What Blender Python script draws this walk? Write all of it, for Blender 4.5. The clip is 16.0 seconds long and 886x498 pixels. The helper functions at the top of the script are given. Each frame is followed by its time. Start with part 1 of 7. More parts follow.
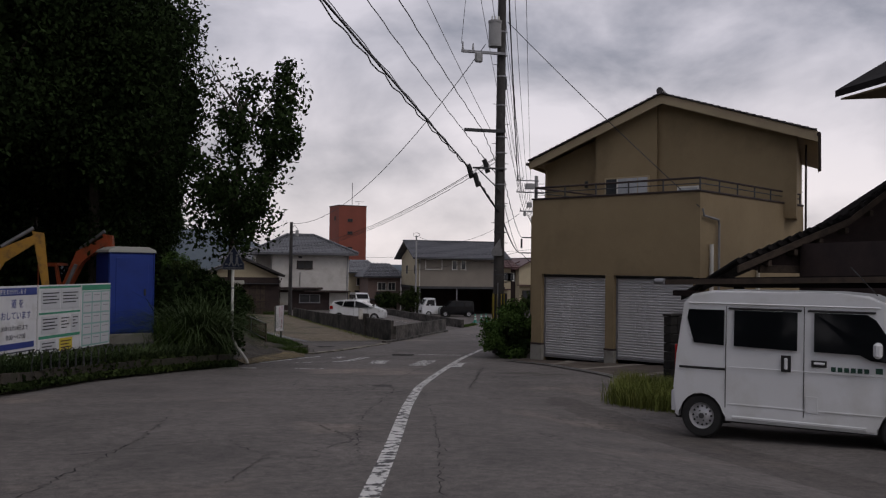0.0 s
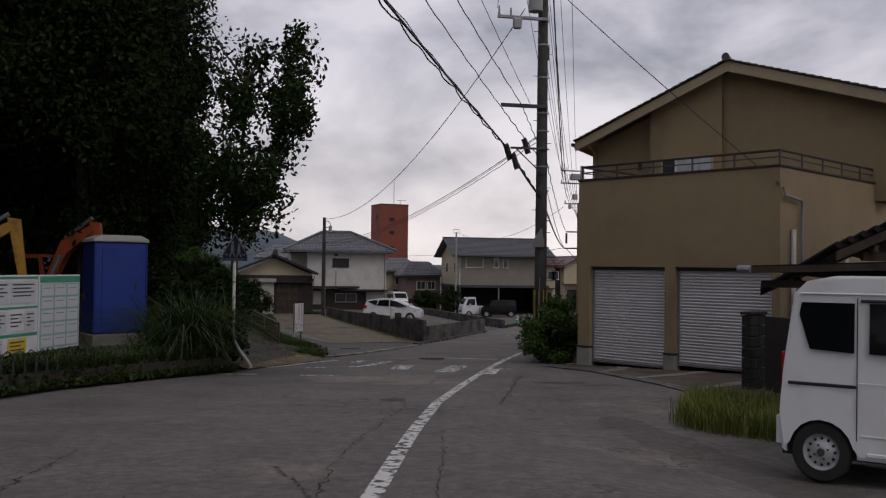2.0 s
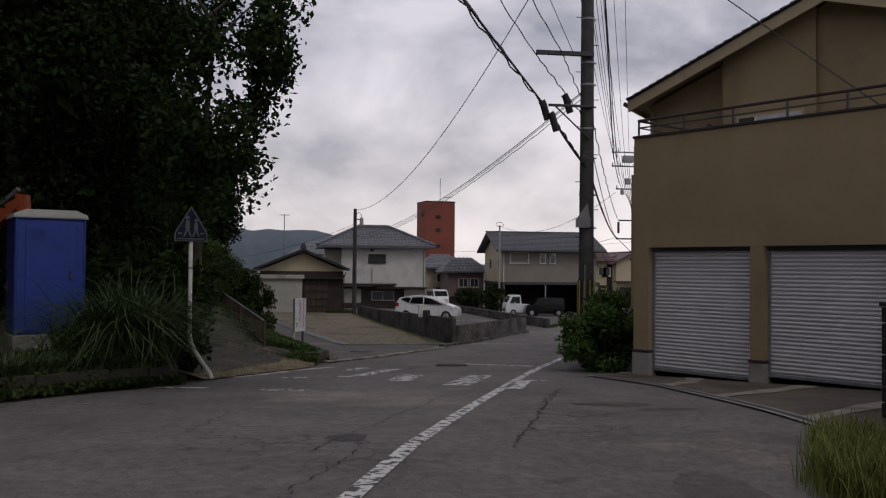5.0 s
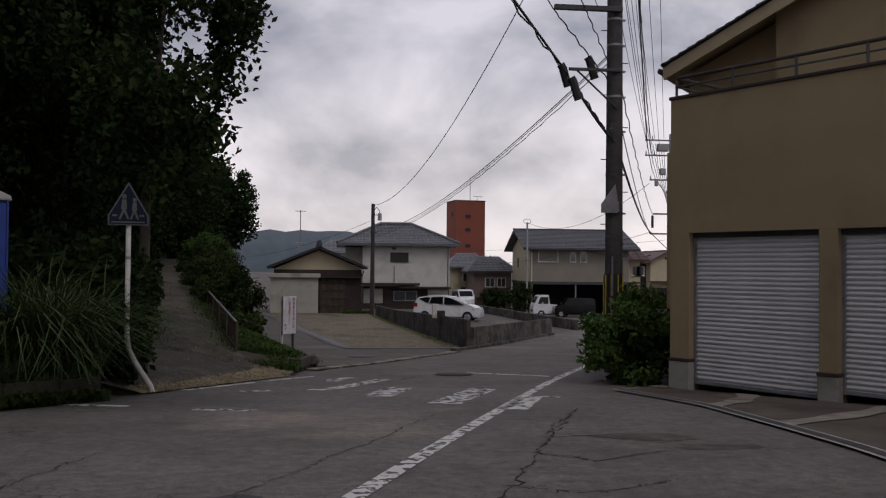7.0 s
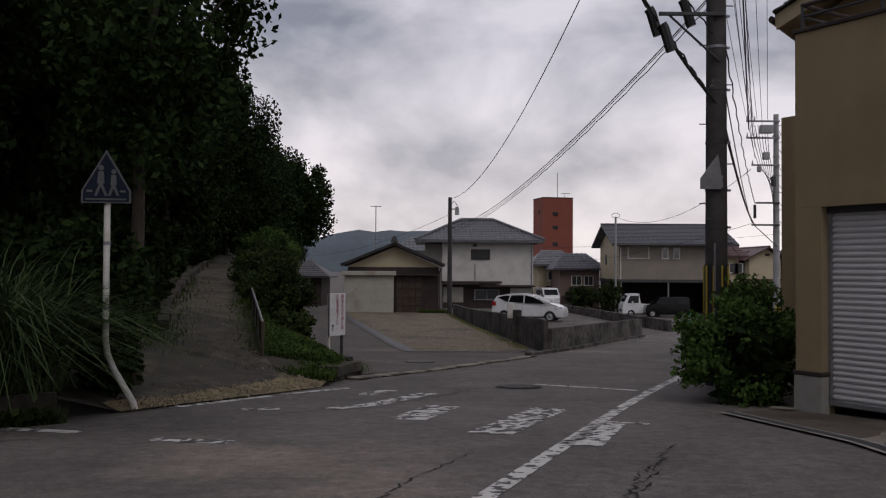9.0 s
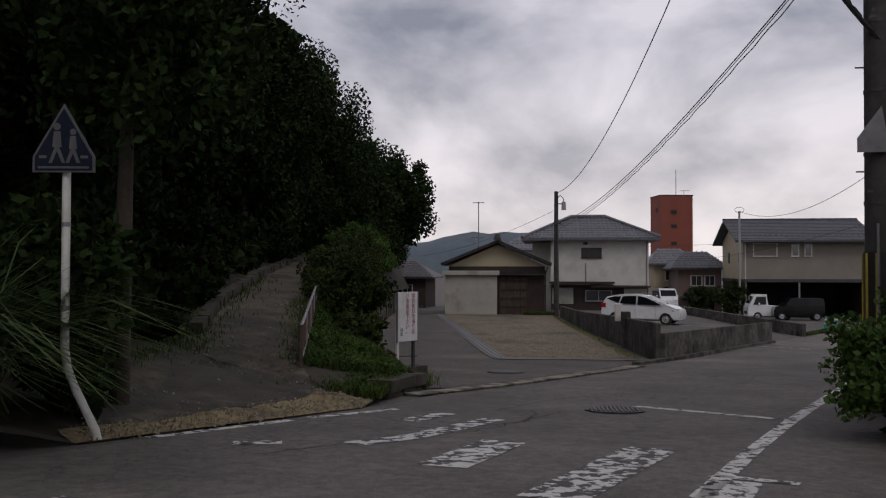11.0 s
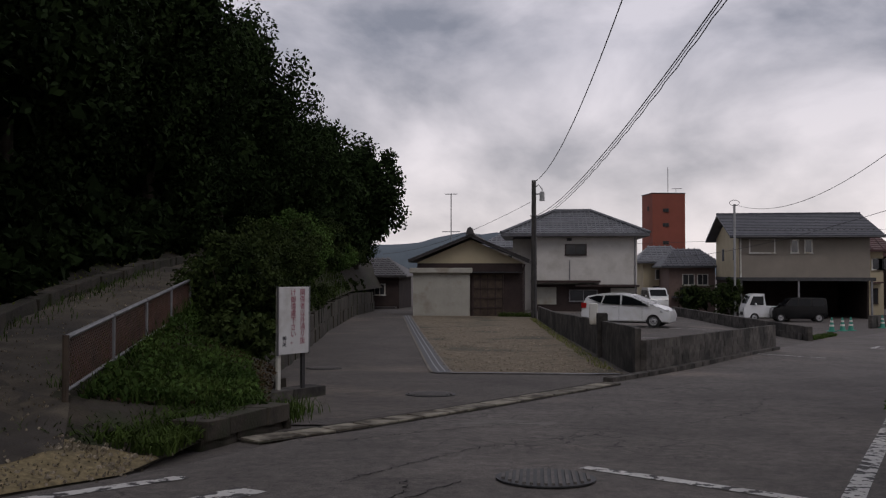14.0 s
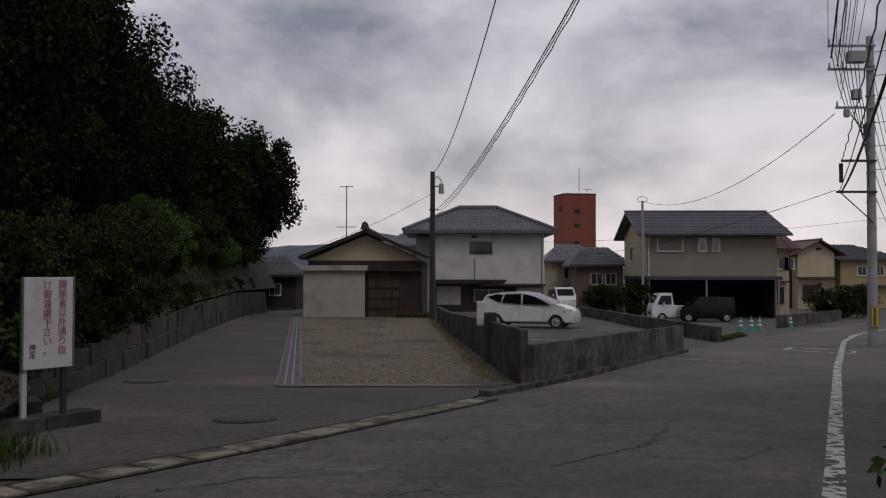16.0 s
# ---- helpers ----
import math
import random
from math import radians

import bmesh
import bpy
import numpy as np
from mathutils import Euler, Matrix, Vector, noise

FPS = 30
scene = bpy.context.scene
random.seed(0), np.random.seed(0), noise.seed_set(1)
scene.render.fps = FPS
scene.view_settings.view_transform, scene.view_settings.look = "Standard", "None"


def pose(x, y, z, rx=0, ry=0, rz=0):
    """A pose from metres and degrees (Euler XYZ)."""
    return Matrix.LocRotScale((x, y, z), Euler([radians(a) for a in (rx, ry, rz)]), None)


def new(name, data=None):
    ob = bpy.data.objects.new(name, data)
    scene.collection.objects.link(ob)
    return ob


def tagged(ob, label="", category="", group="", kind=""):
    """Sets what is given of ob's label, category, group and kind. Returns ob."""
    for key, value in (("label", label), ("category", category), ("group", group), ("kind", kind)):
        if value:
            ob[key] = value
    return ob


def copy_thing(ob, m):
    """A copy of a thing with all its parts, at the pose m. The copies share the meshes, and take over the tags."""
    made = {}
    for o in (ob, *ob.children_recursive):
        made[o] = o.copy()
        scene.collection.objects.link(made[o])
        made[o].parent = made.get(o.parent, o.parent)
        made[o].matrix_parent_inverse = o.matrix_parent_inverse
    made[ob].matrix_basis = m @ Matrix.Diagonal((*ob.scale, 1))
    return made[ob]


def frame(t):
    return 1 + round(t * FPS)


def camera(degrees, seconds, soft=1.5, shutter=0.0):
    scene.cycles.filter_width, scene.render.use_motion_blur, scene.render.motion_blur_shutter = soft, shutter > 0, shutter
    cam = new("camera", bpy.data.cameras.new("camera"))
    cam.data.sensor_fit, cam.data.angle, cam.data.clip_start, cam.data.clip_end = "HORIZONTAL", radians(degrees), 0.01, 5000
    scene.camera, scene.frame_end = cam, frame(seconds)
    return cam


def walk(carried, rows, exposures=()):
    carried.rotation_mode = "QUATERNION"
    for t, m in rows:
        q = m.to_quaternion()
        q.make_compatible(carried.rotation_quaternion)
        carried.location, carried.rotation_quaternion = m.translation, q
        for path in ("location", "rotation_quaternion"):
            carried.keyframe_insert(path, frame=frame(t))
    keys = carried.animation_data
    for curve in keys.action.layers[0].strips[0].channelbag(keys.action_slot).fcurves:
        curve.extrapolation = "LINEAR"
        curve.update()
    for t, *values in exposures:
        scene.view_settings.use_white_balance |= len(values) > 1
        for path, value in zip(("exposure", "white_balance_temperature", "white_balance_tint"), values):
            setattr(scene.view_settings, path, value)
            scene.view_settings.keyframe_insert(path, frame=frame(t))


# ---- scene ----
cam = camera(52.4, 16.0, 1.2)
METRES, EYE, TILT, LEAN, TURN = 28.8, 1.5, 0.0, 0.0, -14.7
ROWS = [
    (0.0, 0.0, 0.0, 0.0, -0.02, 1.24, -0.78),
    (0.5, 0.003, 0.0323, -0.0029, 0.4, 1.21, -0.79),
    (1.0, 0.0049, 0.0646, -0.0045, 2.17, 1.22, -0.74),
    (1.5, 0.0083, 0.0964, -0.0066, 2.62, 1.17, -0.71),
    (2.0, 0.0117, 0.1298, -0.0086, 2.81, 1.24, -0.73),
    (2.5, 0.0146, 0.1635, -0.0113, 2.9, 1.21, -0.68),
    (3.0, 0.0171, 0.1966, -0.0132, 3.24, 1.25, -0.72),
    (3.5, 0.0195, 0.2277, -0.015, 3.62, 1.25, -0.65),
    (4.0, 0.0221, 0.2594, -0.0172, 4.66, 1.26, -0.62),
    (6.5, 0.0387, 0.4147, -0.0271, 7.41, 1.2, -0.48),
    (7.0, 0.0405, 0.4458, -0.0284, 8.15, 1.27, -0.52),
    (7.5, 0.0412, 0.4759, -0.03, 8.74, 1.24, -0.4),
    (8.0, 0.042, 0.5066, -0.0312, 10.14, 1.27, -0.41),
    (8.5, 0.0414, 0.5369, -0.0333, 11.37, 1.22, -0.31),
    (9.0, 0.0405, 0.5662, -0.0345, 13.8, 1.21, -0.32),
    (9.5, 0.0368, 0.5955, -0.0352, 17.4, 1.21, -0.32),
    (12.0, 0.0297, 0.7482, -0.0441, 21.4, 1.35, -0.05),
    (12.5, 0.0262, 0.7793, -0.0453, 21.35, 1.35, -0.08),
    (13.0, 0.0227, 0.8095, -0.0458, 21.12, 1.38, -0.07),
    (13.5, 0.0193, 0.839, -0.0468, 21.03, 1.43, -0.01),
    (14.0, 0.0174, 0.8695, -0.048, 20.72, 1.38, -0.03),
    (14.5, 0.0155, 0.9005, -0.0499, 20.13, 1.4, 0.04),
    (15.0, 0.0159, 0.9317, -0.0512, 17.97, 1.43, 0.01),
    (15.5, 0.0158, 0.9636, -0.0532, 16.85, 1.41, 0.01),
    (16.0, 0.0159, 0.995, -0.0547, 15.39, 1.47, -0.06),
]
walk(cam, [(t, pose(0, 0, EYE, TILT, LEAN, TURN) @ pose(METRES * x, METRES * y, METRES * z, 90 + pitch, roll, yaw)) for t, x, y, z, yaw, pitch, roll in ROWS],
     exposures=((0.0, 0.02, 6500, 15), (2.0, 0.08, 6500, 15), (12.5, 0.08, 6500, 15), (15.0, -0.08, 6500, 15), (16.0, -0.12, 6500, 15)))

# ---- sky and light: an overcast afternoon ----
world = bpy.data.worlds.new("overcast")
scene.world = world
world.use_nodes = True
wn, wl = world.node_tree.nodes, world.node_tree.links
wn.clear()
w_out = wn.new("ShaderNodeOutputWorld")
w_bg = wn.new("ShaderNodeBackground")
w_sky = wn.new("ShaderNodeTexSky")
w_sky.sky_type, w_sky.sun_disc = "NISHITA", False
w_sky.sun_elevation, w_sky.sun_rotation = radians(50), radians(20)
w_tc = wn.new("ShaderNodeTexCoord")
w_sep = wn.new("ShaderNodeSeparateXYZ")
wl.new(w_tc.outputs["Generated"], w_sep.inputs[0])
w_map = wn.new("ShaderNodeMapping")
w_map.inputs["Scale"].default_value = (1.0, 1.0, 1.7)
wl.new(w_tc.outputs["Generated"], w_map.inputs[0])
w_n1 = wn.new("ShaderNodeTexNoise")
w_n1.inputs["Scale"].default_value, w_n1.inputs["Detail"].default_value, w_n1.inputs["Roughness"].default_value = 4.2, 7.0, 0.52
w_n1.inputs["Distortion"].default_value = 0.25
wl.new(w_map.outputs[0], w_n1.inputs["Vector"])
w_r1 = wn.new("ShaderNodeValToRGB")
w_r1.color_ramp.elements[0].position, w_r1.color_ramp.elements[0].color = 0.38, (0.25, 0.27, 0.32, 1)
w_r1.color_ramp.elements[1].position, w_r1.color_ramp.elements[1].color = 0.62, (0.73, 0.72, 0.77, 1)
wl.new(w_n1.outputs["Fac"], w_r1.inputs[0])
w_r2 = wn.new("ShaderNodeValToRGB")
w_r2.color_ramp.elements[0].position, w_r2.color_ramp.elements[0].color = 0.02, (1, 1, 1, 1)
w_r2.color_ramp.elements[1].position, w_r2.color_ramp.elements[1].color = 0.24, (0, 0, 0, 1)
wl.new(w_sep.outputs["Z"], w_r2.inputs[0])
w_hm = wn.new("ShaderNodeMath")
w_hm.operation = "MULTIPLY"
wl.new(w_r2.outputs[0], w_hm.inputs[0])
wl.new(w_n1.outputs["Fac"], w_hm.inputs[1])
w_glow = wn.new("ShaderNodeMixRGB")
w_glow.inputs[2].default_value = (1.18, 1.09, 1.03, 1)
wl.new(w_hm.outputs[0], w_glow.inputs[0])
wl.new(w_r1.outputs[0], w_glow.inputs[1])
w_gain = wn.new("ShaderNodeMixRGB")
w_gain.blend_type = "MULTIPLY"
w_gain.inputs[0].default_value = 1.0
w_gain.inputs[2].default_value = (9.0, 9.0, 9.0, 1)
wl.new(w_glow.outputs[0], w_gain.inputs[1])
w_mix = wn.new("ShaderNodeMixRGB")
w_mix.inputs[0].default_value = 0.95
wl.new(w_sky.outputs[0], w_mix.inputs[1])
wl.new(w_gain.outputs[0], w_mix.inputs[2])
wl.new(w_mix.outputs[0], w_bg.inputs[0])
w_bg.inputs[1].default_value = 0.1
wl.new(w_bg.outputs[0], w_out.inputs[0])

sun = new("sun", bpy.data.lights.new("sun", "SUN"))
sun.data.energy, sun.data.angle, sun.data.color = 0.5, radians(25), (1, 0.96, 0.9)
sun.matrix_world = pose(0, 0, 40, 40, 0, 200 - 180)


# ---- materials ----
def mat(name, col, col2=None, scale=3.0, rough=0.8, bump=0.2, bscale=60.0, metal=0.0, spread=0.12, stain=None, stain_scale=0.6,
        stain_at=(0.5, 0.68), per=0.0, spec=0.5, coat=0.0, coords="Object"):
    """Two scales of colour variation, fine relief and, if given, stains."""
    m = bpy.data.materials.new(name)
    m.use_nodes = True
    n, l = m.node_tree.nodes, m.node_tree.links
    b = n["Principled BSDF"]
    b.inputs["Roughness"].default_value, b.inputs["Metallic"].default_value = rough, metal
    b.inputs["Specular IOR Level"].default_value = spec
    b.inputs["Coat Weight"].default_value = coat
    tc = n.new("ShaderNodeTexCoord")
    vec = n.new("ShaderNodeNewGeometry").outputs["Position"] if coords == "World" else tc.outputs[coords]
    if col2 is None:
        col2 = tuple(min(1, c * (1 + 2.2 * spread)) for c in col)
        col = tuple(c * (1 - spread) for c in col)
    n1 = n.new("ShaderNodeTexNoise")
    n1.inputs["Scale"].default_value, n1.inputs["Detail"].default_value = scale, 8
    n1.inputs["Roughness"].default_value = 0.65
    l.new(vec, n1.inputs["Vector"])
    r = n.new("ShaderNodeValToRGB")
    r.color_ramp.elements[0].position, r.color_ramp.elements[1].position = 0.3, 0.7
    r.color_ramp.elements[0].color, r.color_ramp.elements[1].color = (*col, 1), (*col2, 1)
    l.new(n1.outputs["Fac"], r.inputs[0])
    out = r.outputs[0]
    if stain:
        n2 = n.new("ShaderNodeTexNoise")
        n2.inputs["Scale"].default_value, n2.inputs["Detail"].default_value = stain_scale, 6
        n2.inputs["Roughness"].default_value = 0.6
        l.new(vec, n2.inputs["Vector"])
        r2 = n.new("ShaderNodeValToRGB")
        r2.color_ramp.elements[0].position, r2.color_ramp.elements[1].position = stain_at
        l.new(n2.outputs["Fac"], r2.inputs[0])
        mx = n.new("ShaderNodeMixRGB")
        mx.inputs[2].default_value = (*stain, 1)
        l.new(r2.outputs[0], mx.inputs[0])
        l.new(out, mx.inputs[1])
        out = mx.outputs[0]
    if per:
        src = n.new("ShaderNodeObjectInfo").outputs["Random"] if per > 0 else n.new("ShaderNodeNewGeometry").outputs["Random Per Island"]
        mr = n.new("ShaderNodeMapRange")
        mr.inputs["To Min"].default_value, mr.inputs["To Max"].default_value = 1 - abs(per), 1 + abs(per)
        l.new(src, mr.inputs[0])
        hs = n.new("ShaderNodeHueSaturation")
        l.new(mr.outputs[0], hs.inputs["Value"])
        l.new(out, hs.inputs["Color"])
        out = hs.outputs[0]
    l.new(out, b.inputs["Base Color"])
    if bump:
        n3 = n.new("ShaderNodeTexNoise")
        n3.inputs["Scale"].default_value, n3.inputs["Detail"].default_value = bscale, 4
        l.new(vec, n3.inputs["Vector"])
        bp = n.new("ShaderNodeBump")
        bp.inputs["Strength"].default_value, bp.inputs["Distance"].default_value = bump, 0.01
        l.new(n3.outputs["Fac"], bp.inputs["Height"])
        l.new(bp.outputs[0], b.inputs["Normal"])
    return m


def asphalt_mat(name, dark, light, crack=0.5):
    """Asphalt: aggregate, large stains and a net of fine cracks."""
    m = mat(name, dark, light, 0.55, 0.85, 0.7, 160, stain=(light[0] * 1.65, light[1] * 1.52, light[2] * 1.38), stain_scale=0.23, stain_at=(0.56, 0.75), coords="World")
    n, l = m.node_tree.nodes, m.node_tree.links
    b = n["Principled BSDF"]
    base = b.inputs["Base Color"].links[0].from_socket
    pos = n.new("ShaderNodeNewGeometry").outputs["Position"]
    sp = n.new("ShaderNodeTexNoise")
    sp.inputs["Scale"].default_value, sp.inputs["Detail"].default_value = 75, 4
    l.new(pos, sp.inputs["Vector"])
    rs = n.new("ShaderNodeValToRGB")
    rs.color_ramp.elements[0].position, rs.color_ramp.elements[1].position = 0.3, 0.75
    rs.color_ramp.elements[0].color, rs.color_ramp.elements[1].color = (0.55, 0.55, 0.55, 1), (1.6, 1.57, 1.53, 1)
    l.new(sp.outputs["Fac"], rs.inputs[0])
    mu = n.new("ShaderNodeMixRGB")
    mu.blend_type, mu.inputs[0].default_value = "MULTIPLY", 1
    l.new(base, mu.inputs[1])
    l.new(rs.outputs[0], mu.inputs[2])
    md = n.new("ShaderNodeTexNoise")
    md.inputs["Scale"].default_value, md.inputs["Detail"].default_value, md.inputs["Roughness"].default_value = 7, 9, 0.75
    l.new(pos, md.inputs["Vector"])
    rm = n.new("ShaderNodeValToRGB")
    rm.color_ramp.elements[0].position, rm.color_ramp.elements[1].position = 0.32, 0.7
    rm.color_ramp.elements[0].color, rm.color_ramp.elements[1].color = (0.6, 0.59, 0.59, 1), (1.42, 1.4, 1.36, 1)
    l.new(md.outputs["Fac"], rm.inputs[0])
    mu2 = n.new("ShaderNodeMixRGB")
    mu2.blend_type, mu2.inputs[0].default_value = "MULTIPLY", 1
    l.new(mu.outputs[0], mu2.inputs[1])
    l.new(rm.outputs[0], mu2.inputs[2])
    mu = mu2
    wob = n.new("ShaderNodeTexNoise")
    wob.inputs["Scale"].default_value, wob.inputs["Detail"].default_value = 2.6, 6
    l.new(pos, wob.inputs["Vector"])
    add = n.new("ShaderNodeMixRGB")
    add.blend_type, add.inputs[0].default_value = "ADD", 0.45
    l.new(pos, add.inputs[1])
    l.new(wob.outputs["Color"], add.inputs[2])
    vo = n.new("ShaderNodeTexVoronoi")
    vo.feature = "DISTANCE_TO_EDGE"
    vo.inputs["Scale"].default_value = 2.3
    l.new(add.outputs[0], vo.inputs["Vector"])
    rc = n.new("ShaderNodeValToRGB")
    rc.color_ramp.elements[0].position, rc.color_ramp.elements[1].position = 0.0, 0.03
    rc.color_ramp.elements[0].color, rc.color_ramp.elements[1].color = (crack, crack, crack, 1), (0, 0, 0, 1)
    l.new(vo.outputs["Distance"], rc.inputs[0])
    patch = n.new("ShaderNodeTexNoise")
    patch.inputs["Scale"].default_value = 0.3
    l.new(pos, patch.inputs["Vector"])
    rp = n.new("ShaderNodeValToRGB")
    rp.color_ramp.elements[0].position, rp.color_ramp.elements[1].position = 0.52, 0.66
    l.new(patch.outputs["Fac"], rp.inputs[0])
    fm = n.new("ShaderNodeMath")
    fm.operation = "MULTIPLY"
    l.new(rc.outputs[0], fm.inputs[0])
    l.new(rp.outputs[0], fm.inputs[1])
    cm = n.new("ShaderNodeMixRGB")
    cm.inputs[2].default_value = (0.012, 0.011, 0.01, 1)
    l.new(fm.outputs[0], cm.inputs[0])
    l.new(mu.outputs[0], cm.inputs[1])
    l.new(cm.outputs[0], b.inputs["Base Color"])
    return m


def paint_mat(name, wear):
    """Road paint worn through to the asphalt in flakes."""
    m = mat(name, (0.52, 0.51, 0.49), (0.68, 0.67, 0.64), 4, 0.8, 0.5, 120, stain=(0.06, 0.058, 0.057), stain_scale=8.0, stain_at=(wear, wear + 0.03), coords="World")
    return m


def leaf_mat(name, dark, light, trans=0.15):
    m = mat(name, dark, light, 0.7, 0.7, 0, per=-0.5, spec=0.03, coords="World")
    n, l = m.node_tree.nodes, m.node_tree.links
    b = n["Principled BSDF"]
    tr = n.new("ShaderNodeBsdfTranslucent")
    l.new(b.inputs["Base Color"].links[0].from_socket, tr.inputs[0])
    mx = n.new("ShaderNodeMixShader")
    mx.inputs[0].default_value = trans
    l.new(b.outputs[0], mx.inputs[1])
    l.new(tr.outputs[0], mx.inputs[2])
    l.new(mx.outputs[0], n["Material Output"].inputs[0])
    return m


ASPHALT = asphalt_mat("asphalt", (0.085, 0.078, 0.074), (0.15, 0.137, 0.13), 0.95)
ASPHALT_NEW = asphalt_mat("asphalt_smooth", (0.066, 0.058, 0.054), (0.108, 0.097, 0.09), 0.5)
PAINT_OLD = paint_mat("road_paint_worn", 0.48)
PAINT = paint_mat("road_paint", 0.515)
GRAVEL = mat("gravel", (0.07, 0.055, 0.036), (0.26, 0.21, 0.145), 6, 0.95, 1.0, 40, stain=(0.07, 0.065, 0.045), stain_scale=0.4, coords="World")
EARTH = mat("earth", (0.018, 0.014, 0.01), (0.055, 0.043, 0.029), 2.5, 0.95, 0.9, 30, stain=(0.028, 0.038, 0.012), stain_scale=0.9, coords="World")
SAND = mat("sandy_path", (0.04, 0.033, 0.025), (0.13, 0.11, 0.083), 2.2, 0.95, 1.0, 35, stain=(0.035, 0.03, 0.025), stain_scale=0.6, coords="World")
CONCRETE = mat("concrete", (0.22, 0.21, 0.19), (0.34, 0.33, 0.3), 1.4, 0.9, 0.4, 70, stain=(0.11, 0.095, 0.075), stain_scale=0.7)
KERB = mat("kerb_concrete", (0.15, 0.135, 0.105), (0.3, 0.275, 0.22), 7, 0.9, 0.7, 60, stain=(0.06, 0.05, 0.036), stain_scale=2.2, stain_at=(0.45, 0.6), per=0.3, coords="World")
BLOCK = mat("old_concrete_block", (0.03, 0.027, 0.025), (0.15, 0.135, 0.12), 3.2, 0.95, 0.8, 50, stain=(0.022, 0.02, 0.018), stain_scale=1.1, stain_at=(0.42, 0.62), per=0.1, coords="World")
BLACK_BLOCK = mat("black_block", (0.01, 0.009, 0.008), (0.035, 0.032, 0.03), 5, 0.95, 0.6, 50, per=0.2, coords="World")
STONE = mat("mossy_stone", (0.026, 0.022, 0.017), (0.072, 0.06, 0.045), 4, 0.95, 0.9, 30, stain=(0.03, 0.034, 0.016), stain_scale=1.6, per=0.25, coords="World")
STUCCO = mat("tan_stucco", (0.25, 0.188, 0.106), (0.3, 0.228, 0.131), 0.8, 0.95, 0.5, 140, stain=(0.215, 0.162, 0.092), stain_scale=0.5)
TRIM = mat("tan_trim", (0.34, 0.27, 0.17), (0.4, 0.32, 0.2), 2, 0.7, 0.1, 60)
SHUTTER = mat("shutter_metal", (0.5, 0.49, 0.5), (0.6, 0.59, 0.6), 1.2, 0.5, 0.05, 30, metal=0.15, per=0.03)
TILE_DARK = mat("dark_roof_tile", (0.03, 0.027, 0.028), (0.075, 0.068, 0.068), 3, 0.55, 0.3, 30, per=-0.25)
# old roof tile blackened: the shade of the undersides is in its colour
TILE_OLD = mat("old_tile_shaded", (0.01, 0.009, 0.009), (0.022, 0.019, 0.018), 3, 0.85, 0.3, 30, per=-0.25, spec=0.1)
TILE_GREY = mat("grey_roof_tile", (0.07, 0.072, 0.08), (0.15, 0.153, 0.165), 2, 0.45, 0.2, 30, per=-0.2)
TILE_SLATE = mat("slate_roof", (0.04, 0.041, 0.05), (0.085, 0.087, 0.1), 2, 0.5, 0.2, 30, per=-0.15)
TILE_RED = mat("maroon_roof", (0.06, 0.025, 0.025), (0.1, 0.045, 0.04), 2, 0.5, 0.2, 30)
WHITE_WALL = mat("white_plaster", (0.5, 0.48, 0.45), (0.58, 0.56, 0.525), 1.6, 0.9, 0.2, 60, stain=(0.44, 0.42, 0.385), stain_scale=0.9)
CREAM = mat("cream_wall", (0.4, 0.345, 0.235), (0.49, 0.42, 0.29), 0.7, 0.9, 0.2, 60)
GREIGE = mat("greige_siding", (0.21, 0.185, 0.155), (0.26, 0.23, 0.193), 0.6, 0.9, 0.2, 60)
BRICKRED = mat("red_brown_cladding", (0.17, 0.042, 0.026), (0.22, 0.058, 0.036), 0.3, 0.8, 0.2, 20)
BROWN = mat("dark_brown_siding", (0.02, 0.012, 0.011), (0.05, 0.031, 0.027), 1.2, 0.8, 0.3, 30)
OLDWOOD = mat("weathered_wood", (0.035, 0.025, 0.018), (0.085, 0.06, 0.042), 4, 0.85, 0.5, 40)
RUST = mat("rusted_sheet", (0.06, 0.026, 0.018), (0.12, 0.055, 0.036), 5, 0.85, 0.4, 60, stain=(0.035, 0.017, 0.012), stain_scale=2.5)
PALE_SHEET = mat("pale_sheet_door", (0.34, 0.33, 0.29), (0.42, 0.41, 0.36), 1.5, 0.7, 0.15, 40, stain=(0.28, 0.25, 0.2), stain_scale=1.0)
POLE = mat("old_pole_concrete", (0.03, 0.027, 0.026), (0.075, 0.069, 0.065), 3, 0.9, 0.4, 60, stain=(0.13, 0.125, 0.118), stain_scale=4, stain_at=(0.64, 0.7))
POLE_GREY = mat("grey_pole_concrete", (0.26, 0.26, 0.26), (0.36, 0.36, 0.355), 2, 0.9, 0.3, 60)
STEEL = mat("galvanised_steel", (0.2, 0.2, 0.21), (0.32, 0.32, 0.33), 4, 0.5, 0.1, 60, metal=0.6)
DARKSTEEL = mat("dark_steel", (0.035, 0.035, 0.038), (0.07, 0.07, 0.072), 4, 0.6, 0.1, 60, metal=0.3)
CABLE = mat("cable_black", (0.012, 0.012, 0.013), (0.022, 0.022, 0.023), 4, 0.6, 0)
RUBBER = mat("rubber", (0.012, 0.012, 0.012), (0.025, 0.025, 0.025), 6, 0.85, 0.2, 60)
BLACK = mat("black_plastic", (0.012, 0.012, 0.013), (0.022, 0.022, 0.022), 6, 0.5, 0)
CARWHITE = mat("white_car_paint", (0.68, 0.69, 0.7), (0.74, 0.75, 0.76), 1, 0.28, 0, coat=0.6, stain=(0.6, 0.6, 0.58), stain_scale=1.2)
CARBLACK = mat("black_car_paint", (0.004, 0.004, 0.005), (0.007, 0.007, 0.008), 1, 0.12, 0, coat=0.1, spec=0.25)
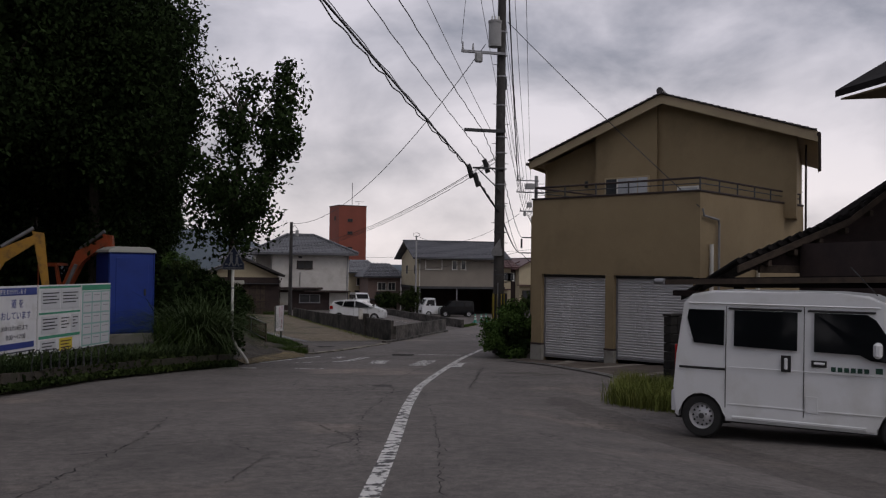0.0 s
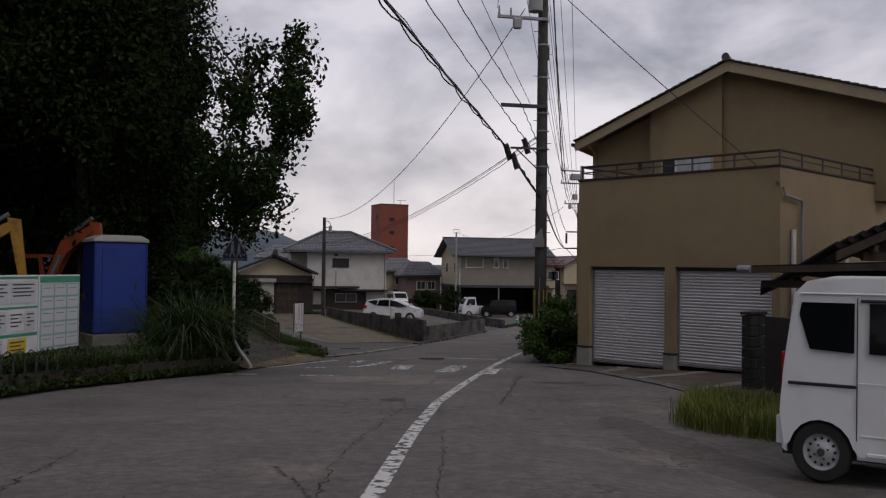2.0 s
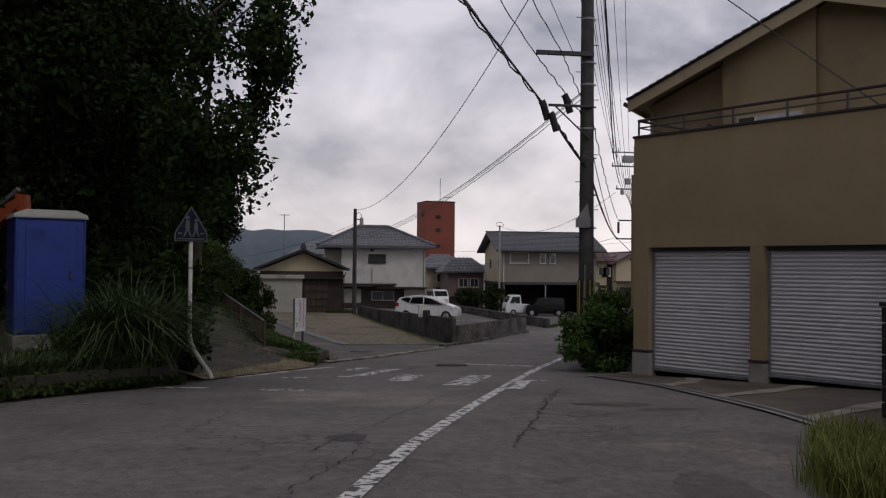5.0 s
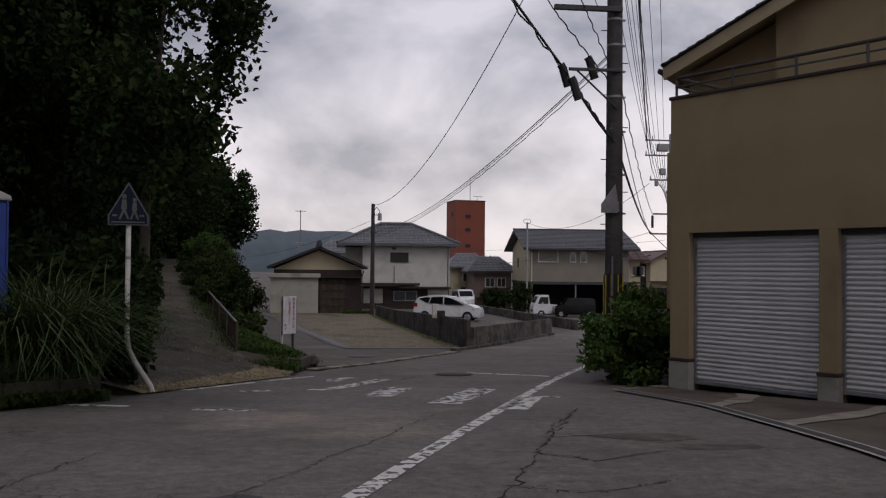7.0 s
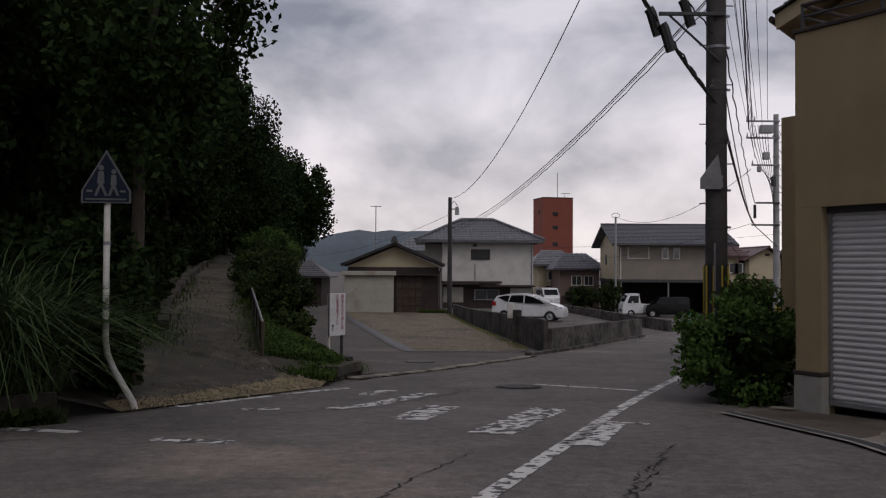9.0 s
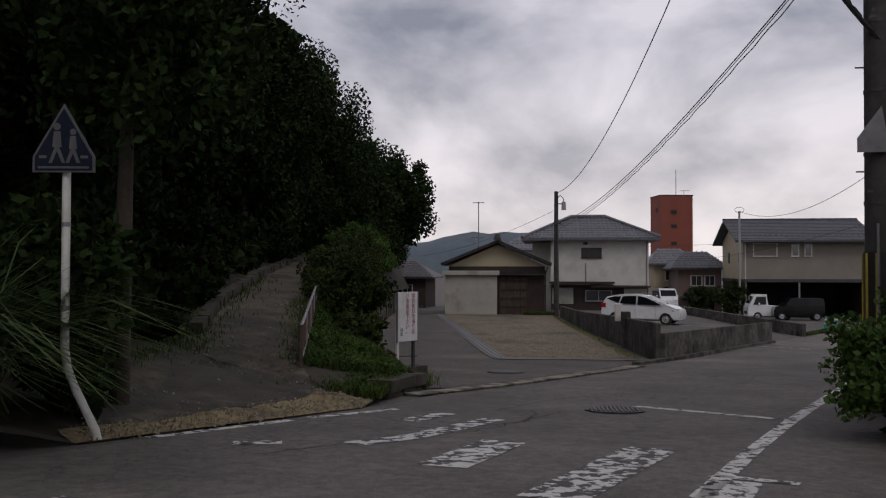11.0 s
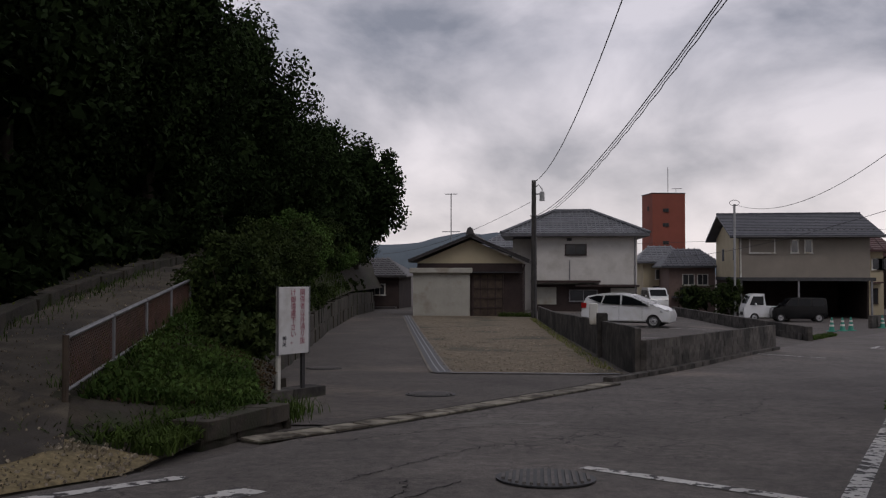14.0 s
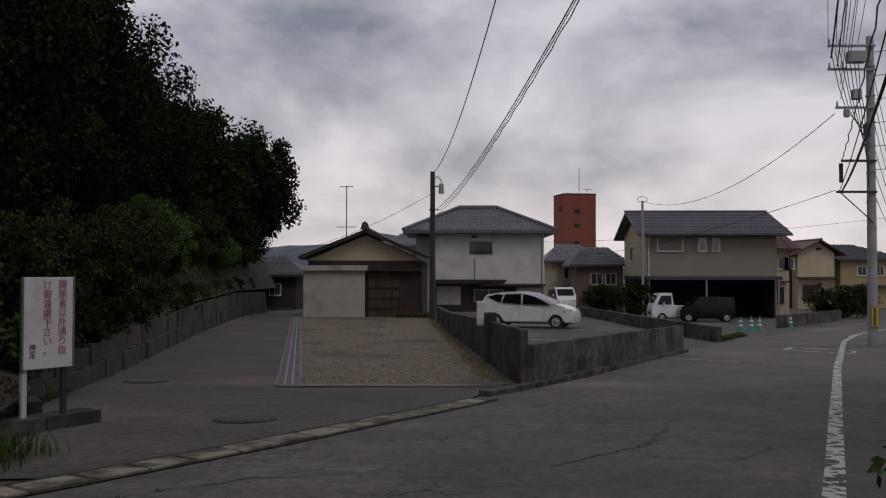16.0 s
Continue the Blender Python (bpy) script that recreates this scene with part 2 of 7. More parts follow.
WINDOW = mat("dark_glass", (0.005, 0.006, 0.007), (0.009, 0.01, 0.012), 1, 0.05, 0, spec=0.22)
PANE = mat("house_glass", (0.03, 0.033, 0.037), (0.06, 0.065, 0.07), 0.8, 0.08, 0, spec=0.9)
PALEPANE = mat("curtained_glass", (0.35, 0.37, 0.4), (0.5, 0.52, 0.55), 3, 0.2, 0, spec=0.6)
CHROME = mat("wheel_silver", (0.45, 0.45, 0.46), (0.55, 0.55, 0.56), 6, 0.4, 0, metal=0.35)
REDLENS = mat("red_lens", (0.3, 0.012, 0.012), (0.36, 0.02, 0.02), 4, 0.2, 0)
CLEARLENS = mat("clear_lens", (0.4, 0.41, 0.42), (0.5, 0.5, 0.5), 4, 0.15, 0)
WHITEPAINT = mat("white_enamel", (0.6, 0.59, 0.55), (0.7, 0.69, 0.64), 3, 0.5, 0.1, 50, stain=(0.42, 0.37, 0.28), stain_scale=2.5)
STREAK = mat("washed_concrete", (0.17, 0.15, 0.125), (0.27, 0.24, 0.2), 1.6, 0.9, 0.4, 70, stain=(0.1, 0.082, 0.062), stain_scale=1.5, stain_at=(0.52, 0.68), coords="World")
SIGNWHITE = mat("white_sign_board", (0.62, 0.62, 0.63), (0.72, 0.72, 0.72), 1.5, 0.5, 0, stain=(0.55, 0.54, 0.52), stain_scale=2.5)
SIGNBLUE = mat("faded_blue_sign", (0.01, 0.013, 0.026), (0.017, 0.021, 0.036), 5, 0.8, 0, spec=0.1)
SIGNPALE = mat("sign_reflective", (0.08, 0.083, 0.088), (0.13, 0.13, 0.13), 5, 0.7, 0, spec=0.1)
INK = mat("ink", (0.02, 0.02, 0.04), (0.03, 0.03, 0.05), 5, 0.6, 0)
INKBLUE = mat("blue_ink", (0.02, 0.04, 0.2), (0.03, 0.05, 0.24), 5, 0.6, 0)
INKRED = mat("faded_red_ink", (0.3, 0.05, 0.09), (0.45, 0.16, 0.2), 14, 0.6, 0)
INKDARK = mat("dark_green_lettering", (0.01, 0.05, 0.035), (0.015, 0.06, 0.04), 5, 0.6, 0)
IRON = mat("cast_iron", (0.085, 0.078, 0.072), (0.16, 0.148, 0.138), 8, 0.8, 0.4, 40)
PEBBLE = mat("pale_pebble", (0.16, 0.135, 0.1), (0.34, 0.29, 0.22), 9, 0.95, 0.4, 60, per=-0.35)
INKGREEN = mat("green_print", (0.04, 0.24, 0.14), (0.05, 0.3, 0.18), 5, 0.6, 0)
INKYELLOW = mat("yellow_print", (0.55, 0.42, 0.03), (0.62, 0.48, 0.05), 5, 0.6, 0)
PAPER = mat("printed_paper", (0.5, 0.51, 0.52), (0.58, 0.59, 0.6), 30, 0.7, 0)
TOILETBLUE = mat("blue_plastic", (0.008, 0.03, 0.2), (0.012, 0.042, 0.26), 2, 0.5, 0.1, 20)
TOILETTOP = mat("pale_plastic", (0.38, 0.38, 0.35), (0.46, 0.46, 0.42), 3, 0.6, 0.1, 20)
MACHYELLOW = mat("machine_yellow", (0.34, 0.17, 0.012), (0.44, 0.23, 0.02), 3, 0.6, 0.2, 30, stain=(0.16, 0.08, 0.02), stain_scale=3)
MACHORANGE = mat("machine_orange", (0.3, 0.055, 0.018), (0.38, 0.08, 0.025), 3, 0.6, 0.2, 30, stain=(0.13, 0.05, 0.025), stain_scale=3)
STRIPEYELLOW = mat("yellow_stripe", (0.36, 0.27, 0.02), (0.46, 0.35, 0.03), 6, 0.6, 0.1, 40)
CONEGREEN = mat("green_cone_plastic", (0.03, 0.22, 0.16), (0.04, 0.27, 0.2), 5, 0.6, 0)
BARK = mat("bark", (0.028, 0.022, 0.016), (0.07, 0.056, 0.042), 5, 0.95, 1.0, 25)
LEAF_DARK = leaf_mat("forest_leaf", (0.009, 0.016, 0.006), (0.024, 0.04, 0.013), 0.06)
LEAF_TREE = leaf_mat("broad_leaf", (0.014, 0.025, 0.009), (0.032, 0.053, 0.017), 0.1)
LEAF_BUSH = leaf_mat("shrub_leaf", (0.016, 0.026, 0.009), (0.046, 0.064, 0.02), 0.08)
LEAF_LIGHT = leaf_mat("hydrangea_leaf", (0.03, 0.06, 0.016), (0.085, 0.14, 0.036))
GRASS = leaf_mat("grass_blade", (0.03, 0.055, 0.013), (0.075, 0.11, 0.028))
GRASS_DRY = leaf_mat("seeding_grass_blade", (0.1, 0.13, 0.03), (0.22, 0.23, 0.07))
GRASS_DARK = leaf_mat("pampas_blade", (0.026, 0.045, 0.017), (0.085, 0.115, 0.05))
LITTER = leaf_mat("dry_leaf", (0.03, 0.02, 0.012), (0.1, 0.07, 0.04), 0.05)
# woodland paled and blued: the distance haze is in this colour
HILL = mat("hazed_wooded_mountain", (0.075, 0.095, 0.115), (0.105, 0.13, 0.15), 0.05, 1.0, 0, coords="World")


# ---- helpers ----
def thing(name, at=(0, 0, 0), rz=0.0, label="", category="", group="", kind=""):
    ob = new(name)
    ob.matrix_world = pose(*at, 0, 0, rz)
    return tagged(ob, label, category, group, kind)


def mesh_of(name, bm, material):
    me = bpy.data.meshes.new(name)
    bmesh.ops.recalc_face_normals(bm, faces=bm.faces)
    bm.to_mesh(me)
    bm.free()
    me.materials.append(material)
    return me


def part(name, bm, material, parent=None, label="", smooth=False):
    ob = new(name, mesh_of(name, bm, material))
    if smooth:
        ob.data.polygons.foreach_set("use_smooth", [True] * len(ob.data.polygons))
        ob.data.set_sharp_from_angle(angle=radians(40))
    if parent:
        ob.parent = parent
    return tagged(ob, label)


def bm_box(x0, x1, y0, y1, z0, z1, bevel=0.0, bm=None, seg=1):
    own = bm is None
    bm = bmesh.new() if own else bm
    r = bmesh.ops.create_cube(bm, size=1, matrix=Matrix.Translation(((x0 + x1) / 2, (y0 + y1) / 2, (z0 + z1) / 2)) @ Matrix.Diagonal((x1 - x0, y1 - y0, z1 - z0, 1)))
    if bevel:
        es = list({e for v in r["verts"] for e in v.link_edges})
        bmesh.ops.bevel(bm, geom=es, offset=bevel, segments=seg, affect="EDGES", clamp_overlap=True)
    return bm


def bm_tube(points, radius, sides=8, bm=None, taper=None):
    """A tube along points; taper: end radius."""
    bm = bmesh.new() if bm is None else bm
    pts = [Vector(p) for p in points]
    rings = []
    for i, p in enumerate(pts):
        d = (pts[min(i + 1, len(pts) - 1)] - pts[max(i - 1, 0)]).normalized()
        a = d.cross(Vector((0, 0, 1)) if abs(d.z) < 0.9 else Vector((1, 0, 0))).normalized()
        b = d.cross(a)
        f = i / max(1, len(pts) - 1)
        r = radius if taper is None else radius + (taper - radius) * f
        rings.append([bm.verts.new(p + (a * math.cos(k * math.tau / sides) + b * math.sin(k * math.tau / sides)) * r) for k in range(sides)])
    for q, s in zip(rings, rings[1:]):
        for k in range(sides):
            bm.faces.new((q[k], q[(k + 1) % sides], s[(k + 1) % sides], s[k]))
    bm.faces.new(rings[0])
    bm.faces.new(rings[-1])
    return bm


def bm_prism(poly, axis, a, b, bm=None, bevel=0.0):
    """A polygon of 2D points, thick from a to b along axis ('x','y','z')."""
    bm = bmesh.new() if bm is None else bm
    def place(p, t):
        return {"x": (t, p[0], p[1]), "y": (p[0], t, p[1]), "z": (p[0], p[1], t)}[axis]
    lo = [bm.verts.new(place(p, a)) for p in poly]
    hi = [bm.verts.new(place(p, b)) for p in poly]
    fs = [bm.faces.new(lo), bm.faces.new(hi)]
    for i in range(len(poly)):
        j = (i + 1) % len(poly)
        fs.append(bm.faces.new((lo[i], lo[j], hi[j], hi[i])))
    if bevel:
        bmesh.ops.bevel(bm, geom=list({e for f in fs[:2] for e in f.edges}), offset=bevel, segments=2, affect="EDGES", clamp_overlap=True)
    return bm


def bm_disc(c, r, y0, y1, sides=24, bm=None):
    """A short cylinder along y."""
    return bm_prism([(c[0] + r * math.cos(k * math.tau / sides), c[1] + r * math.sin(k * math.tau / sides)) for k in range(sides)], "y", y0, y1, bm)


def lerp_path(pts, n):
    """n points evenly along a polyline."""
    p = np.array(pts, float)
    s = np.concatenate([[0], np.cumsum(np.linalg.norm(np.diff(p, axis=0), axis=1))])
    u = np.linspace(0, s[-1], n)
    return np.stack([np.interp(u, s, p[:, k]) for k in range(p.shape[1])], 1)


def grid_mesh(name, g, material, parent=None):
    """A mesh from a grid of points g[i][j] = (x, y, z)."""
    g = np.asarray(g, float)
    a, b = g.shape[:2]
    idx = np.arange(a * b).reshape(a, b)
    f = np.stack([idx[:-1, :-1], idx[1:, :-1], idx[1:, 1:], idx[:-1, 1:]], -1).reshape(-1, 4)
    me = bpy.data.meshes.new(name)
    me.from_pydata(g.reshape(-1, 3).tolist(), [], f.tolist())
    me.materials.append(material)
    me.polygons.foreach_set("use_smooth", [True] * len(f))
    ob = new(name, me)
    if parent:
        ob.parent = parent
    return ob


ROAD_Y, ROAD_Z = (-80, 0, 10, 20, 28, 37, 46, 60, 76, 92, 130, 400), (4.2, 0, -0.53, -1.06, -1.47, -1.9, -2.25, -2.62, -3.0, -3.3, -3.6, -3.6)
LOT_Z = (4.2, 0, -0.53, -1.06, -1.47, -1.9, -2.22, -2.4, -2.53, -2.9, -3.5, -3.6)


def ground_z(x, y):
    """Height of the ground: the road falls ahead, the lots beside it lie a little higher, the forecourt dips."""
    f = min(1, max(0, (x - 12 - 0.1 * max(0, y - 50)) / 5))
    f = f * f * (3 - 2 * f)
    dip = min(1, max(0, (x - 3.5) / 3.5))
    fade = min(1, max(0, (y - 12) / 9))
    dip = 0.37 * dip * dip * (3 - 2 * dip) * (1 - fade * fade * (3 - 2 * fade))
    return -dip + float(np.interp(y, ROAD_Y, ROAD_Z) * f + np.interp(y, ROAD_Y, LOT_Z) * (1 - f))


def strip(name, left, right, dz, material, n=60, m=6):
    """A surface between two lines, laid dz above the ground."""
    l, r = lerp_keyed(left, n), lerp_keyed(right, n)
    g = [[(*(l[i] + (r[i] - l[i]) * j / m), 0) for j in range(m + 1)] for i in range(n)]
    g = [[(p[0], p[1], ground_z(p[0], p[1]) + dz) for p in row] for row in g]
    return grid_mesh(name, g, material)


def lerp_keyed(pts, n):
    """n points along a polyline, evenly by corner number."""
    p = np.array(pts, float)
    u = np.linspace(0, len(p) - 1, n)
    return np.stack([np.interp(u, range(len(p)), p[:, k]) for k in range(p.shape[1])], 1)


def offset_line(pts, w):
    """Both edges of a line of width w."""
    p = np.array(pts, float)
    d = np.gradient(p, axis=0)
    d /= np.linalg.norm(d, axis=1)[:, None]
    nrm = np.stack([-d[:, 1], d[:, 0]], 1)
    return p + nrm * w / 2, p - nrm * w / 2


def quads(name, centres, ax, ay, material, parent=None, label=""):
    """Many small four-cornered leaves: centres and half-axes."""
    n = len(centres)
    v = np.stack([centres - ax, centres - ay * 0.55 - ax * 0.1, centres + ax, centres + ay * 0.55 - ax * 0.1], 1).reshape(-1, 3)
    me = bpy.data.meshes.new(name)
    me.vertices.add(4 * n)
    me.vertices.foreach_set("co", v.ravel())
    me.loops.add(4 * n)
    me.loops.foreach_set("vertex_index", np.arange(4 * n))
    me.polygons.add(n)
    me.polygons.foreach_set("loop_start", np.arange(0, 4 * n, 4))
    me.update(calc_edges=True)
    me.materials.append(material)
    ob = new(name, me)
    if parent:
        ob.parent = parent
    return tagged(ob, label)


def crown_points(rng, centre, radii, n, clumps, hollow=0.55, shape=1.0):
    """Leaf places gathered in clumps inside an ellipsoid, thicker near its skin."""
    d = rng.normal(size=(clumps, 3))
    d /= np.linalg.norm(d, axis=1)[:, None]
    c = d * (hollow + (1 - hollow) * rng.random((clumps, 1)))
    cr = 0.16 + 0.2 * rng.random(clumps)
    k = rng.integers(0, clumps, n)
    o = rng.normal(size=(n, 3))
    o /= np.linalg.norm(o, axis=1)[:, None]
    p = c[k] + o * cr[k][:, None] * rng.random((n, 1)) ** 0.5
    return np.array(centre) + p * np.array(radii)


def leaves(name, pts, size, rng, material, parent=None, label="", droop=0.3):
    n = len(pts)
    a = rng.normal(size=(n, 3))
    a[:, 2] -= droop
    a /= np.linalg.norm(a, axis=1)[:, None]
    b = np.cross(a, rng.normal(size=(n, 3)))
    b /= np.linalg.norm(b, axis=1)[:, None]
    s = size * (0.6 + 0.8 * rng.random((n, 1)))
    return quads(name, pts, a * s, b * s, material, parent, label)


def blades(name, base, length, rng, material, parent=None, width=0.012, lean=0.5, label=""):
    """Arching grass blades of three joints each."""
    n = len(base)
    ang = rng.random(n) * math.tau
    L = length * (0.55 + 0.7 * rng.random(n))
    out = np.stack([np.cos(ang), np.sin(ang), np.zeros(n)], 1)
    side = np.stack([-np.sin(ang), np.cos(ang), np.zeros(n)], 1) * (width / 2)
    ln = lean * (0.3 + rng.random(n))
    rows = []
    for f, w in ((0, 1), (0.4, 0.9), (0.75, 0.6), (1.0, 0.1)):
        c = base + out * (L * ln * f * f)[:, None]
        c = c + np.stack([np.zeros(n), np.zeros(n), L * (f - 0.5 * ln * f ** 3)], 1)
        rows += [c - side * w, c + side * w]
    v = np.stack(rows, 1).reshape(-1, 3)
    k = np.arange(n) * 8
    f = np.concatenate([np.stack([k + 2 * i, k + 2 * i + 1, k + 2 * i + 3, k + 2 * i + 2], 1) for i in range(3)])
    me = bpy.data.meshes.new(name)
    me.vertices.add(len(v))
    me.vertices.foreach_set("co", v.ravel())
    me.loops.add(4 * len(f))
    me.loops.foreach_set("vertex_index", f.ravel())
    me.polygons.add(len(f))
    me.polygons.foreach_set("loop_start", np.arange(0, 4 * len(f), 4))
    me.update(calc_edges=True)
    me.materials.append(material)
    ob = new(name, me)
    if parent:
        ob.parent = parent
    return tagged(ob, label)


# ---- ground, road and lots ----
gx = sorted(set([-900, -300, -120, -60, -40] + list(np.arange(-30, 60, 1.5)) + [70, 90, 150, 400, 900]))
gy = sorted(set([-300, -80, -50] + list(np.arange(-40, 110, 1.5)) + [120, 140, 180, 260, 420, 900, 2500]))
tagged(grid_mesh("ground", [[(x, y, ground_z(x, y)) for x in gx] for y in gy], ASPHALT_NEW), "grey worn paved ground falling gently away", "ground", kind="structure")
ROAD_L = [(-16, -30), (-9, 2), (-3.8, 18), (-2.55, 21.7), (-0.9, 24.3), (0.9, 26.3), (1.9, 28.5), (3.6, 32), (4.4, 34.6), (8.1, 41.8), (9.2, 43.9), (14.1, 53.2), (17.2, 59.8), (24.5, 71), (36, 88), (56, 112)]
ROAD_R = [(14, -30), (13, 2), (12.2, 15), (11.8, 19), (11.6, 22.5), (11.2, 25), (10.8, 27.6), (10.7, 30), (11.4, 33.2), (13.4, 37.6), (14.4, 40), (19.2, 49.6), (24.6, 60), (31, 70.5), (42, 85), (62, 108)]
tagged(strip("road", ROAD_L, ROAD_R, 0.012, ASPHALT, 240, 24), "cracked grey asphalt road with worn markings", "road", kind="structure")
ALLEY_L = [(3.7, 35), (3.3, 37), (2.6, 38.8), (1.45, 40.2), (1.0, 43.4), (-0.2, 50.4), (-2, 61), (-4, 76), (-6, 100)]
ALLEY_R = [(4.4, 35.1), (5.6, 37.4), (6.6, 39.3), (8.1, 42.1), (8.3, 43.5), (3.7, 50.4), (1.9, 61), (-0.5, 76), (-2.5, 100)]
tagged(strip("alley", ALLEY_L, ALLEY_R, 0.02, ASPHALT_NEW, 90, 8), "smooth grey asphalt alley beside a wooded bank", "alley", kind="structure")
tagged(strip("gravel_lot", [(4.95, 43.7), (3.55, 51.5), (1.9, 61.3), (-0.5, 76.2)], [(8.72, 44.1), (8.15, 51), (7.4, 61.5), (6.5, 76.2)], 0.035, GRAVEL, 80, 10),
       "bare gravel lot with brown earth patches", "lot", kind="structure")
LINE = [(-0.6, 0), (1.05, 6.3), (1.98, 9.7), (3.1, 14), (4.3, 18.2), (5.6, 21.8), (6.75, 24.9), (7.98, 28.2), (9.1, 31), (11.15, 35.8), (12.5, 39), (16.8, 49.1), (22.3, 61.5), (25.5, 67.5), (30, 74), (38, 83)]


def painted(name, pts, w, material=PAINT_OLD, dz=0.018, n=None):
    p = lerp_path(pts, n or max(2, int(4 * len(pts))))
    a, b = offset_line(p, w)
    return tagged(strip(name, a, b, dz, material, len(p) * 2, 2), "white road paint worn and flaking on asphalt", "road marking", "road markings", "structure")


painted("edge_line", LINE, 0.17, PAINT, n=70)
painted("crosswalk_stripe", [(5.95, 25.5), (7.0, 28.2)], 0.52)
painted("crosswalk_stripe", [(5.0, 26.8), (5.5, 28.5)], 0.5)
painted("crosswalk_stripe", [(3.9, 28.0), (4.45, 28.6), (5.28, 30.45)], 0.32)
painted("crosswalk_stripe", [(6.83, 24.6), (7.47, 26.45)], 0.4, PAINT)
painted("crosswalk_stripe", [(2.4, 24.98), (3.25, 24.76)], 0.25)
painted("crosswalk_stripe", [(0.2, 25.88), (1.42, 25.5)], 0.22, PAINT)
painted("crosswalk_stripe", [(2.72, 27.9), (3.2, 28.05)], 0.25)
painted("crosswalk_stripe", [(4.2, 30.1), (4.6, 31.0)], 0.32)
painted("stop_line", [(7.25, 32.4), (8.8, 31.2), (9.0, 31.0)], 0.17, PAINT)
painted("stop_line", [(7.3, 26.7), (7.95, 26.4)], 0.14, PAINT)
painted("side_line", [(1.7, 28.15), (2.76, 29.9)], 0.17, PAINT)
painted("side_line", [(2.92, 30.2), (3.88, 31.45)], 0.17, PAINT)
for y0 in (55.8, 64.5):
    x0 = 18.8 if y0 < 60 else 24.6
    c = [(x0 - 0.75, y0 + 0.1), (x0 + 0.6, y0 - 1.6), (x0 + 1.3, y0 - 0.2), (x0 + 0.1, y0 + 1.7), (x0 - 0.75, y0 + 0.1)]
    painted("diamond_mark", c, 0.14, PAINT, n=24)
for x0, y0 in ((10.4, 66), (9.9, 58.5), (10.6, 52.4)):
    painted("bay_line", [(x0, y0), (x0 + 4.2, y0 - 2.2)], 0.12, PAINT)
print("part one built")

# ---- tan house with two garage doors ----
def tan_house():
    h = thing("tan_house", (10.34, 27.86, 0), math.degrees(math.atan2(-0.85, 0.526)), "tan stucco house with roof terrace and two grey garage shutters", "house")
    def B(*a, **k):
        return bm_box(*a, **k)
    # local x: along the garage front, y: back into the house
    for x0, x1 in ((0, 0.40), (2.84, 3.14), (5.78, 5.98)):
        part("pier", B(x0, x1, 0, 0.3, -1.6, 1.36), STUCCO, h)
    part("parapet_wall", B(0, 5.98, 0, 0.3, 1.363, 3.78), STUCCO, h)
    part("side_wall", B(5.78, 5.98, 0.3, 7.3, -1.5, 3.78), STUCCO, h)
    part("side_wall", B(0, 0.2, 0.3, 5.06, -1.5, 3.78), STUCCO, h)
    part("terrace_floor", B(0.2, 5.78, 0.3, 7.0, 2.9, 3.1), CONCRETE, h)
    cop = B(-0.03, 6.01, -0.03, 0.33, 3.78, 3.84, 0.01)
    B(5.75, 6.01, 0.33, 7.3, 3.78, 3.84, 0.01, bm=cop)
    B(-0.03, 0.23, 0.33, 5.0, 3.78, 3.84, 0.01, bm=cop)
    part("coping", cop, BROWN, h)
    rail = bm_tube([(0.05, 5, 4.19), (0.05, 0.1, 4.19), (5.92, 0.1, 4.19), (5.92, 7.2, 4.19)], 0.032, 8)
    part("top_rail", rail, BROWN, h)
    part("lower_rail", bm_tube([(0.05, 5, 4.03), (0.05, 0.1, 4.03), (5.92, 0.1, 4.03), (5.92, 7.2, 4.03)], 0.018, 6), DARKSTEEL, h)
    for i in range(6):
        part("rail_post", bm_tube([(0.05 + i * 1.174, 0.1, 3.84), (0.05 + i * 1.174, 0.1, 4.18)], 0.025, 6), DARKSTEEL, h)
    for i in range(1, 7):
        part("rail_post", bm_tube([(5.92, 0.1 + i * 1.18, 3.84), (5.92, 0.1 + i * 1.18, 4.18)], 0.025, 6), DARKSTEEL, h)
    # shutters of rolled slats
    for x0, x1, z0 in ((0.40, 2.84, -1.32), (3.14, 5.78, -1.2)):
        door = part("garage_shutter", B(x0, x1, 0.20, 0.22, z0, 1.37), SHUTTER, h, "pale grey rolled steel slats")
        z = z0 + 0.08
        slat = None
        while z < 1.33:
            if slat is None:
                bm = bm_prism([(0.2, 0.002), (0.18, 0.014), (0.17, 0.038), (0.178, 0.06), (0.2, 0.07)], "x", x0 + 0.05, x1 - 0.05)
                slat = mesh_of("slat", bm, SHUTTER)
            s = new("slat", slat)
            s.parent, s.location = door, (0, 0, z)
            z += 0.08
        part("bottom_bar", B(x0 + 0.02, x1 - 0.02, 0.16, 0.2, z0, z0 + 0.075, 0.01), STEEL, door)
        part("guide_rail", B(x0, x0 + 0.05, 0.14, 0.2, z0, 1.36), STEEL, door)
        part("guide_rail", B(x1 - 0.05, x1, 0.14, 0.2, z0, 1.36), STEEL, door)
        part("lintel_box", B(x0, x1, 0.12, 0.2, 1.27, 1.36), DARKSTEEL, door)
    for x0, x1, z0 in ((-0.02, 0.42, -1.5), (2.82, 3.16, -1.5), (5.77, 6.0, -1.5)):
        part("pier_foot", B(x0, x1, -0.025, 0.14, z0, -0.93, 0.012), CONCRETE, h, "bare concrete pier foot")
        part("pier_band", B(x0 - 0.01, x1 + 0.01, -0.035, 0.15, -0.93, -0.87, 0.01), BROWN, h)
    # main block behind
    part("lower_wall", B(-4.0, 0, 5.06, 14, -1.8, 3.65), STUCCO, h)
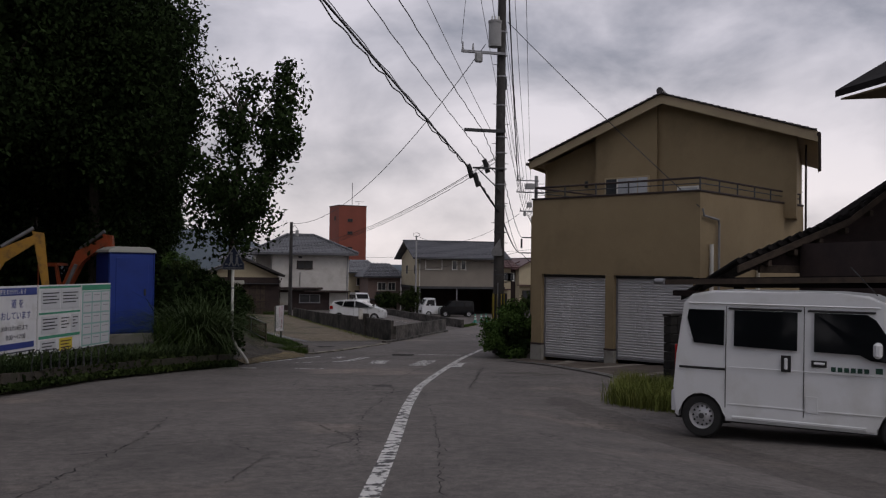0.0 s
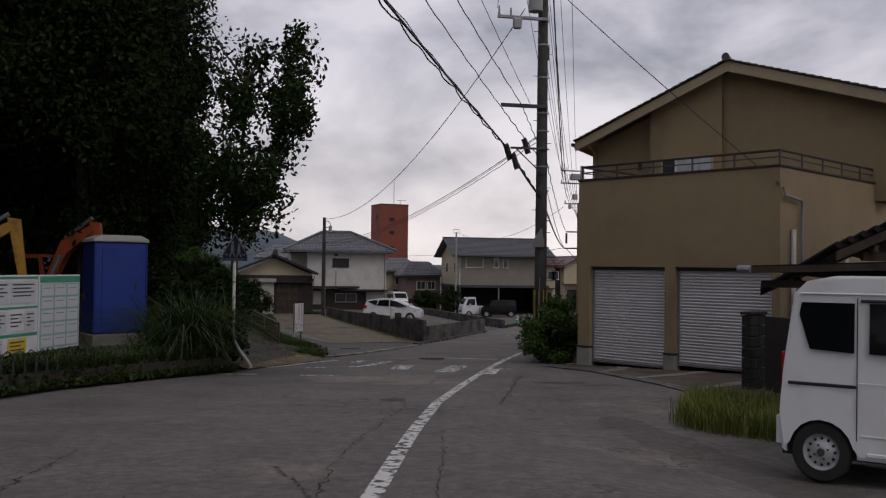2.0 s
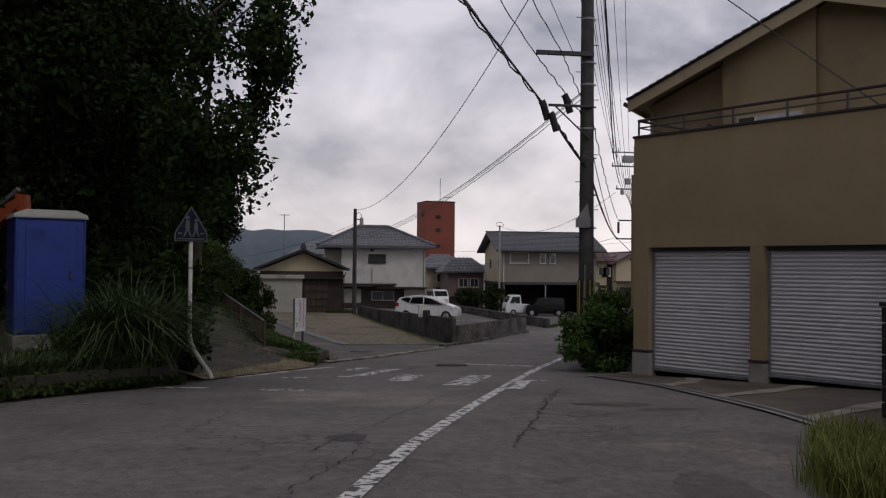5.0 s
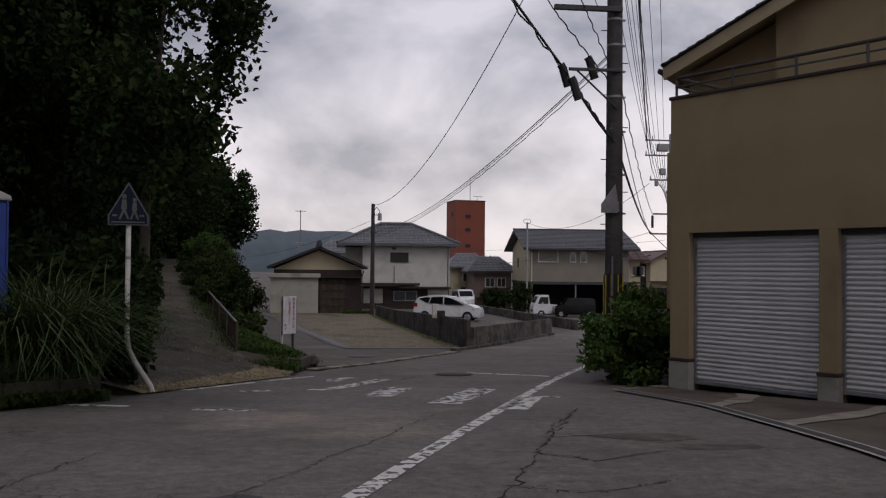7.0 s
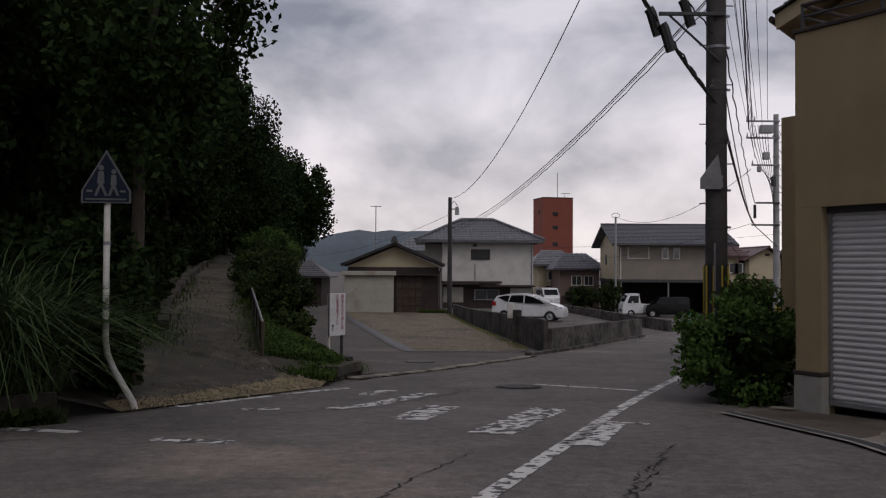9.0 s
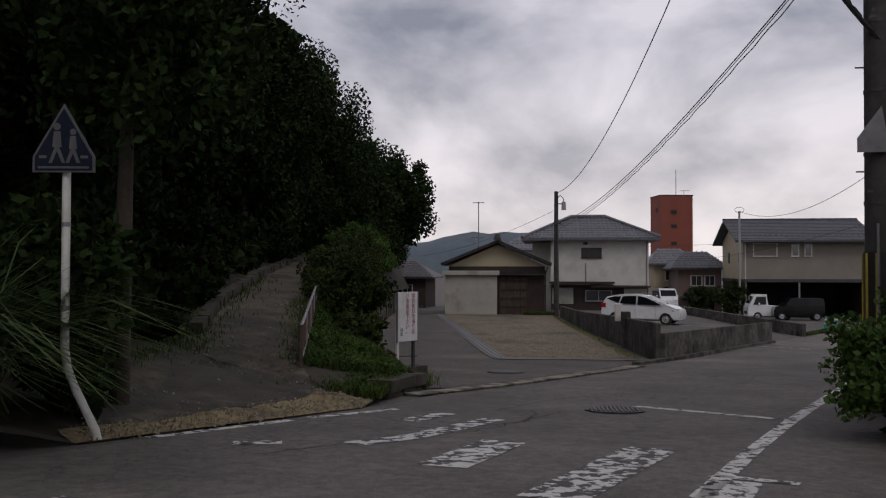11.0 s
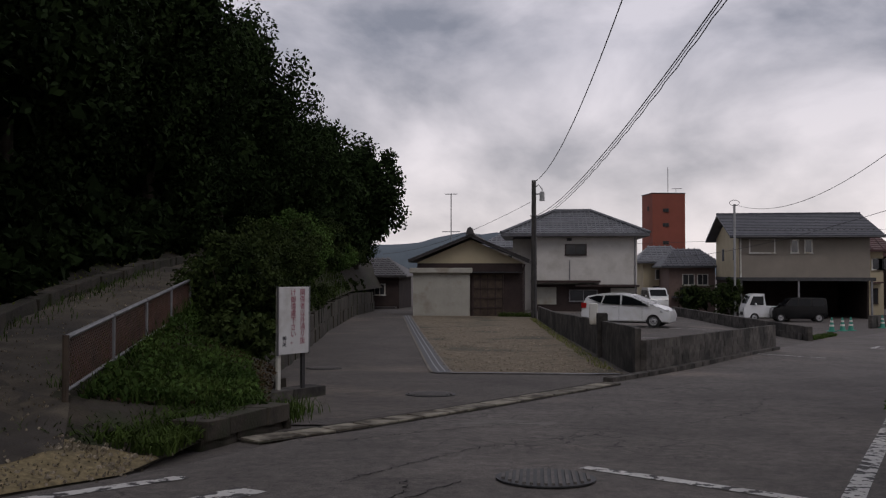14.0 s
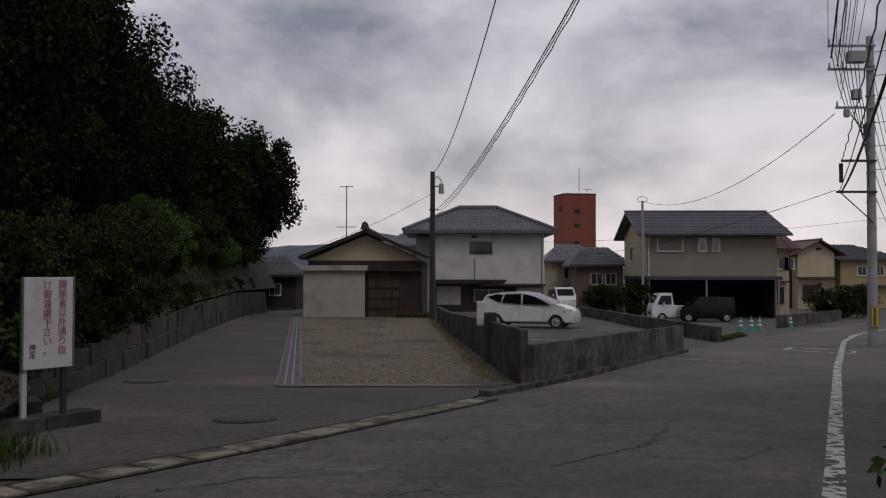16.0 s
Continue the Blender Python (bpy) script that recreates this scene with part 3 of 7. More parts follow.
    part("lower_wall", B(0, 5.98, 7.0, 14, -1.5, 3.78), STUCCO, h)
    # flat dark panel on the wall; its colour stands in for a shaded recess
    part("entrance_recess", B(-3.6, -2.7, 5.02, 5.06, -1.6, 1.3), BROWN, h)
    zr = lambda u: 7.70 - 0.335 * abs(u - 1.8)
    def gable(u0, u1, v0, v1, name):
        pts = [(u0, 3.3), (u1, 3.3), (u1, zr(u1))] + ([(1.8, zr(1.8))] if u0 < 1.8 < u1 else []) + [(u0, zr(u0))]
        part(name, bm_prism(pts, "y", v0, v1), STUCCO, h)
    gable(-4.0, -0.6, 5.95, 14, "gable_wall")
    gable(-1.26, 1.38, 5.5, 14, "gable_bay")
    gable(0.6, 6.4, 5.7, 14, "gable_wall")
    for sgn, ue in ((-1, -4.12), (1, 7.3)):
        ze, zt = zr(ue) + 0.02, zr(1.8) + 0.02
        part("roof_deck", bm_prism([(1.8, zt), (ue, ze), (ue, ze + 0.1), (1.8, zt + 0.1)], "y", 5.14, 14.6), TRIM, h)
        part("barge_board", bm_prism([(1.8, zt - 0.22), (ue, ze - 0.22), (ue, ze + 0.1), (1.8, zt + 0.1)], "y", 5.06, 5.12), TRIM, h, "pale tan barge board")
        part("eave_board", B(min(ue, ue + 0.03 * sgn), max(ue, ue + 0.03 * sgn), 5.06, 14.6, ze - 0.15, ze + 0.1), TRIM, h)
        part("gutter", bm_tube([(ue + 0.08 * sgn, 5.0, ze), (ue + 0.08 * sgn, 14.6, ze - 0.05)], 0.07, 8), BROWN, h)
        bm = bmesh.new()
        n = 22
        for i in range(n):
            f0, f1 = i / n, (i + 1.12) / n
            xa, xb = 1.8 + (ue - 1.8) * f0, 1.8 + (ue - 1.8) * min(f1, 1.02)
            za, zb = zr(xa) + 0.14, zr(xb) + 0.155
            bm_prism([(xa, za), (xb, zb), (xb, zb + 0.05), (xa, za + 0.035)], "y", 4.98, 14.7, bm)
        tagged(part("tiling", bm, TILE_DARK, h, "dark brown pantiles"), kind="stuff")
    part("ridge_tile", bm_tube([(1.8, 4.92, 7.93), (1.8, 14.8, 7.93)], 0.13, 10), TILE_DARK, h)
    # the upper storey stands slightly askew to the garage
    for o in h.children:
        name = o.name.split(".")[0]
        if name in ("lower_wall", "gable_wall", "gable_bay", "roof_deck", "eave_board", "gutter", "tiling", "ridge_tile"):
            lo = min(v.co.y for v in o.data.vertices)
            piv = 5.06 if name in ("roof_deck", "eave_board", "gutter", "tiling", "ridge_tile") else max(5.06, lo)
            for v in o.data.vertices:
                v.co.x -= 0.38 * max(0, v.co.y - piv)
    # upper window, lamp and pipes
    w = part("terrace_window", B(-0.8, 1.1, 5.43, 5.5, 3.3, 5.0), TRIM, h)
    part("pane", B(-0.72, -0.25, 5.41, 5.43, 3.35, 4.94), PANE, w)
    part("pane", B(-0.2, 0.62, 5.405, 5.43, 3.35, 4.94), PALEPANE, w)
    part("pane", B(0.66, 1.04, 5.41, 5.43, 3.35, 4.94), PALEPANE, w)
    part("mullion", B(-0.25, -0.2, 5.39, 5.43, 3.35, 4.94), WHITEPAINT, w)
    w = part("upper_window", B(2.1, 2.95, 5.69, 5.75, 3.5, 4.55), WHITEPAINT, h)
    part("pane", B(2.16, 2.89, 5.67, 5.69, 3.55, 4.49), PALEPANE, w)
    part("wall_lamp", B(-2.05, -1.9, 5.9, 6.0, 4.75, 5.0, 0.02), DARKSTEEL, h)
    part("drain_pipe", bm_tube([(6.03, 0.06, 3.3), (6.06, 0.08, 3.1), (6.06, 0.95, 3.02), (6.06, 1.0, 2.9), (6.06, 1.0, -1.2)], 0.035, 8), STEEL, h)
    part("drain_pipe", bm_tube([(6.06, 0.55, 2.3), (6.06, 0.55, -1.2)], 0.06, 8), WHITEPAINT, h)
    part("drain_pipe", bm_tube([(6.06, 3.6, 2.2), (6.06, 3.6, -1.2)], 0.06, 8), WHITEPAINT, h)
    part("downpipe", bm_tube([(6.05, 7.35, 5.9), (6.05, 7.35, -1.2)], 0.04, 8), BROWN, h)
    part("downpipe", bm_tube([(-3.9, 5.1, 6.0), (-3.9, 5.9, 5.5), (-3.9, 5.9, 3.7)], 0.035, 8), TRIM, h)
    return h


tan_house()
inner, outer = lerp_keyed([(10.2, 27.95, -1.43), (12.0, 25.1, -1.3), (13.5, 22.75, -1.19), (13.9, 20.5, -1.08)], 24), lerp_keyed([(9.3, 27.6), (9.75, 24.8), (9.65, 22.0), (9.45, 18.6)], 24)
apron = [[(*(inner[i][:2] + (outer[i] - inner[i][:2]) * j / 8), inner[i][2] * (1 - j / 8) + (ground_z(*outer[i]) + 0.03) * j / 8) for j in range(9)] for i in range(24)]
APRON = mat("stained_apron_concrete", (0.05, 0.037, 0.028), (0.11, 0.086, 0.066), 0.9, 0.9, 0.5, 60, stain=(0.04, 0.03, 0.023), stain_scale=0.8, coords="World")
tagged(grid_mesh("apron", apron, APRON), "brown-stained concrete garage apron", "apron", kind="structure")
for k0, k1 in ((4, 8), (10, 14), (17, 21)):
    g = np.array(apron)
    rows = []
    for j in range(9):
        c = k0 + (k1 - k0) * j / 8.0
        i = int(c)
        mid = g[i][j] + (g[min(i + 1, 23)][j] - g[i][j]) * (c - i)
        along_ = (g[min(i + 1, 23)][j] - g[i - 1][j])
        along_ /= np.linalg.norm(along_)
        rows.append([mid + along_ * o * (1 + 0.25 * math.sin(j * 1.7)) + np.array((0, 0, 0.012)) for o in (-0.2, -0.07, 0.07, 0.2)])
    tagged(grid_mesh("apron_streak", rows, STREAK), "pale washed band across the concrete apron", "apron", "apron bands", "structure")
for w, d, m_ in ((0.26, 0.042, CONCRETE), (0.14, 0.047, DARKSTEEL)):
    a_, b_ = offset_line(outer, w)
    tagged(strip("slot_drain", a_, b_, d, m_, 40, 2), "steel slot drain set along the concrete apron", "drain", kind="structure")


# ---- far houses ----
def hip_roof(bm, x0, x1, y0, y1, z0, zr, inset, thick=0.12):
    ym = (y0 + y1) / 2
    v = [bm.verts.new(p) for p in ((x0, y0, z0), (x1, y0, z0), (x1, y1, z0), (x0, y1, z0), (x0 + inset, ym, zr), (x1 - inset, ym, zr),
                                   (x0, y0, z0 - thick), (x1, y0, z0 - thick), (x1, y1, z0 - thick), (x0, y1, z0 - thick))]
    for f in ((0, 1, 5, 4), (2, 3, 4, 5), (1, 2, 5), (3, 0, 4), (0, 6, 7, 1), (1, 7, 8, 2), (2, 8, 9, 3), (3, 9, 6, 0), (6, 9, 8, 7)):
        bm.faces.new([v[i] for i in f])
    return bm


def tile_rows(parent, x0, x1, ya, za, yb, zb, n, inset0=0.0, inset1=0.0, material=TILE_GREY, cols=0):
    """Courses of tiles on a slope from the eave (ya, za) to the ridge (yb, zb), with round rolls up the slope."""
    bm = bmesh.new()
    for i in range(n):
        f0, f1 = i / n, (i + 1) / n
        a0, a1 = x0 + inset0 * f0, x1 - inset1 * f0
        bm_prism([(ya + (yb - ya) * f0, za + (zb - za) * f0 + 0.05), (ya + (yb - ya) * f1, za + (zb - za) * f1 + 0.01), (ya + (yb - ya) * f1, za + (zb - za) * f1 - 0.03), (ya + (yb - ya) * f0, za + (zb - za) * f0 - 0.03)], "x", a0, a1, bm)
    tagged(part("tiling", bm, material, parent), kind="stuff")
    if cols:
        bm = bmesh.new()
        for j in range(cols + 1):
            x = x0 + (x1 - x0) * j / cols
            f = 1.0
            if inset0 and x < x0 + inset0:
                f = (x - x0) / inset0
            if inset1 and x > x1 - inset1:
                f = (x1 - x) / inset1
            if f > 0.05:
                bm_tube([(x, ya, za + 0.06), (x, ya + (yb - ya) * f, za + (zb - za) * f + 0.06)], 0.05, 5, bm)
        tagged(part("roll_tiling", bm, material, parent), kind="stuff")


def window(parent, x0, x1, y, z0, z1, pane=PANE, frame_mat=WHITEPAINT, mullions=1):
    w = part("window", bm_box(x0 - 0.06, x1 + 0.06, y - 0.05, y, z0 - 0.06, z1 + 0.06), frame_mat, parent)
    for k in range(mullions + 1):
        a = x0 + (x1 - x0) * k / (mullions + 1)
        b = x0 + (x1 - x0) * (k + 1) / (mullions + 1)
        part("pane", bm_box(a + 0.03, b - 0.03, y - 0.07, y - 0.05, z0, z1), pane, w)
    part("sill", bm_box(x0 - 0.1, x1 + 0.1, y - 0.12, y - 0.05, z0 - 0.1, z0 - 0.06), frame_mat, w)
    return w


def white_house():
    h = thing("white_house", (0, 0, 0), 0, "white plastered two-storey house with grey tiled hip roof", "house")
    part("wall", bm_box(6.4, 14.15, 92, 100, -3.1, 2.8), WHITE_WALL, h)
    part("side_wing", bm_box(4.9, 6.4, 94, 100, -3.1, 2.6), WHITE_WALL, h)
    part("roof", hip_roof(bmesh.new(), 4.1, 15.0, 91.1, 101, 2.8, 4.75, 4.1), TILE_GREY, h)
    tile_rows(h, 4.1, 15.0, 91.1, 2.85, 96.05, 4.8, 12, 4.1, 4.1, cols=34)
    part("ridge", bm_box(8.1, 11.0, 95.8, 96.3, 4.7, 5.0, 0.08), TILE_GREY, h)
    for x in (4.1, 15.0):
        part("hip_ridge", bm_tube([(x, 91.1, 2.95), (8.2 if x < 9 else 10.9, 96.05, 4.92)], 0.12, 6), TILE_GREY, h)
    part("pent_roof", bm_box(6.3, 11.4, 90.8, 92, -0.75, -0.6), BROWN, h, "low dark pent roof")
    part("pent_roof", bm_box(9.6, 14.2, 90.9, 92, -1.05, -0.93), BROWN, h)
    part("dark_band", bm_box(6.42, 14.1, 91.96, 92, -3.0, -0.9), BROWN, h)
    window(h, 8.9, 10.4, 92, 1.35, 2.05, PANE, BROWN)
    part("lower_panel", bm_box(6.5, 8.2, 91.9, 91.96, -2.4, -1.1), PALE_SHEET, h)
    part("lower_panel", bm_box(12.2, 14.0, 91.9, 91.96, -2.9, -1.15), WHITE_WALL, h)
    window(h, 9.2, 11.2, 91.95, -2.1, -1.35, PANE, STEEL)
    part("vent", bm_box(9.0, 9.35, 91.85, 92, 2.35, 2.55, 0.02), DARKSTEEL, h)
    part("pipe", bm_tube([(9.2, 91.95, 0.9), (9.2, 91.95, -0.6)], 0.04, 6), STEEL, h)
    part("downpipe", bm_tube([(14.0, 91.95, 2.6), (14.0, 91.95, -2.9)], 0.05, 6), STEEL, h)
    return h


white_house()


def shed():
    h = thing("shed", (0, 0, 0), 0, "low dark brown shed with cream gable and pale sliding door", "shed")
    part("wall", bm_box(-0.2, 5.93, 76.5, 88, -2.9, 0.55), BROWN, h)
    part("gable", bm_prism([(-0.2, 0.55), (5.93, 0.55), (5.93, 0.6), (2.95, 1.95), (-0.2, 0.6)], "y", 76.55, 88), CREAM, h, "cream plaster gable")
    part("gable_band", bm_box(-0.25, 5.98, 76.46, 76.5, 0.1, 0.32), BROWN, h)
    for sgn, xe in ((-1, -0.65), (1, 6.35)):
        part("roof_slope", bm_prism([(2.95, 2.05), (xe, 0.6), (xe, 0.72), (2.95, 2.18)], "y", 75.9, 88.4), TILE_DARK, h)
        bm = bmesh.new()
        for i in range(14):
            a, b = i / 14, (i + 1.1) / 14
            bm_prism([(2.95 + (xe - 2.95) * a, 2.18 - 1.46 * a), (2.95 + (xe - 2.95) * b, 2.19 - 1.46 * b), (2.95 + (xe - 2.95) * b, 2.25 - 1.46 * b), (2.95 + (xe - 2.95) * a, 2.22 - 1.46 * a)], "y", 75.85, 88.5, bm)
        tagged(part("tiling", bm, TILE_DARK, h), kind="stuff")
    part("ridge", bm_tube([(2.95, 75.8, 2.27), (2.95, 88.5, 2.27)], 0.14, 8), TILE_DARK, h)
    part("ridge_end", bm_prism([(2.7, 2.2), (3.2, 2.2), (3.1, 2.55), (2.95, 2.65), (2.8, 2.55)], "y", 75.7, 75.85), TILE_DARK, h)
    door = part("sliding_door", bm_box(-0.42, 2.9, 76.2, 76.42, -2.75, -0.02), PALE_SHEET, h, "pale weathered sheet door")
    for i in range(6):
        part("seam", bm_box(-0.4 + i * 0.55, -0.375 + i * 0.55, 76.185, 76.2, -2.7, -0.05), PALE_SHEET, door)
    part("door_hood", bm_box(-0.6, 3.05, 75.95, 76.5, -0.02, 0.28, 0.03), PALE_SHEET, h, "dented pale metal hood")
    part("awning", bm_box(3.05, 5.9, 76.0, 76.5, 0.0, 0.06), DARKSTEEL, h)
    lat = part("lattice_door", bm_box(3.05, 4.85, 76.38, 76.46, -2.75, -0.1), OLDWOOD, h)
    for i in range(5):
        part("stile", bm_box(3.05 + i * 0.43, 3.12 + i * 0.43, 76.34, 76.38, -2.75, -0.1), BROWN, lat)
    for i in range(5):
        part("crossbar", bm_box(3.05, 4.85, 76.33, 76.37, -2.6 + i * 0.55, -2.54 + i * 0.55), BROWN, lat)
    part("downpipe", bm_tube([(6.1, 76.3, 0.5), (5.98, 76.4, 0.1), (5.98, 76.4, -2.6)], 0.04, 6), BROWN, h)
    return h


shed()


def garage_house():
    """Two-storey house over an open car deck, turned to show its gable."""
    h = thing("greige_house", (21.2, 90.6, 0), -1.0, "greige two-storey house with slate roof over open car deck", "house")
    W, D = 8.95, 9.0
    part("upper_wall", bm_box(0, W, 0, D, -0.35, 2.75), GREIGE, h)
    part("gable", bm_prism([(0, 2.7), (D, 2.7), (D / 2, 4.15)], "x", 0.02, W - 0.02), GREIGE, h)
    part("side_skin", bm_box(-0.03, 0, 0.02, D, -0.35, 2.75), CREAM, h, "cream gable side")
    part("side_gable_skin", bm_prism([(0.02, 2.7), (D, 2.7), (D / 2, 4.1)], "x", -0.03, 0.0), CREAM, h)
    part("deck_beam", bm_box(-0.1, W + 0.3, -0.3, D, -0.6, -0.35), DARKSTEEL, h)
    # deep back wall, added side panels and dark floor stand in for interior shade
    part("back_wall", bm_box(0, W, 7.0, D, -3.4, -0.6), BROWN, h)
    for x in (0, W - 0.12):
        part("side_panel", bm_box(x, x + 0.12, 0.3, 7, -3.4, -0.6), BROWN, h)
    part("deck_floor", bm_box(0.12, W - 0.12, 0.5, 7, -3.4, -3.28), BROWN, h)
    for x in (0.05, 4.0, W):
        part("deck_post", bm_box(x, x + 0.12, -0.2, -0.08, -3.4, -0.6), STEEL, h)
    part("roof", bm_prism([(-0.8, 2.45), (D / 2, 4.3), (D + 0.8, 2.45), (D + 0.8, 2.6), (D / 2, 4.45), (-0.8, 2.6)], "x", -0.75, W + 0.75), TILE_SLATE, h)
    tile_rows(h, -0.8, W + 0.8, -0.85, 2.6, D / 2, 4.45, 14, material=TILE_SLATE)
    part("ridge", bm_box(-0.8, W + 0.8, D / 2 - 0.12, D / 2 + 0.12, 4.42, 4.55, 0.03), TILE_SLATE, h)
    part("gutter", bm_tube([(-0.8, -0.92, 2.5), (W + 0.8, -0.92, 2.5)], 0.07, 6), DARKSTEEL, h)
    lug = mesh_of("snow_guard", bm_box(0, 0.12, -0.2, -0.14, 2.98, 3.06), DARKSTEEL)
    for i in range(26):
        g = new("snow_guard", lug)
        g.parent, g.location = h, (-0.5 + i * 0.4, 0, 0)
    window(h, 0.75, 2.45, 0, 1.45, 2.35, GREIGE, WHITEPAINT, 0)
    window(h, 3.6, 4.05, 0, 1.45, 2.3, PANE, WHITEPAINT, 0)
    window(h, 4.55, 5.0, 0, 1.45, 2.3, PANE, WHITEPAINT, 0)
    for y in (1.2, 5.5):
        part("side_window", bm_box(-0.07, -0.03, y, y + 0.7, 0.9, 1.8), PANE, h)
    part("downpipe", bm_tube([(0.1, -0.08, 2.5), (0.1, -0.08, -0.4)], 0.05, 6), WHITEPAINT, h)
    return h


garage_house()
for k, (x0, y0, w, d, zw, wallm, roofm, lab, rot) in enumerate((
        (16.2, 106, 3.6, 6, 0.9, CREAM, TILE_GREY, "cream house with grey tiled roof behind car park", 0),
        (17.6, 100, 3.7, 6, 0.5, mat("dusky_pink_wall", (0.16, 0.11, 0.1), (0.22, 0.155, 0.135)), TILE_SLATE, "dusky pink house with dark tiled roof", 0),
        (44.6, 114, 6.0, 9, 1.2, mat("ochre_wall", (0.3, 0.23, 0.12), (0.36, 0.28, 0.15)), TILE_SLATE, "ochre house with slate roof along the road", 10),
        (32.6, 98, 1.2, 5, 1.75, CREAM, TILE_RED, "narrow cream house behind the car deck", 0),
        (-9.5, 96, 5.2, 7, -0.3, BROWN, TILE_DARK, "dark timber house at the end of the alley", 0),
        (2.0, 106, 5.5, 7, 2.2, WHITE_WALL, TILE_GREY, "pale house with grey tiled roof behind the shed", 0))):
    h = thing("far_house", (x0, y0, 0), rot, lab, "house")
    part("wall", bm_box(0, w, 0, d, -3.6, zw), wallm, h)
    part("roof", hip_roof(bmesh.new(), -0.7, w + 0.7, -0.7, d + 0.7, zw, zw + 1.5, min(w, d) * 0.42), roofm, h)
    tile_rows(h, -0.7, w + 0.7, -0.7, zw, d / 2, zw + 1.5, 9, min(w, d) * 0.42, min(w, d) * 0.42, roofm, cols=int(w * 3))
    window(h, w * 0.3, w * 0.3 + 0.9, 0, zw - 1.5, zw - 0.7)
    window(h, w * 0.62, w * 0.62 + 0.8, 0, zw - 1.5, zw - 0.7)
    part("porch_roof", bm_box(0.2, w - 0.2, -0.7, 0, zw - 2.6, zw - 2.48), roofm, h)
    window(h, w * 0.25, w * 0.6, 0, -2.4, -1.3, PANE, BROWN)


def gable_house():
    """Cream house whose gable faces the road."""
    h = thing("far_house", (39.8, 112, 0), 0, "cream gabled house with maroon tiled roof along the road", "house")
    part("wall", bm_box(0, 3.4, 0, 9, -3.8, 1.75), CREAM, h)
    part("gable", bm_prism([(0, 1.75), (3.4, 1.75), (1.95, 2.75)], "y", 0.02, 9), CREAM, h)
    part("side_wing", bm_box(-2.2, 0, 1.5, 8, -3.8, 1.6), BROWN, h)
    part("wing_roof", bm_prism([(-2.6, 1.55), (0.4, 2.45), (0.4, 2.6), (-2.6, 1.7)], "y", 1.0, 8.4), TILE_RED, h)
    for xe, ze in ((-0.75, 1.45), (4.25, 1.5)):
        part("roof_slope", bm_prism([(1.95, 2.85), (xe, ze), (xe, ze + 0.13), (1.95, 3.0)], "y", -0.6, 9.4), TILE_RED, h)
    part("ridge", bm_tube([(1.95, -0.7, 3.0), (1.95, 9.5, 3.0)], 0.12, 8), TILE_RED, h)
    part("vent", bm_box(1.7, 2.2, -0.05, 0, 2.0, 2.25), BROWN, h)
    part("porch_roof", bm_box(-0.3, 3.6, -1.2, 0, -0.6, -0.48), TILE_RED, h)
    window(h, 0.5, 1.9, 0, -2.6, -1.3, PANE, BROWN)


gable_house()


def tower():
    h = thing("brick_red_tower", (31.8, 220, 0), 0, "tall red-brown apartment tower with small dark windows", "apartment building")
    body = bm_prism([(-0.7, -1), (6.3, 0.4), (6.0, 9), (-2.1, 6)], "z", -4, 16.55)
    part("wall", body, BRICKRED, h)
    part("parapet", bm_prism([(-0.75, -1.1), (6.4, 0.33), (6.1, 9.1), (-2.2, 6.1)], "z", 16.55, 16.75), BROWN, h)
    for z in (13.0, 9.9, 6.1, 3.0):
        w = part("window", bm_box(1.5, 2.75, -0.62, -0.2, z - 0.38, z + 0.38), BLACK, h)
        part("pane", bm_box(1.6, 2.1, -0.66, -0.62, z - 0.3, z + 0.3), WINDOW, w)
        part("pane", bm_box(2.18, 2.65, -0.66, -0.62, z - 0.3, z + 0.3), WINDOW, w)
    part("stair_panel", bm_prism([(-1.35, 2.1), (-1.15, 1.1), (-1.25, 1.08), (-1.45, 2.08)], "z", 13.0, 14.0), BROWN, h)
    part("mast", bm_tube([(3.1, 3, 16.9), (3.1, 3, 22.6)], 0.07, 6), DARKSTEEL, h)
    part("aerial", bm_tube([(4.8, 3, 16.9), (4.8, 3, 18)], 0.05, 5), DARKSTEEL, h)
    part("aerial_arm", bm_tube([(3.9, 3, 17.9), (6, 3, 17.9)], 0.05, 5), DARKSTEEL, h)
    part("low_wing", bm_box(-6, 0, 4, 14, -4, 3.0), WHITE_WALL, h)
    return h


tower()

# mountains on the horizon
ridge = []
rngm = np.random.default_rng(5)
for i in range(60):
    x = -420 + i * 16
    hgt = 30 + 10 * math.sin(x / 70.0 + 1.9) + 5 * noise.noise((x * 0.02, 3, 0)) + 2.5 * noise.noise((x * 0.09, 7, 0))
    hgt *= 1.0 if x < 20 else max(0.25, 1 - (x - 20) / 120)
    ridge.append([(x, 900, -6), (x, 915, hgt * 0.5), (x, 940 + 8 * noise.noise((x * .1, 1, 1)), hgt * 0.8), (x, 960, hgt), (x, 1060, -6)])
tagged(grid_mesh("mountain_ridge", ridge, HILL), "distant wooded mountain ridge, haze put into its blue-green colour", "mountain", kind="structure")
print("part two built")

# ---- wooded bank, earth path and walls ----
def bank_row(edge, rail, pr, pl, bank, far):
    return [np.array(p, float) for p in (edge, rail, pr, pl, bank, far)]


def edge_row(x, y, up=0.45):
    g = ground_z(x, y)
    return bank_row((x, y, g + up), (x - 1, y + 0.4, g + up + 0.05), (x - 2.5, y + 1, g + up + 0.12), (x - 5, y + 2, g + up + 0.3), (x - 9, y + 3, g + 1.4), (-70, y + 8, g + 7))


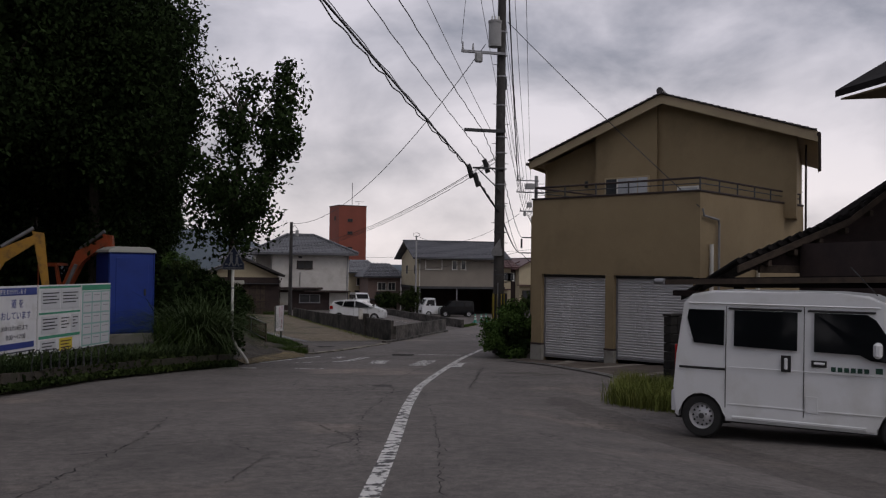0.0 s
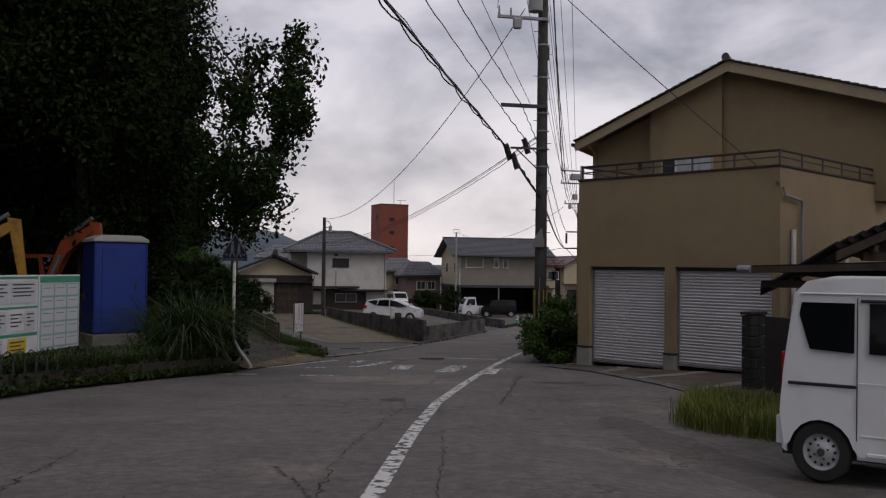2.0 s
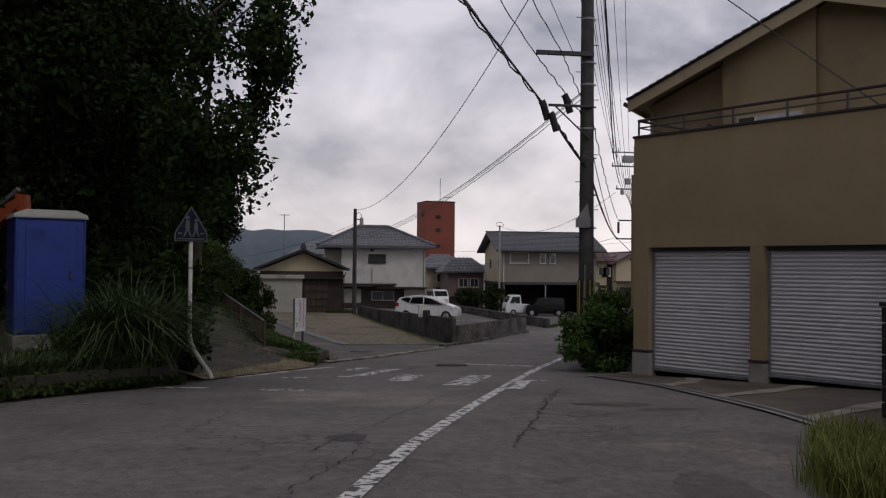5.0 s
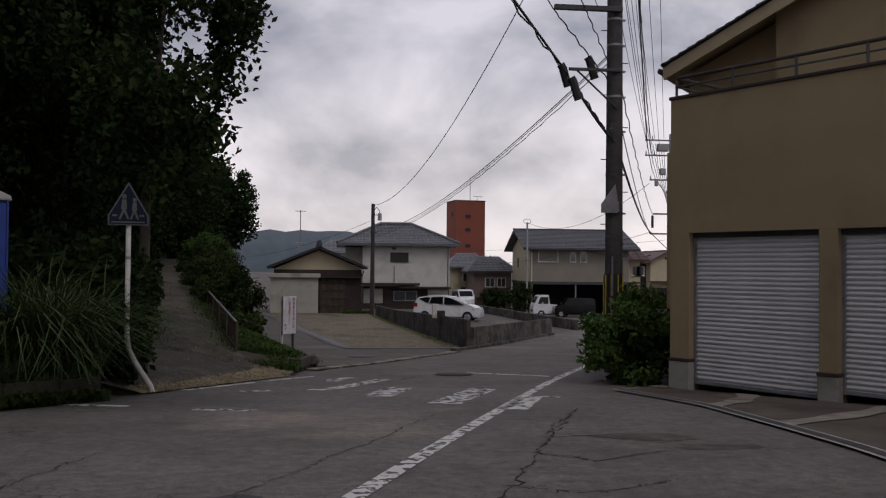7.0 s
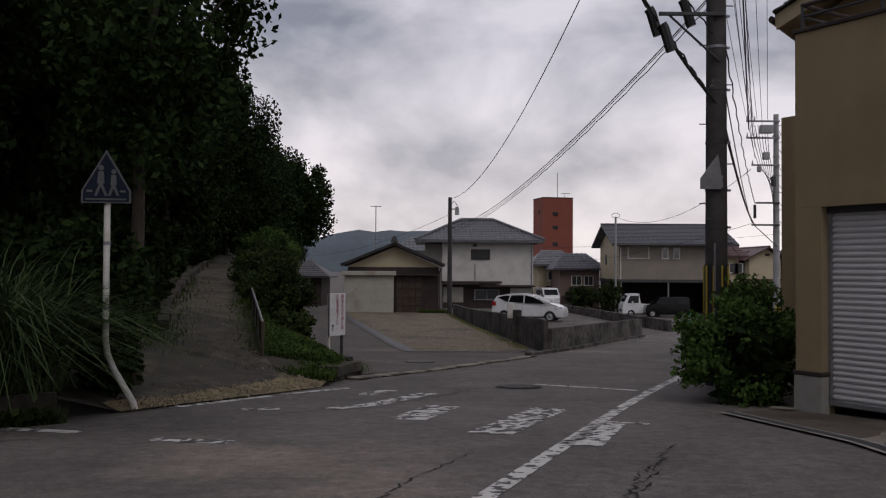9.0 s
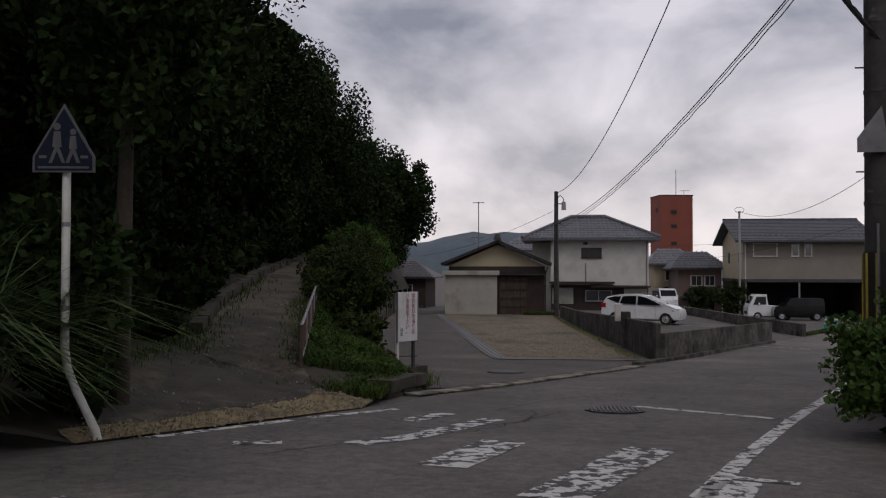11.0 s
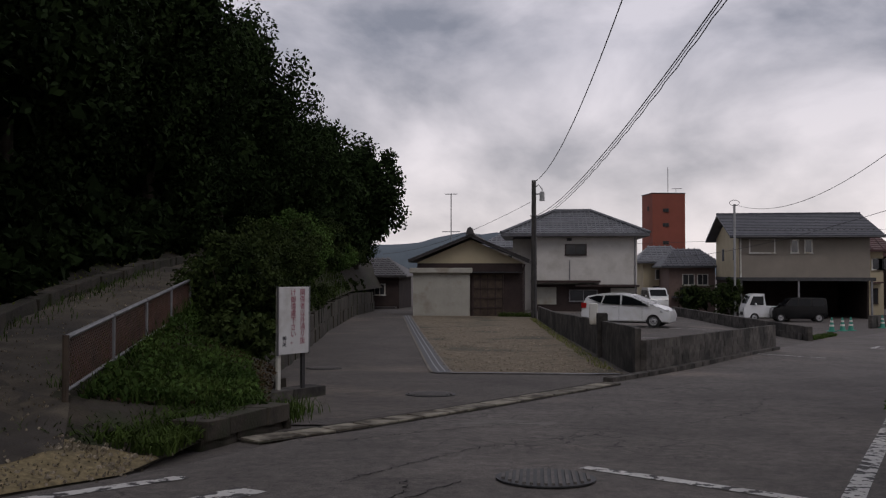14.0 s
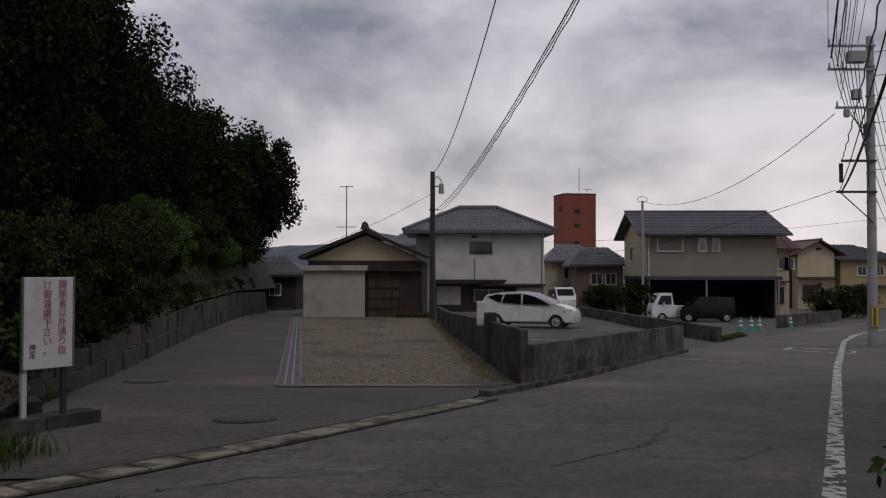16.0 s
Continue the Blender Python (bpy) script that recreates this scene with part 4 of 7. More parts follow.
BANK = [edge_row(-16.3, -30), edge_row(-9.3, 2), edge_row(-4.0, 18), edge_row(-2.75, 21.7), edge_row(-1.1, 24.4, 0.4), edge_row(0.5, 26.5, 0.35),
        bank_row((1.2, 27.6, -1.44), (0.9, 27.8, -1.43), (0.6, 28.2, -1.42), (-0.6, 29.2, -1.0), (-3, 30, -0.5), (-70, 32, 7)),
        bank_row((3.35, 31.4, -1.62), (2.9, 31.6, -1.55), (2.3, 31.7, -1.42), (-0.3, 33.0, -0.98), (-2.5, 34.1, -0.35), (-70, 36, 7)),
        bank_row((3.6, 34.6, -1.58), (2.1, 33.0, -1.22), (1.8, 33.2, -1.15), (-0.4, 34.4, -0.8), (-2.3, 35.2, -0.1), (-70, 38, 7)),
        bank_row((2.6, 38.5, -1.5), (0.9, 38.2, -0.72), (0.6, 38.2, -0.62), (-1.5, 38.6, -0.42), (-3.2, 39, 0.35), (-70, 42, 7)),
        bank_row((1.4, 40.4, -1.35), (0.4, 40.4, -0.62), (0.1, 40.5, -0.4), (-1.9, 41, -0.2), (-3.6, 41.5, 0.55), (-70, 46, 7)),
        bank_row((1.0, 43.4, -1.42), (-0.2, 43.8, -0.35), (-0.6, 44, -0.1), (-2.6, 44.5, 0.1), (-4.3, 45, 0.8), (-70, 50, 7)),
        bank_row((-0.2, 50.4, -1.38), (-1.2, 51, 0), (-1.9, 51.5, 0.45), (-3.9, 52, 0.52), (-5.5, 52.5, 1.3), (-70, 60, 7)),
        bank_row((-2, 61, -1.2), (-3, 61, 0.4), (-3.6, 61.2, 1.0), (-5.4, 61.5, 1.05), (-7, 62, 1.8), (-70, 70, 7)),
        bank_row((-4, 76, -1.1), (-5, 76, 0.5), (-6, 76, 1.3), (-8, 76, 1.3), (-10, 76, 2), (-70, 84, 7)),
        bank_row((-6, 100, -1.3), (-7, 100, 0.6), (-8, 100, 1.5), (-10, 100, 1.6), (-12, 100, 2), (-70, 110, 7))]


def bank_surface(c0, c1, i0, i1, nu, nv, dz=0.0, rough=0.06):
    a = np.array(BANK)
    us, vs = np.linspace(i0, i1, nu), np.linspace(c0, c1, nv)
    out = []
    for u in us:
        i = min(int(u), len(a) - 2)
        row = a[i] + (a[i + 1] - a[i]) * (u - i)
        line = []
        for v in vs:
            j = min(int(v), 4)
            p = row[j] + (row[j + 1] - row[j]) * (v - j)
            k = noise.noise((p[0] * 0.9, p[1] * 0.9, 0)) * rough + noise.noise((p[0] * 3, p[1] * 3, 4)) * rough * 0.4
            line.append((p[0], p[1], p[2] + k * (0 if v < 0.02 else 1) + dz))
        out.append(line)
    return out


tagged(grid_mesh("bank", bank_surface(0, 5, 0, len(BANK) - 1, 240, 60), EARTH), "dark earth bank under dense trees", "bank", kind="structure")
tagged(grid_mesh("earth_path", bank_surface(2.02, 2.9, 7.3, 13.8, 110, 12, 0.015), SAND), "rising path of packed brown earth and grit", "path", kind="structure")
tagged(grid_mesh("path_apron", bank_surface(1.35, 2.95, 6.1, 7.75, 60, 20, 0.022, 0.09), mat("old_dark_tarmac", (0.03, 0.025, 0.021), (0.07, 0.06, 0.05), 2.2, 0.95, 1.0, 60, stain=(0.12, 0.1, 0.07), stain_scale=1.3, stain_at=(0.55, 0.7), coords="World")),
       "worn dark tarmac at the foot of the path", "path", kind="structure")
tagged(grid_mesh("path_mouth", bank_surface(0.0, 1.42, 6.0, 7.2, 60, 20, 0.018, 0.09), mat("pale_grit", (0.1, 0.078, 0.04), (0.3, 0.24, 0.13), 14, 0.95, 1, 50, stain=(0.06, 0.05, 0.036), stain_scale=1.2, coords="World")),
       "tan grit spilled at the mouth of the path", "path", kind="structure")


def stone_course(name, pts, rows, height, length, depth, material, label, lean=0.0, seed=1, vary=0.25, limit=300, gap=0.018):
    """A wall of single stones along a line of (x, y, z at the foot)."""
    rng = random.Random(seed)
    p = np.array(pts, float)
    s = np.concatenate([[0], np.cumsum(np.linalg.norm(np.diff(p[:, :2], axis=0), axis=1))])
    at = lambda u: np.array([np.interp(u, s, p[:, k]) for k in range(p.shape[1])])
    w = thing(name, (0, 0, 0), 0, label, "wall", kind="structure")
    meshes = []
    for k in range(8):
        bm = bm_box(-0.5, 0.5, -0.5, 0.5, 0, 1)
        for v in bm.verts:
            v.co += Vector((rng.uniform(-1, 1), rng.uniform(-1, 1), rng.uniform(-1, 1))) * 0.06 * vary / 0.25
        bmesh.ops.bevel(bm, geom=bm.edges[:], offset=0.028, segments=1, affect="EDGES")
        meshes.append(mesh_of("stone", bm, material))
    n = 0
    for r in range(rows):
        u = -rng.random() * length * 0.5 if r % 2 else 0.0
        while u < s[-1]:
            L = length * (1 + rng.uniform(-vary, vary))
            a, b = at(max(0, u)), at(min(s[-1], u + L))
            hgt = (a[3] if p.shape[1] > 3 else height)
            d = b[:2] - a[:2]
            ln = math.hypot(*d)
            if ln > 0.08 and n < limit:
                st = new("stone", rng.choice(meshes))
                st.parent = w
                nx, ny = -d[1] / ln, d[0] / ln
                off = lean * (r + 0.5) / rows + rng.uniform(-0.035, 0.035) * min(1, vary * 4)
                c = (a[:2] + b[:2]) / 2
                st.matrix_basis = pose(c[0] + nx * off, c[1] + ny * off, (a[2] + b[2]) / 2 + hgt * r / rows - 0.05, 0, -math.degrees(math.atan2(b[2] - a[2], ln)), math.degrees(math.atan2(d[1], d[0]))) @ Matrix.Diagonal((ln - min(0.09 * ln, gap), depth, hgt / rows * 1.02 + 0.03, 1))
                n += 1
            u += L
    return w


def foot(pts, h=None):
    return [(x, y, ground_z(x, y) - 0.02) + ((hh,) if h else ()) for (x, y), hh in zip(pts, h or [0] * len(pts))]


stone_course("retaining_wall_alley", foot([(2.75, 38.3), (1.5, 40.3), (1.05, 43.4), (-0.15, 50.4), (-1.95, 61), (-3.95, 76), (-5, 88)], (0.35, 0.62, 0.72, 0.95, 1.15, 1.35, 1.4)), 2, 0.8, 1.0, 0.3, STONE,
             "mossy retaining wall of upright dark stones", 0.12, 3)
stone_course("retaining_wall_road", foot([(-9.1, 2), (-3.85, 18), (-2.6, 21.7), (-0.95, 24.35), (0.65, 26.5)]), 1, 0.42, 0.7, 0.3, STONE, "low mossy stone edging beside the road", 0.05, 4)
p_ = np.array(BANK)
kerb_line = [tuple(p_[i][2] * 0.06 + p_[i][3] * 0.94) for i in range(8, 13)]
stone_course("retaining_wall_path", [(x, y, z - 0.12) for x, y, z in kerb_line], 1, 0.34, 0.75, 0.24, STONE, "weathered stone edging along the earth path", 0, 6, 0.3)
stone_course("step_block", foot([(3.3, 32.9), (3.62, 34.9)]), 2, 0.34, 1.0, 0.42, STONE, "dark mossy stone block at the alley corner", 0, 8)
stone_course("sign_plinth", foot([(2.5, 37.2), (3.2, 38.9)]), 1, 0.22, 0.9, 0.35, BLOCK, "small dark concrete plinth under the white sign", 0, 9, 0.05)
stone_course("kerb", foot([(3.75, 33.5), (4.5, 34.7), (6.05, 37.6), (8.25, 41.6)]), 1, 0.085, 0.6, 0.32, KERB, "worn pale concrete kerb stones across the alley", 0, 10, 0.12, gap=0.05)
stone_course("kerb_lot", foot([(8.2, 42.1), (9.05, 43.6), (14.3, 53.4)]), 1, 0.14, 0.6, 0.22, BLOCK, "dark concrete kerb under the block wall", 0, 11, 0.05)
stone_course("block_wall", foot([(9.1, 43.95), (14.25, 53.6)]), 4, 0.8, 0.4, 0.14, BLOCK, "stained grey concrete block wall before the car park", 0, 12, 0.02)
stone_course("lot_wall", foot([(9.0, 44.0), (8.6, 50), (7.6, 62), (6.9, 73.5)], (1.05, 1.0, 0.8, 0.7)), 1, 1.0, 1.9, 0.14, BLOCK, "dark stained concrete wall between gravel lot and car park", 0, 13, 0.02)
stone_course("car_park_wall", foot([(17.3, 60.3), (16.6, 68), (15.0, 80)]), 2, 0.6, 0.5, 0.2, BLOCK, "low old stone wall along the far side of car park", 0, 14, 0.1)
stone_course("verge_wall", foot([(24.5, 74.5), (33, 87)]), 2, 0.7, 0.6, 0.2, BLOCK, "low dark wall along the road", 0, 15, 0.1)
pillar = tagged(part("wall_pillar", bm_box(8.45, 8.75, 49.2, 49.55, -2.5, -1.05, 0.02), BLOCK), "dark concrete pillar in the lot wall", "pillar")
nb = thing("notice_box", (8.4, 49.9, -1.3), 0, "small white painted box on the lot wall", "box")
part("case", bm_box(-0.12, 0.12, -0.1, 0.1, -0.1, 0.5, 0.02), WHITEPAINT, nb)

# gutter dirt, with the kerb's shadow line painted into the same dark strip
SOIL_SHADE = mat("gutter_soil", (0.018, 0.015, 0.012), (0.05, 0.042, 0.032), 5, 0.95, 1.0, 50, stain=(0.03, 0.036, 0.014), stain_scale=2.5, coords="World")
for o, w, d in ((0.0, 0.4, 0.026), (0.24, 0.16, 0.032)):
    a_, b_ = offset_line(lerp_path([(3.75 - o * 0.87, 33.5 + o * 0.5), (4.5 - o * 0.87, 34.7 + o * 0.5), (6.05 - o * 0.87, 37.6 + o * 0.5), (8.25 - o * 0.87, 41.6 + o * 0.5)], 60), w)
    tagged(strip("gutter_soil", a_, b_, d, SOIL_SHADE, 120, 3), "dark strip of soil and painted shadow line along the kerb stones", "soil", kind="structure")
# drains and covers
for w, d, m_ in ((0.5, 0.04, STREAK), (0.4, 0.046, BLACK)):
    a_, b_ = offset_line(lerp_path([(4.75, 43.75), (-0.75, 76)], 40), w)
    tagged(strip("drain_channel", a_, b_, d, m_, 80, 2), "long steel drain channel beside the gravel lot", "drain", kind="structure")
for o in (-0.07, 0.07):
    a_, b_ = offset_line(lerp_path([(4.75 + o, 43.75), (-0.75 + o, 76)], 40), 0.035)
    tagged(strip("drain_bar", a_, b_, 0.054, STEEL, 80, 1), "galvanised steel grating bar", "drain", "drain bars", "structure")
a_, b_ = offset_line(lerp_path([(4.6, 43.6), (8.6, 43.75)], 12), 0.14)
tagged(strip("cross_drain", a_, b_, 0.05, STEEL, 24, 1), "narrow steel drain across the lot entrance", "drain", kind="structure")


def manhole(x, y, r=0.42):
    sl = math.degrees(math.atan2(ground_z(x, y + 0.5) - ground_z(x, y - 0.5), 1))
    m_ = thing("manhole_cover", (x, y, ground_z(x, y) + 0.034), 0, "round cast iron manhole cover set in asphalt", "manhole cover", "manhole covers")
    m_.matrix_world = pose(x, y, ground_z(x, y) + 0.034, sl, 0, 0)
    bm = bmesh.new()
    bmesh.ops.create_circle(bm, cap_ends=True, radius=r, segments=32)
    bmesh.ops.solidify(bm, geom=bm.faces[:], thickness=0.012)
    part("plate", bm, DARKSTEEL, m_)
    for i in range(-6, 7):
        half = math.sqrt(max(0.01, (r * 0.9) ** 2 - (i * r * 0.14) ** 2))
        part("rib", bm_box(i * r * 0.14 - 0.014, i * r * 0.14 + 0.014, -half, half, 0.0, 0.018), IRON, m_)
    return m_


for x, y in ((6.9, 31.75), (5.05, 39.1), (1.9, 44.6)):
    manhole(x, y)


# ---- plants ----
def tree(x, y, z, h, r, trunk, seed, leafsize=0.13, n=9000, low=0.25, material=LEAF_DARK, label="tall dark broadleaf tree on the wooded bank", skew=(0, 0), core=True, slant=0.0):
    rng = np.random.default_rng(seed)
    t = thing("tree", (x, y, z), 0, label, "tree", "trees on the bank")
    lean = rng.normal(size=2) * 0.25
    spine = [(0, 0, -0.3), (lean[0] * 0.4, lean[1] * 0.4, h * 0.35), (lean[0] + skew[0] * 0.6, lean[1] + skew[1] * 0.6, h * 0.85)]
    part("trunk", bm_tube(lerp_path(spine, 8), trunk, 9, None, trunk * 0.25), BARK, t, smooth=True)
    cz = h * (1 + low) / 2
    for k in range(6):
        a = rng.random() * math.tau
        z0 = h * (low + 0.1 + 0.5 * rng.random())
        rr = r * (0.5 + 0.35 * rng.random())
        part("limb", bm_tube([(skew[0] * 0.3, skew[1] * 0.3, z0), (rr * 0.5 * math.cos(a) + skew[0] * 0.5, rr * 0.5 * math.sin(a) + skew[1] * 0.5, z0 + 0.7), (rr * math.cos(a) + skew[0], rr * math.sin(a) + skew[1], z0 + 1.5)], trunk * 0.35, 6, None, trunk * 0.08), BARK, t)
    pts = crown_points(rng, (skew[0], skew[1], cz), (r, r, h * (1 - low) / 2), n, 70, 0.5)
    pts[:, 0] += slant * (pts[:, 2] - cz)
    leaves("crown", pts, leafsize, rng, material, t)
    # oversized inner leaves, added to block light through the crown
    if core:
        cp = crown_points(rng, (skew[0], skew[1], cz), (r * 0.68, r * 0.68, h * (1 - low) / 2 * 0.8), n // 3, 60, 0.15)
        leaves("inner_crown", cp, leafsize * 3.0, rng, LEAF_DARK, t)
    return t


def bank_height(x, y):
    a = np.array(BANK).reshape(-1, 3)
    d = np.hypot(a[:, 0] - x, a[:, 1] - y)
    k = np.argsort(d)[:4]
    w = 1 / (d[k] + 0.1) ** 2
    return float((a[k, 2] * w).sum() / w.sum())


tree(0.75, 29.4, -1.2, 9.3, 1.85, 0.13, 11, 0.08, 13000, 0.33, LEAF_TREE, "slender broadleaf tree with loose crown beside the path", (0.45, 0.3), False, 0.16)
for i, (x, y, top, r, low) in enumerate(((-3.4, 30.6, 12.5, 3.0, 0.2), (-6.3, 28.6, 14, 3.6, 0.2), (-10.5, 28, 15, 4.2, 0.15), (-2.6, 35.5, 13.5, 2.9, 0.12), (-6.5, 37, 15, 3.8, 0.08), (-15, 30, 15, 4.6, 0.1),
                                         (-4.7, 42.5, 12.9, 3.0, 0.1), (-9.5, 46, 14, 4.2, 0.05), (-4.8, 50, 11.3, 3.2, 0.08), (-5.4, 57.5, 10.1, 3.3, 0.08), (-11, 58, 13, 4.5, 0.03), (-5.9, 65, 9.2, 3.6, 0.08),
                                         (-5.4, 84, 8.8, 3.3, 0.08), (-11, 72, 11, 4.8, 0.03), (-7.0, 75, 8.6, 3.6, 0.08), (-13, 38, 15, 4.6, 0.03), (-15, 50, 15, 5, 0.02), (-21, 34, 15, 5.5, 0.02))):
    z = bank_height(x, y)
    near = i < 12
    tree(x, y, z, top - z, r, 0.22, 40 + i, 0.085 if near else 0.13, 27000 if near else 14000, low)
# unseen trees added along the bank, beside and behind the start, to block skylight
for i, (x, y, top, r) in enumerate(((-13, 21, 14, 4.6), (-16, 13, 14, 4.6), (-18, 4, 14, 4.8), (-20, -6, 15, 5), (-22, -15, 15, 5), (-25, 10, 16, 5.5), (-23, 22, 16, 5.5), (-28, -4, 16, 5.5), (-20, -26, 15, 5),
                                     # deeper trees hidden behind the nearer ones, added to darken the wood
                                     (-17, 24, 12, 4.5), (-19, 40, 12, 5), (-17, 46, 12, 5), (-20, 56, 12, 5.5), (-16, 64, 11, 5), (-18, 76, 10, 5), (-25, 46, 12, 5.5), (-27, 30, 13, 5.5), (-26, 64, 11, 5.5), (-32, 38, 12, 6), (-32, 54, 12, 6))):
    z = bank_height(x, y)
    tree(x, y, z, max(6.0, top - z), r, 0.24, 400 + i, 0.24, 5000, 0.04)


def shrub(x, y, z, rx, ry, h, seed, material=LEAF_BUSH, size=0.06, n=4500, label="rounded dark green clipped shrub", name="shrub", group="shrubs on the bank"):
    rng = np.random.default_rng(seed)
    s = thing(name, (x, y, z), 0, label, "shrub", group)
    for k in range(4):
        a = rng.random() * math.tau
        part("stem", bm_tube([(0, 0, -0.15), (0.3 * rx * math.cos(a), 0.3 * ry * math.sin(a), h * 0.4), (0.6 * rx * math.cos(a), 0.6 * ry * math.sin(a), h * 0.75)], 0.025, 5, None, 0.008), BARK, s)
    leaves("foliage", crown_points(rng, (0, 0, h * 0.5), (rx, ry, h * 0.52), n, 45, 0.55), size, rng, material, s, droop=0.0)
    # big near-black leaves inside; their colour stands in for shade between leaves
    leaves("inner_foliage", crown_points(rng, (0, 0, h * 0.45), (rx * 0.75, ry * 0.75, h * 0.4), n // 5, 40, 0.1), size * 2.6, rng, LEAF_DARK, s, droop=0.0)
    return s


for i, (x, y, rx, h, m_) in enumerate(((0.95, 40.9, 1.05, 1.75, LEAF_BUSH), (0.25, 43.2, 1.1, 1.9, LEAF_BUSH), (-0.15, 45.8, 1.2, 1.9, LEAF_BUSH), (-0.65, 48.6, 1.2, 2.0, LEAF_BUSH), (-1.2, 51.6, 1.3, 2.0, LEAF_BUSH),
                                       (-1.7, 54.8, 1.3, 2.1, LEAF_LIGHT), (-2.2, 58, 1.3, 2.1, LEAF_LIGHT), (-2.9, 62, 1.4, 2.0, LEAF_BUSH), (-3.6, 67, 1.5, 1.9, LEAF_BUSH), (-4.4, 72, 1.5, 1.8, LEAF_LIGHT), (-4.9, 76, 1.4, 1.9, LEAF_BUSH), (-5.6, 80.5, 1.7, 2.2, LEAF_BUSH), (-6.2, 86, 1.9, 2.4, LEAF_BUSH))):
    shrub(x, y, bank_height(x, y) - 0.3, rx, rx * 1.25, h, 80 + i, m_, 0.048, 9000)
for i, (x, y) in enumerate(((2.0, 39.4), (1.15, 42.0), (0.75, 44.6), (0.3, 47.2), (-0.2, 49.8), (-0.75, 52.8), (-1.3, 56), (-1.9, 60), (-2.7, 64.5), (-3.4, 69), (-3.9, 73.5), (-4.4, 78), (-4.9, 83))):
    shrub(x - 0.35, y, ground_z(x, y) + 0.45 + 0.04 * i, 0.62, 1.5, 0.95 + 0.04 * i, 140 + i, LEAF_BUSH, 0.055, 3600, "low trimmed shrub overhanging the retaining wall", "wall_shrub", "shrubs above the wall")
shrub(0.55, 28.6, -1.35, 0.75, 0.7, 2.6, 95, LEAF_TREE, 0.08, 3500, "dark leafy undergrowth climbing round a tree trunk")
shrub(-0.6, 30.4, -1.0, 1.3, 1.1, 2.3, 96, LEAF_DARK, 0.09, 3500, "dark leafy undergrowth below the trees")
for i, (x, y, r, h) in enumerate(((-2.8, 33.5, 1.7, 2.6), (-4.6, 37, 2.0, 2.8), (-5.2, 41, 2.0, 2.6), (-6.2, 46, 2.2, 2.8), (-7.0, 52, 2.3, 2.8), (-8.5, 60, 2.6, 3), (-9.5, 34, 2.8, 3.6), (-11, 41, 3, 3.6), (-10, 30.8, 2.6, 3.4), (-5.6, 33, 2.2, 3.0), (-14, 26, 3, 3.6), (-2.9, 37.2, 1.1, 1.6), (-3.5, 40.2, 1.2, 1.8), (-4.2, 43.6, 1.3, 1.8), (-4.9, 48, 1.4, 1.8), (-3.0, 31.5, 1.4, 2.4), (-7.5, 36, 2.5, 4), (-8, 41, 2.6, 4), (-16, 38, 4, 6), (-14, 45, 4, 6), (-19, 30, 4.5, 7), (-12, 52, 3.5, 5), (-4.6, 69, 1.8, 3.2), (-5.4, 78, 2.0, 3.4), (-6.2, 62, 2.0, 3.2), (-1.3, 35.2, 0.7, 0.8), (-1.9, 37.4, 0.8, 0.9), (-2.4, 39.4, 0.8, 0.9), (-2.9, 41.6, 0.9, 1.0), (-3.4, 44.2, 1.0, 1.1), (-4.0, 47, 1.1, 1.2), (-4.6, 50.4, 1.1, 1.2), (-5.2, 54.5, 1.2, 1.4), (-1.0, 33.6, 0.6, 0.7))):
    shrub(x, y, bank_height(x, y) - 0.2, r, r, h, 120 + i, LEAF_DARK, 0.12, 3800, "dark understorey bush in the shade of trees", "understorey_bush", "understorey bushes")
# hydrangea at the house corner
shrub(10.05, 29.3, -1.6, 0.95, 1.15, 1.75, 97, LEAF_LIGHT, 0.048, 9500, "bright green broad-leaved hydrangea bush beside the house", "hydrangea", "hydrangeas")
shrub(10.9, 31.4, -1.75, 1.0, 1.2, 1.95, 98, LEAF_LIGHT, 0.048, 9000, "bright green broad-leaved bush beside the utility pole", "hydrangea", "hydrangeas")
shrub(20.2, 94 - 4.5, -3.1, 1.2, 1.0, 2.6, 99, LEAF_BUSH, 0.1, 1800, "small garden tree by the greige house", "garden_shrub", "garden shrubs")
shrub(18.3, 92, -3.0, 1.3, 1.0, 2.2, 100, LEAF_BUSH, 0.1, 1800, "small garden tree by the car park wall", "garden_shrub", "garden shrubs")
for i, (x, y) in enumerate(((33.2, 90), (35.3, 91.5), (37.2, 93))):
    shrub(x, y, -3.4, 1.2, 1.1, 2.5, 101 + i, LEAF_BUSH, 0.09, 1300, "green garden bush beside the road", "garden_shrub", "garden shrubs")
for i, (x, y) in enumerate(((23.6, 57.6), (24.2, 59.4), (25.5, 62))):
    shrub(x, y, ground_z(x, y) - 0.1, 0.8, 0.9, 1.4, 110 + i, LEAF_LIGHT, 0.09, 1200, "green roadside bush at the foot of a pole", "roadside_bush", "roadside bushes")

rg = np.random.default_rng(7)


def patch_pts(n, f):
    """n points on patches of the plan given by f(u, v) -> (x, y, z)."""
    return np.array([f(rg.random(), rg.random()) for _ in range(n)])


clump = thing("pampas_clump", (0, 0, 0), 0, "large arching clump of dark pampas grass", "grass clump")
base = np.stack([-0.15 + rg.normal(size=1500) * 0.33, 26.65 + rg.normal(size=1500) * 0.3, np.full(1500, -1.05)], 1)
blades("long_blade_mass", base, 2.1, rg, GRASS_DARK, clump, 0.026, 1.35)
base = np.stack([-0.8 + rg.normal(size=500) * 0.3, 25.6 + rg.normal(size=500) * 0.3, np.full(500, -0.95)], 1)
blades("short_blade_mass", base, 1.2, rg, GRASS, clump, 0.02, 0.9)


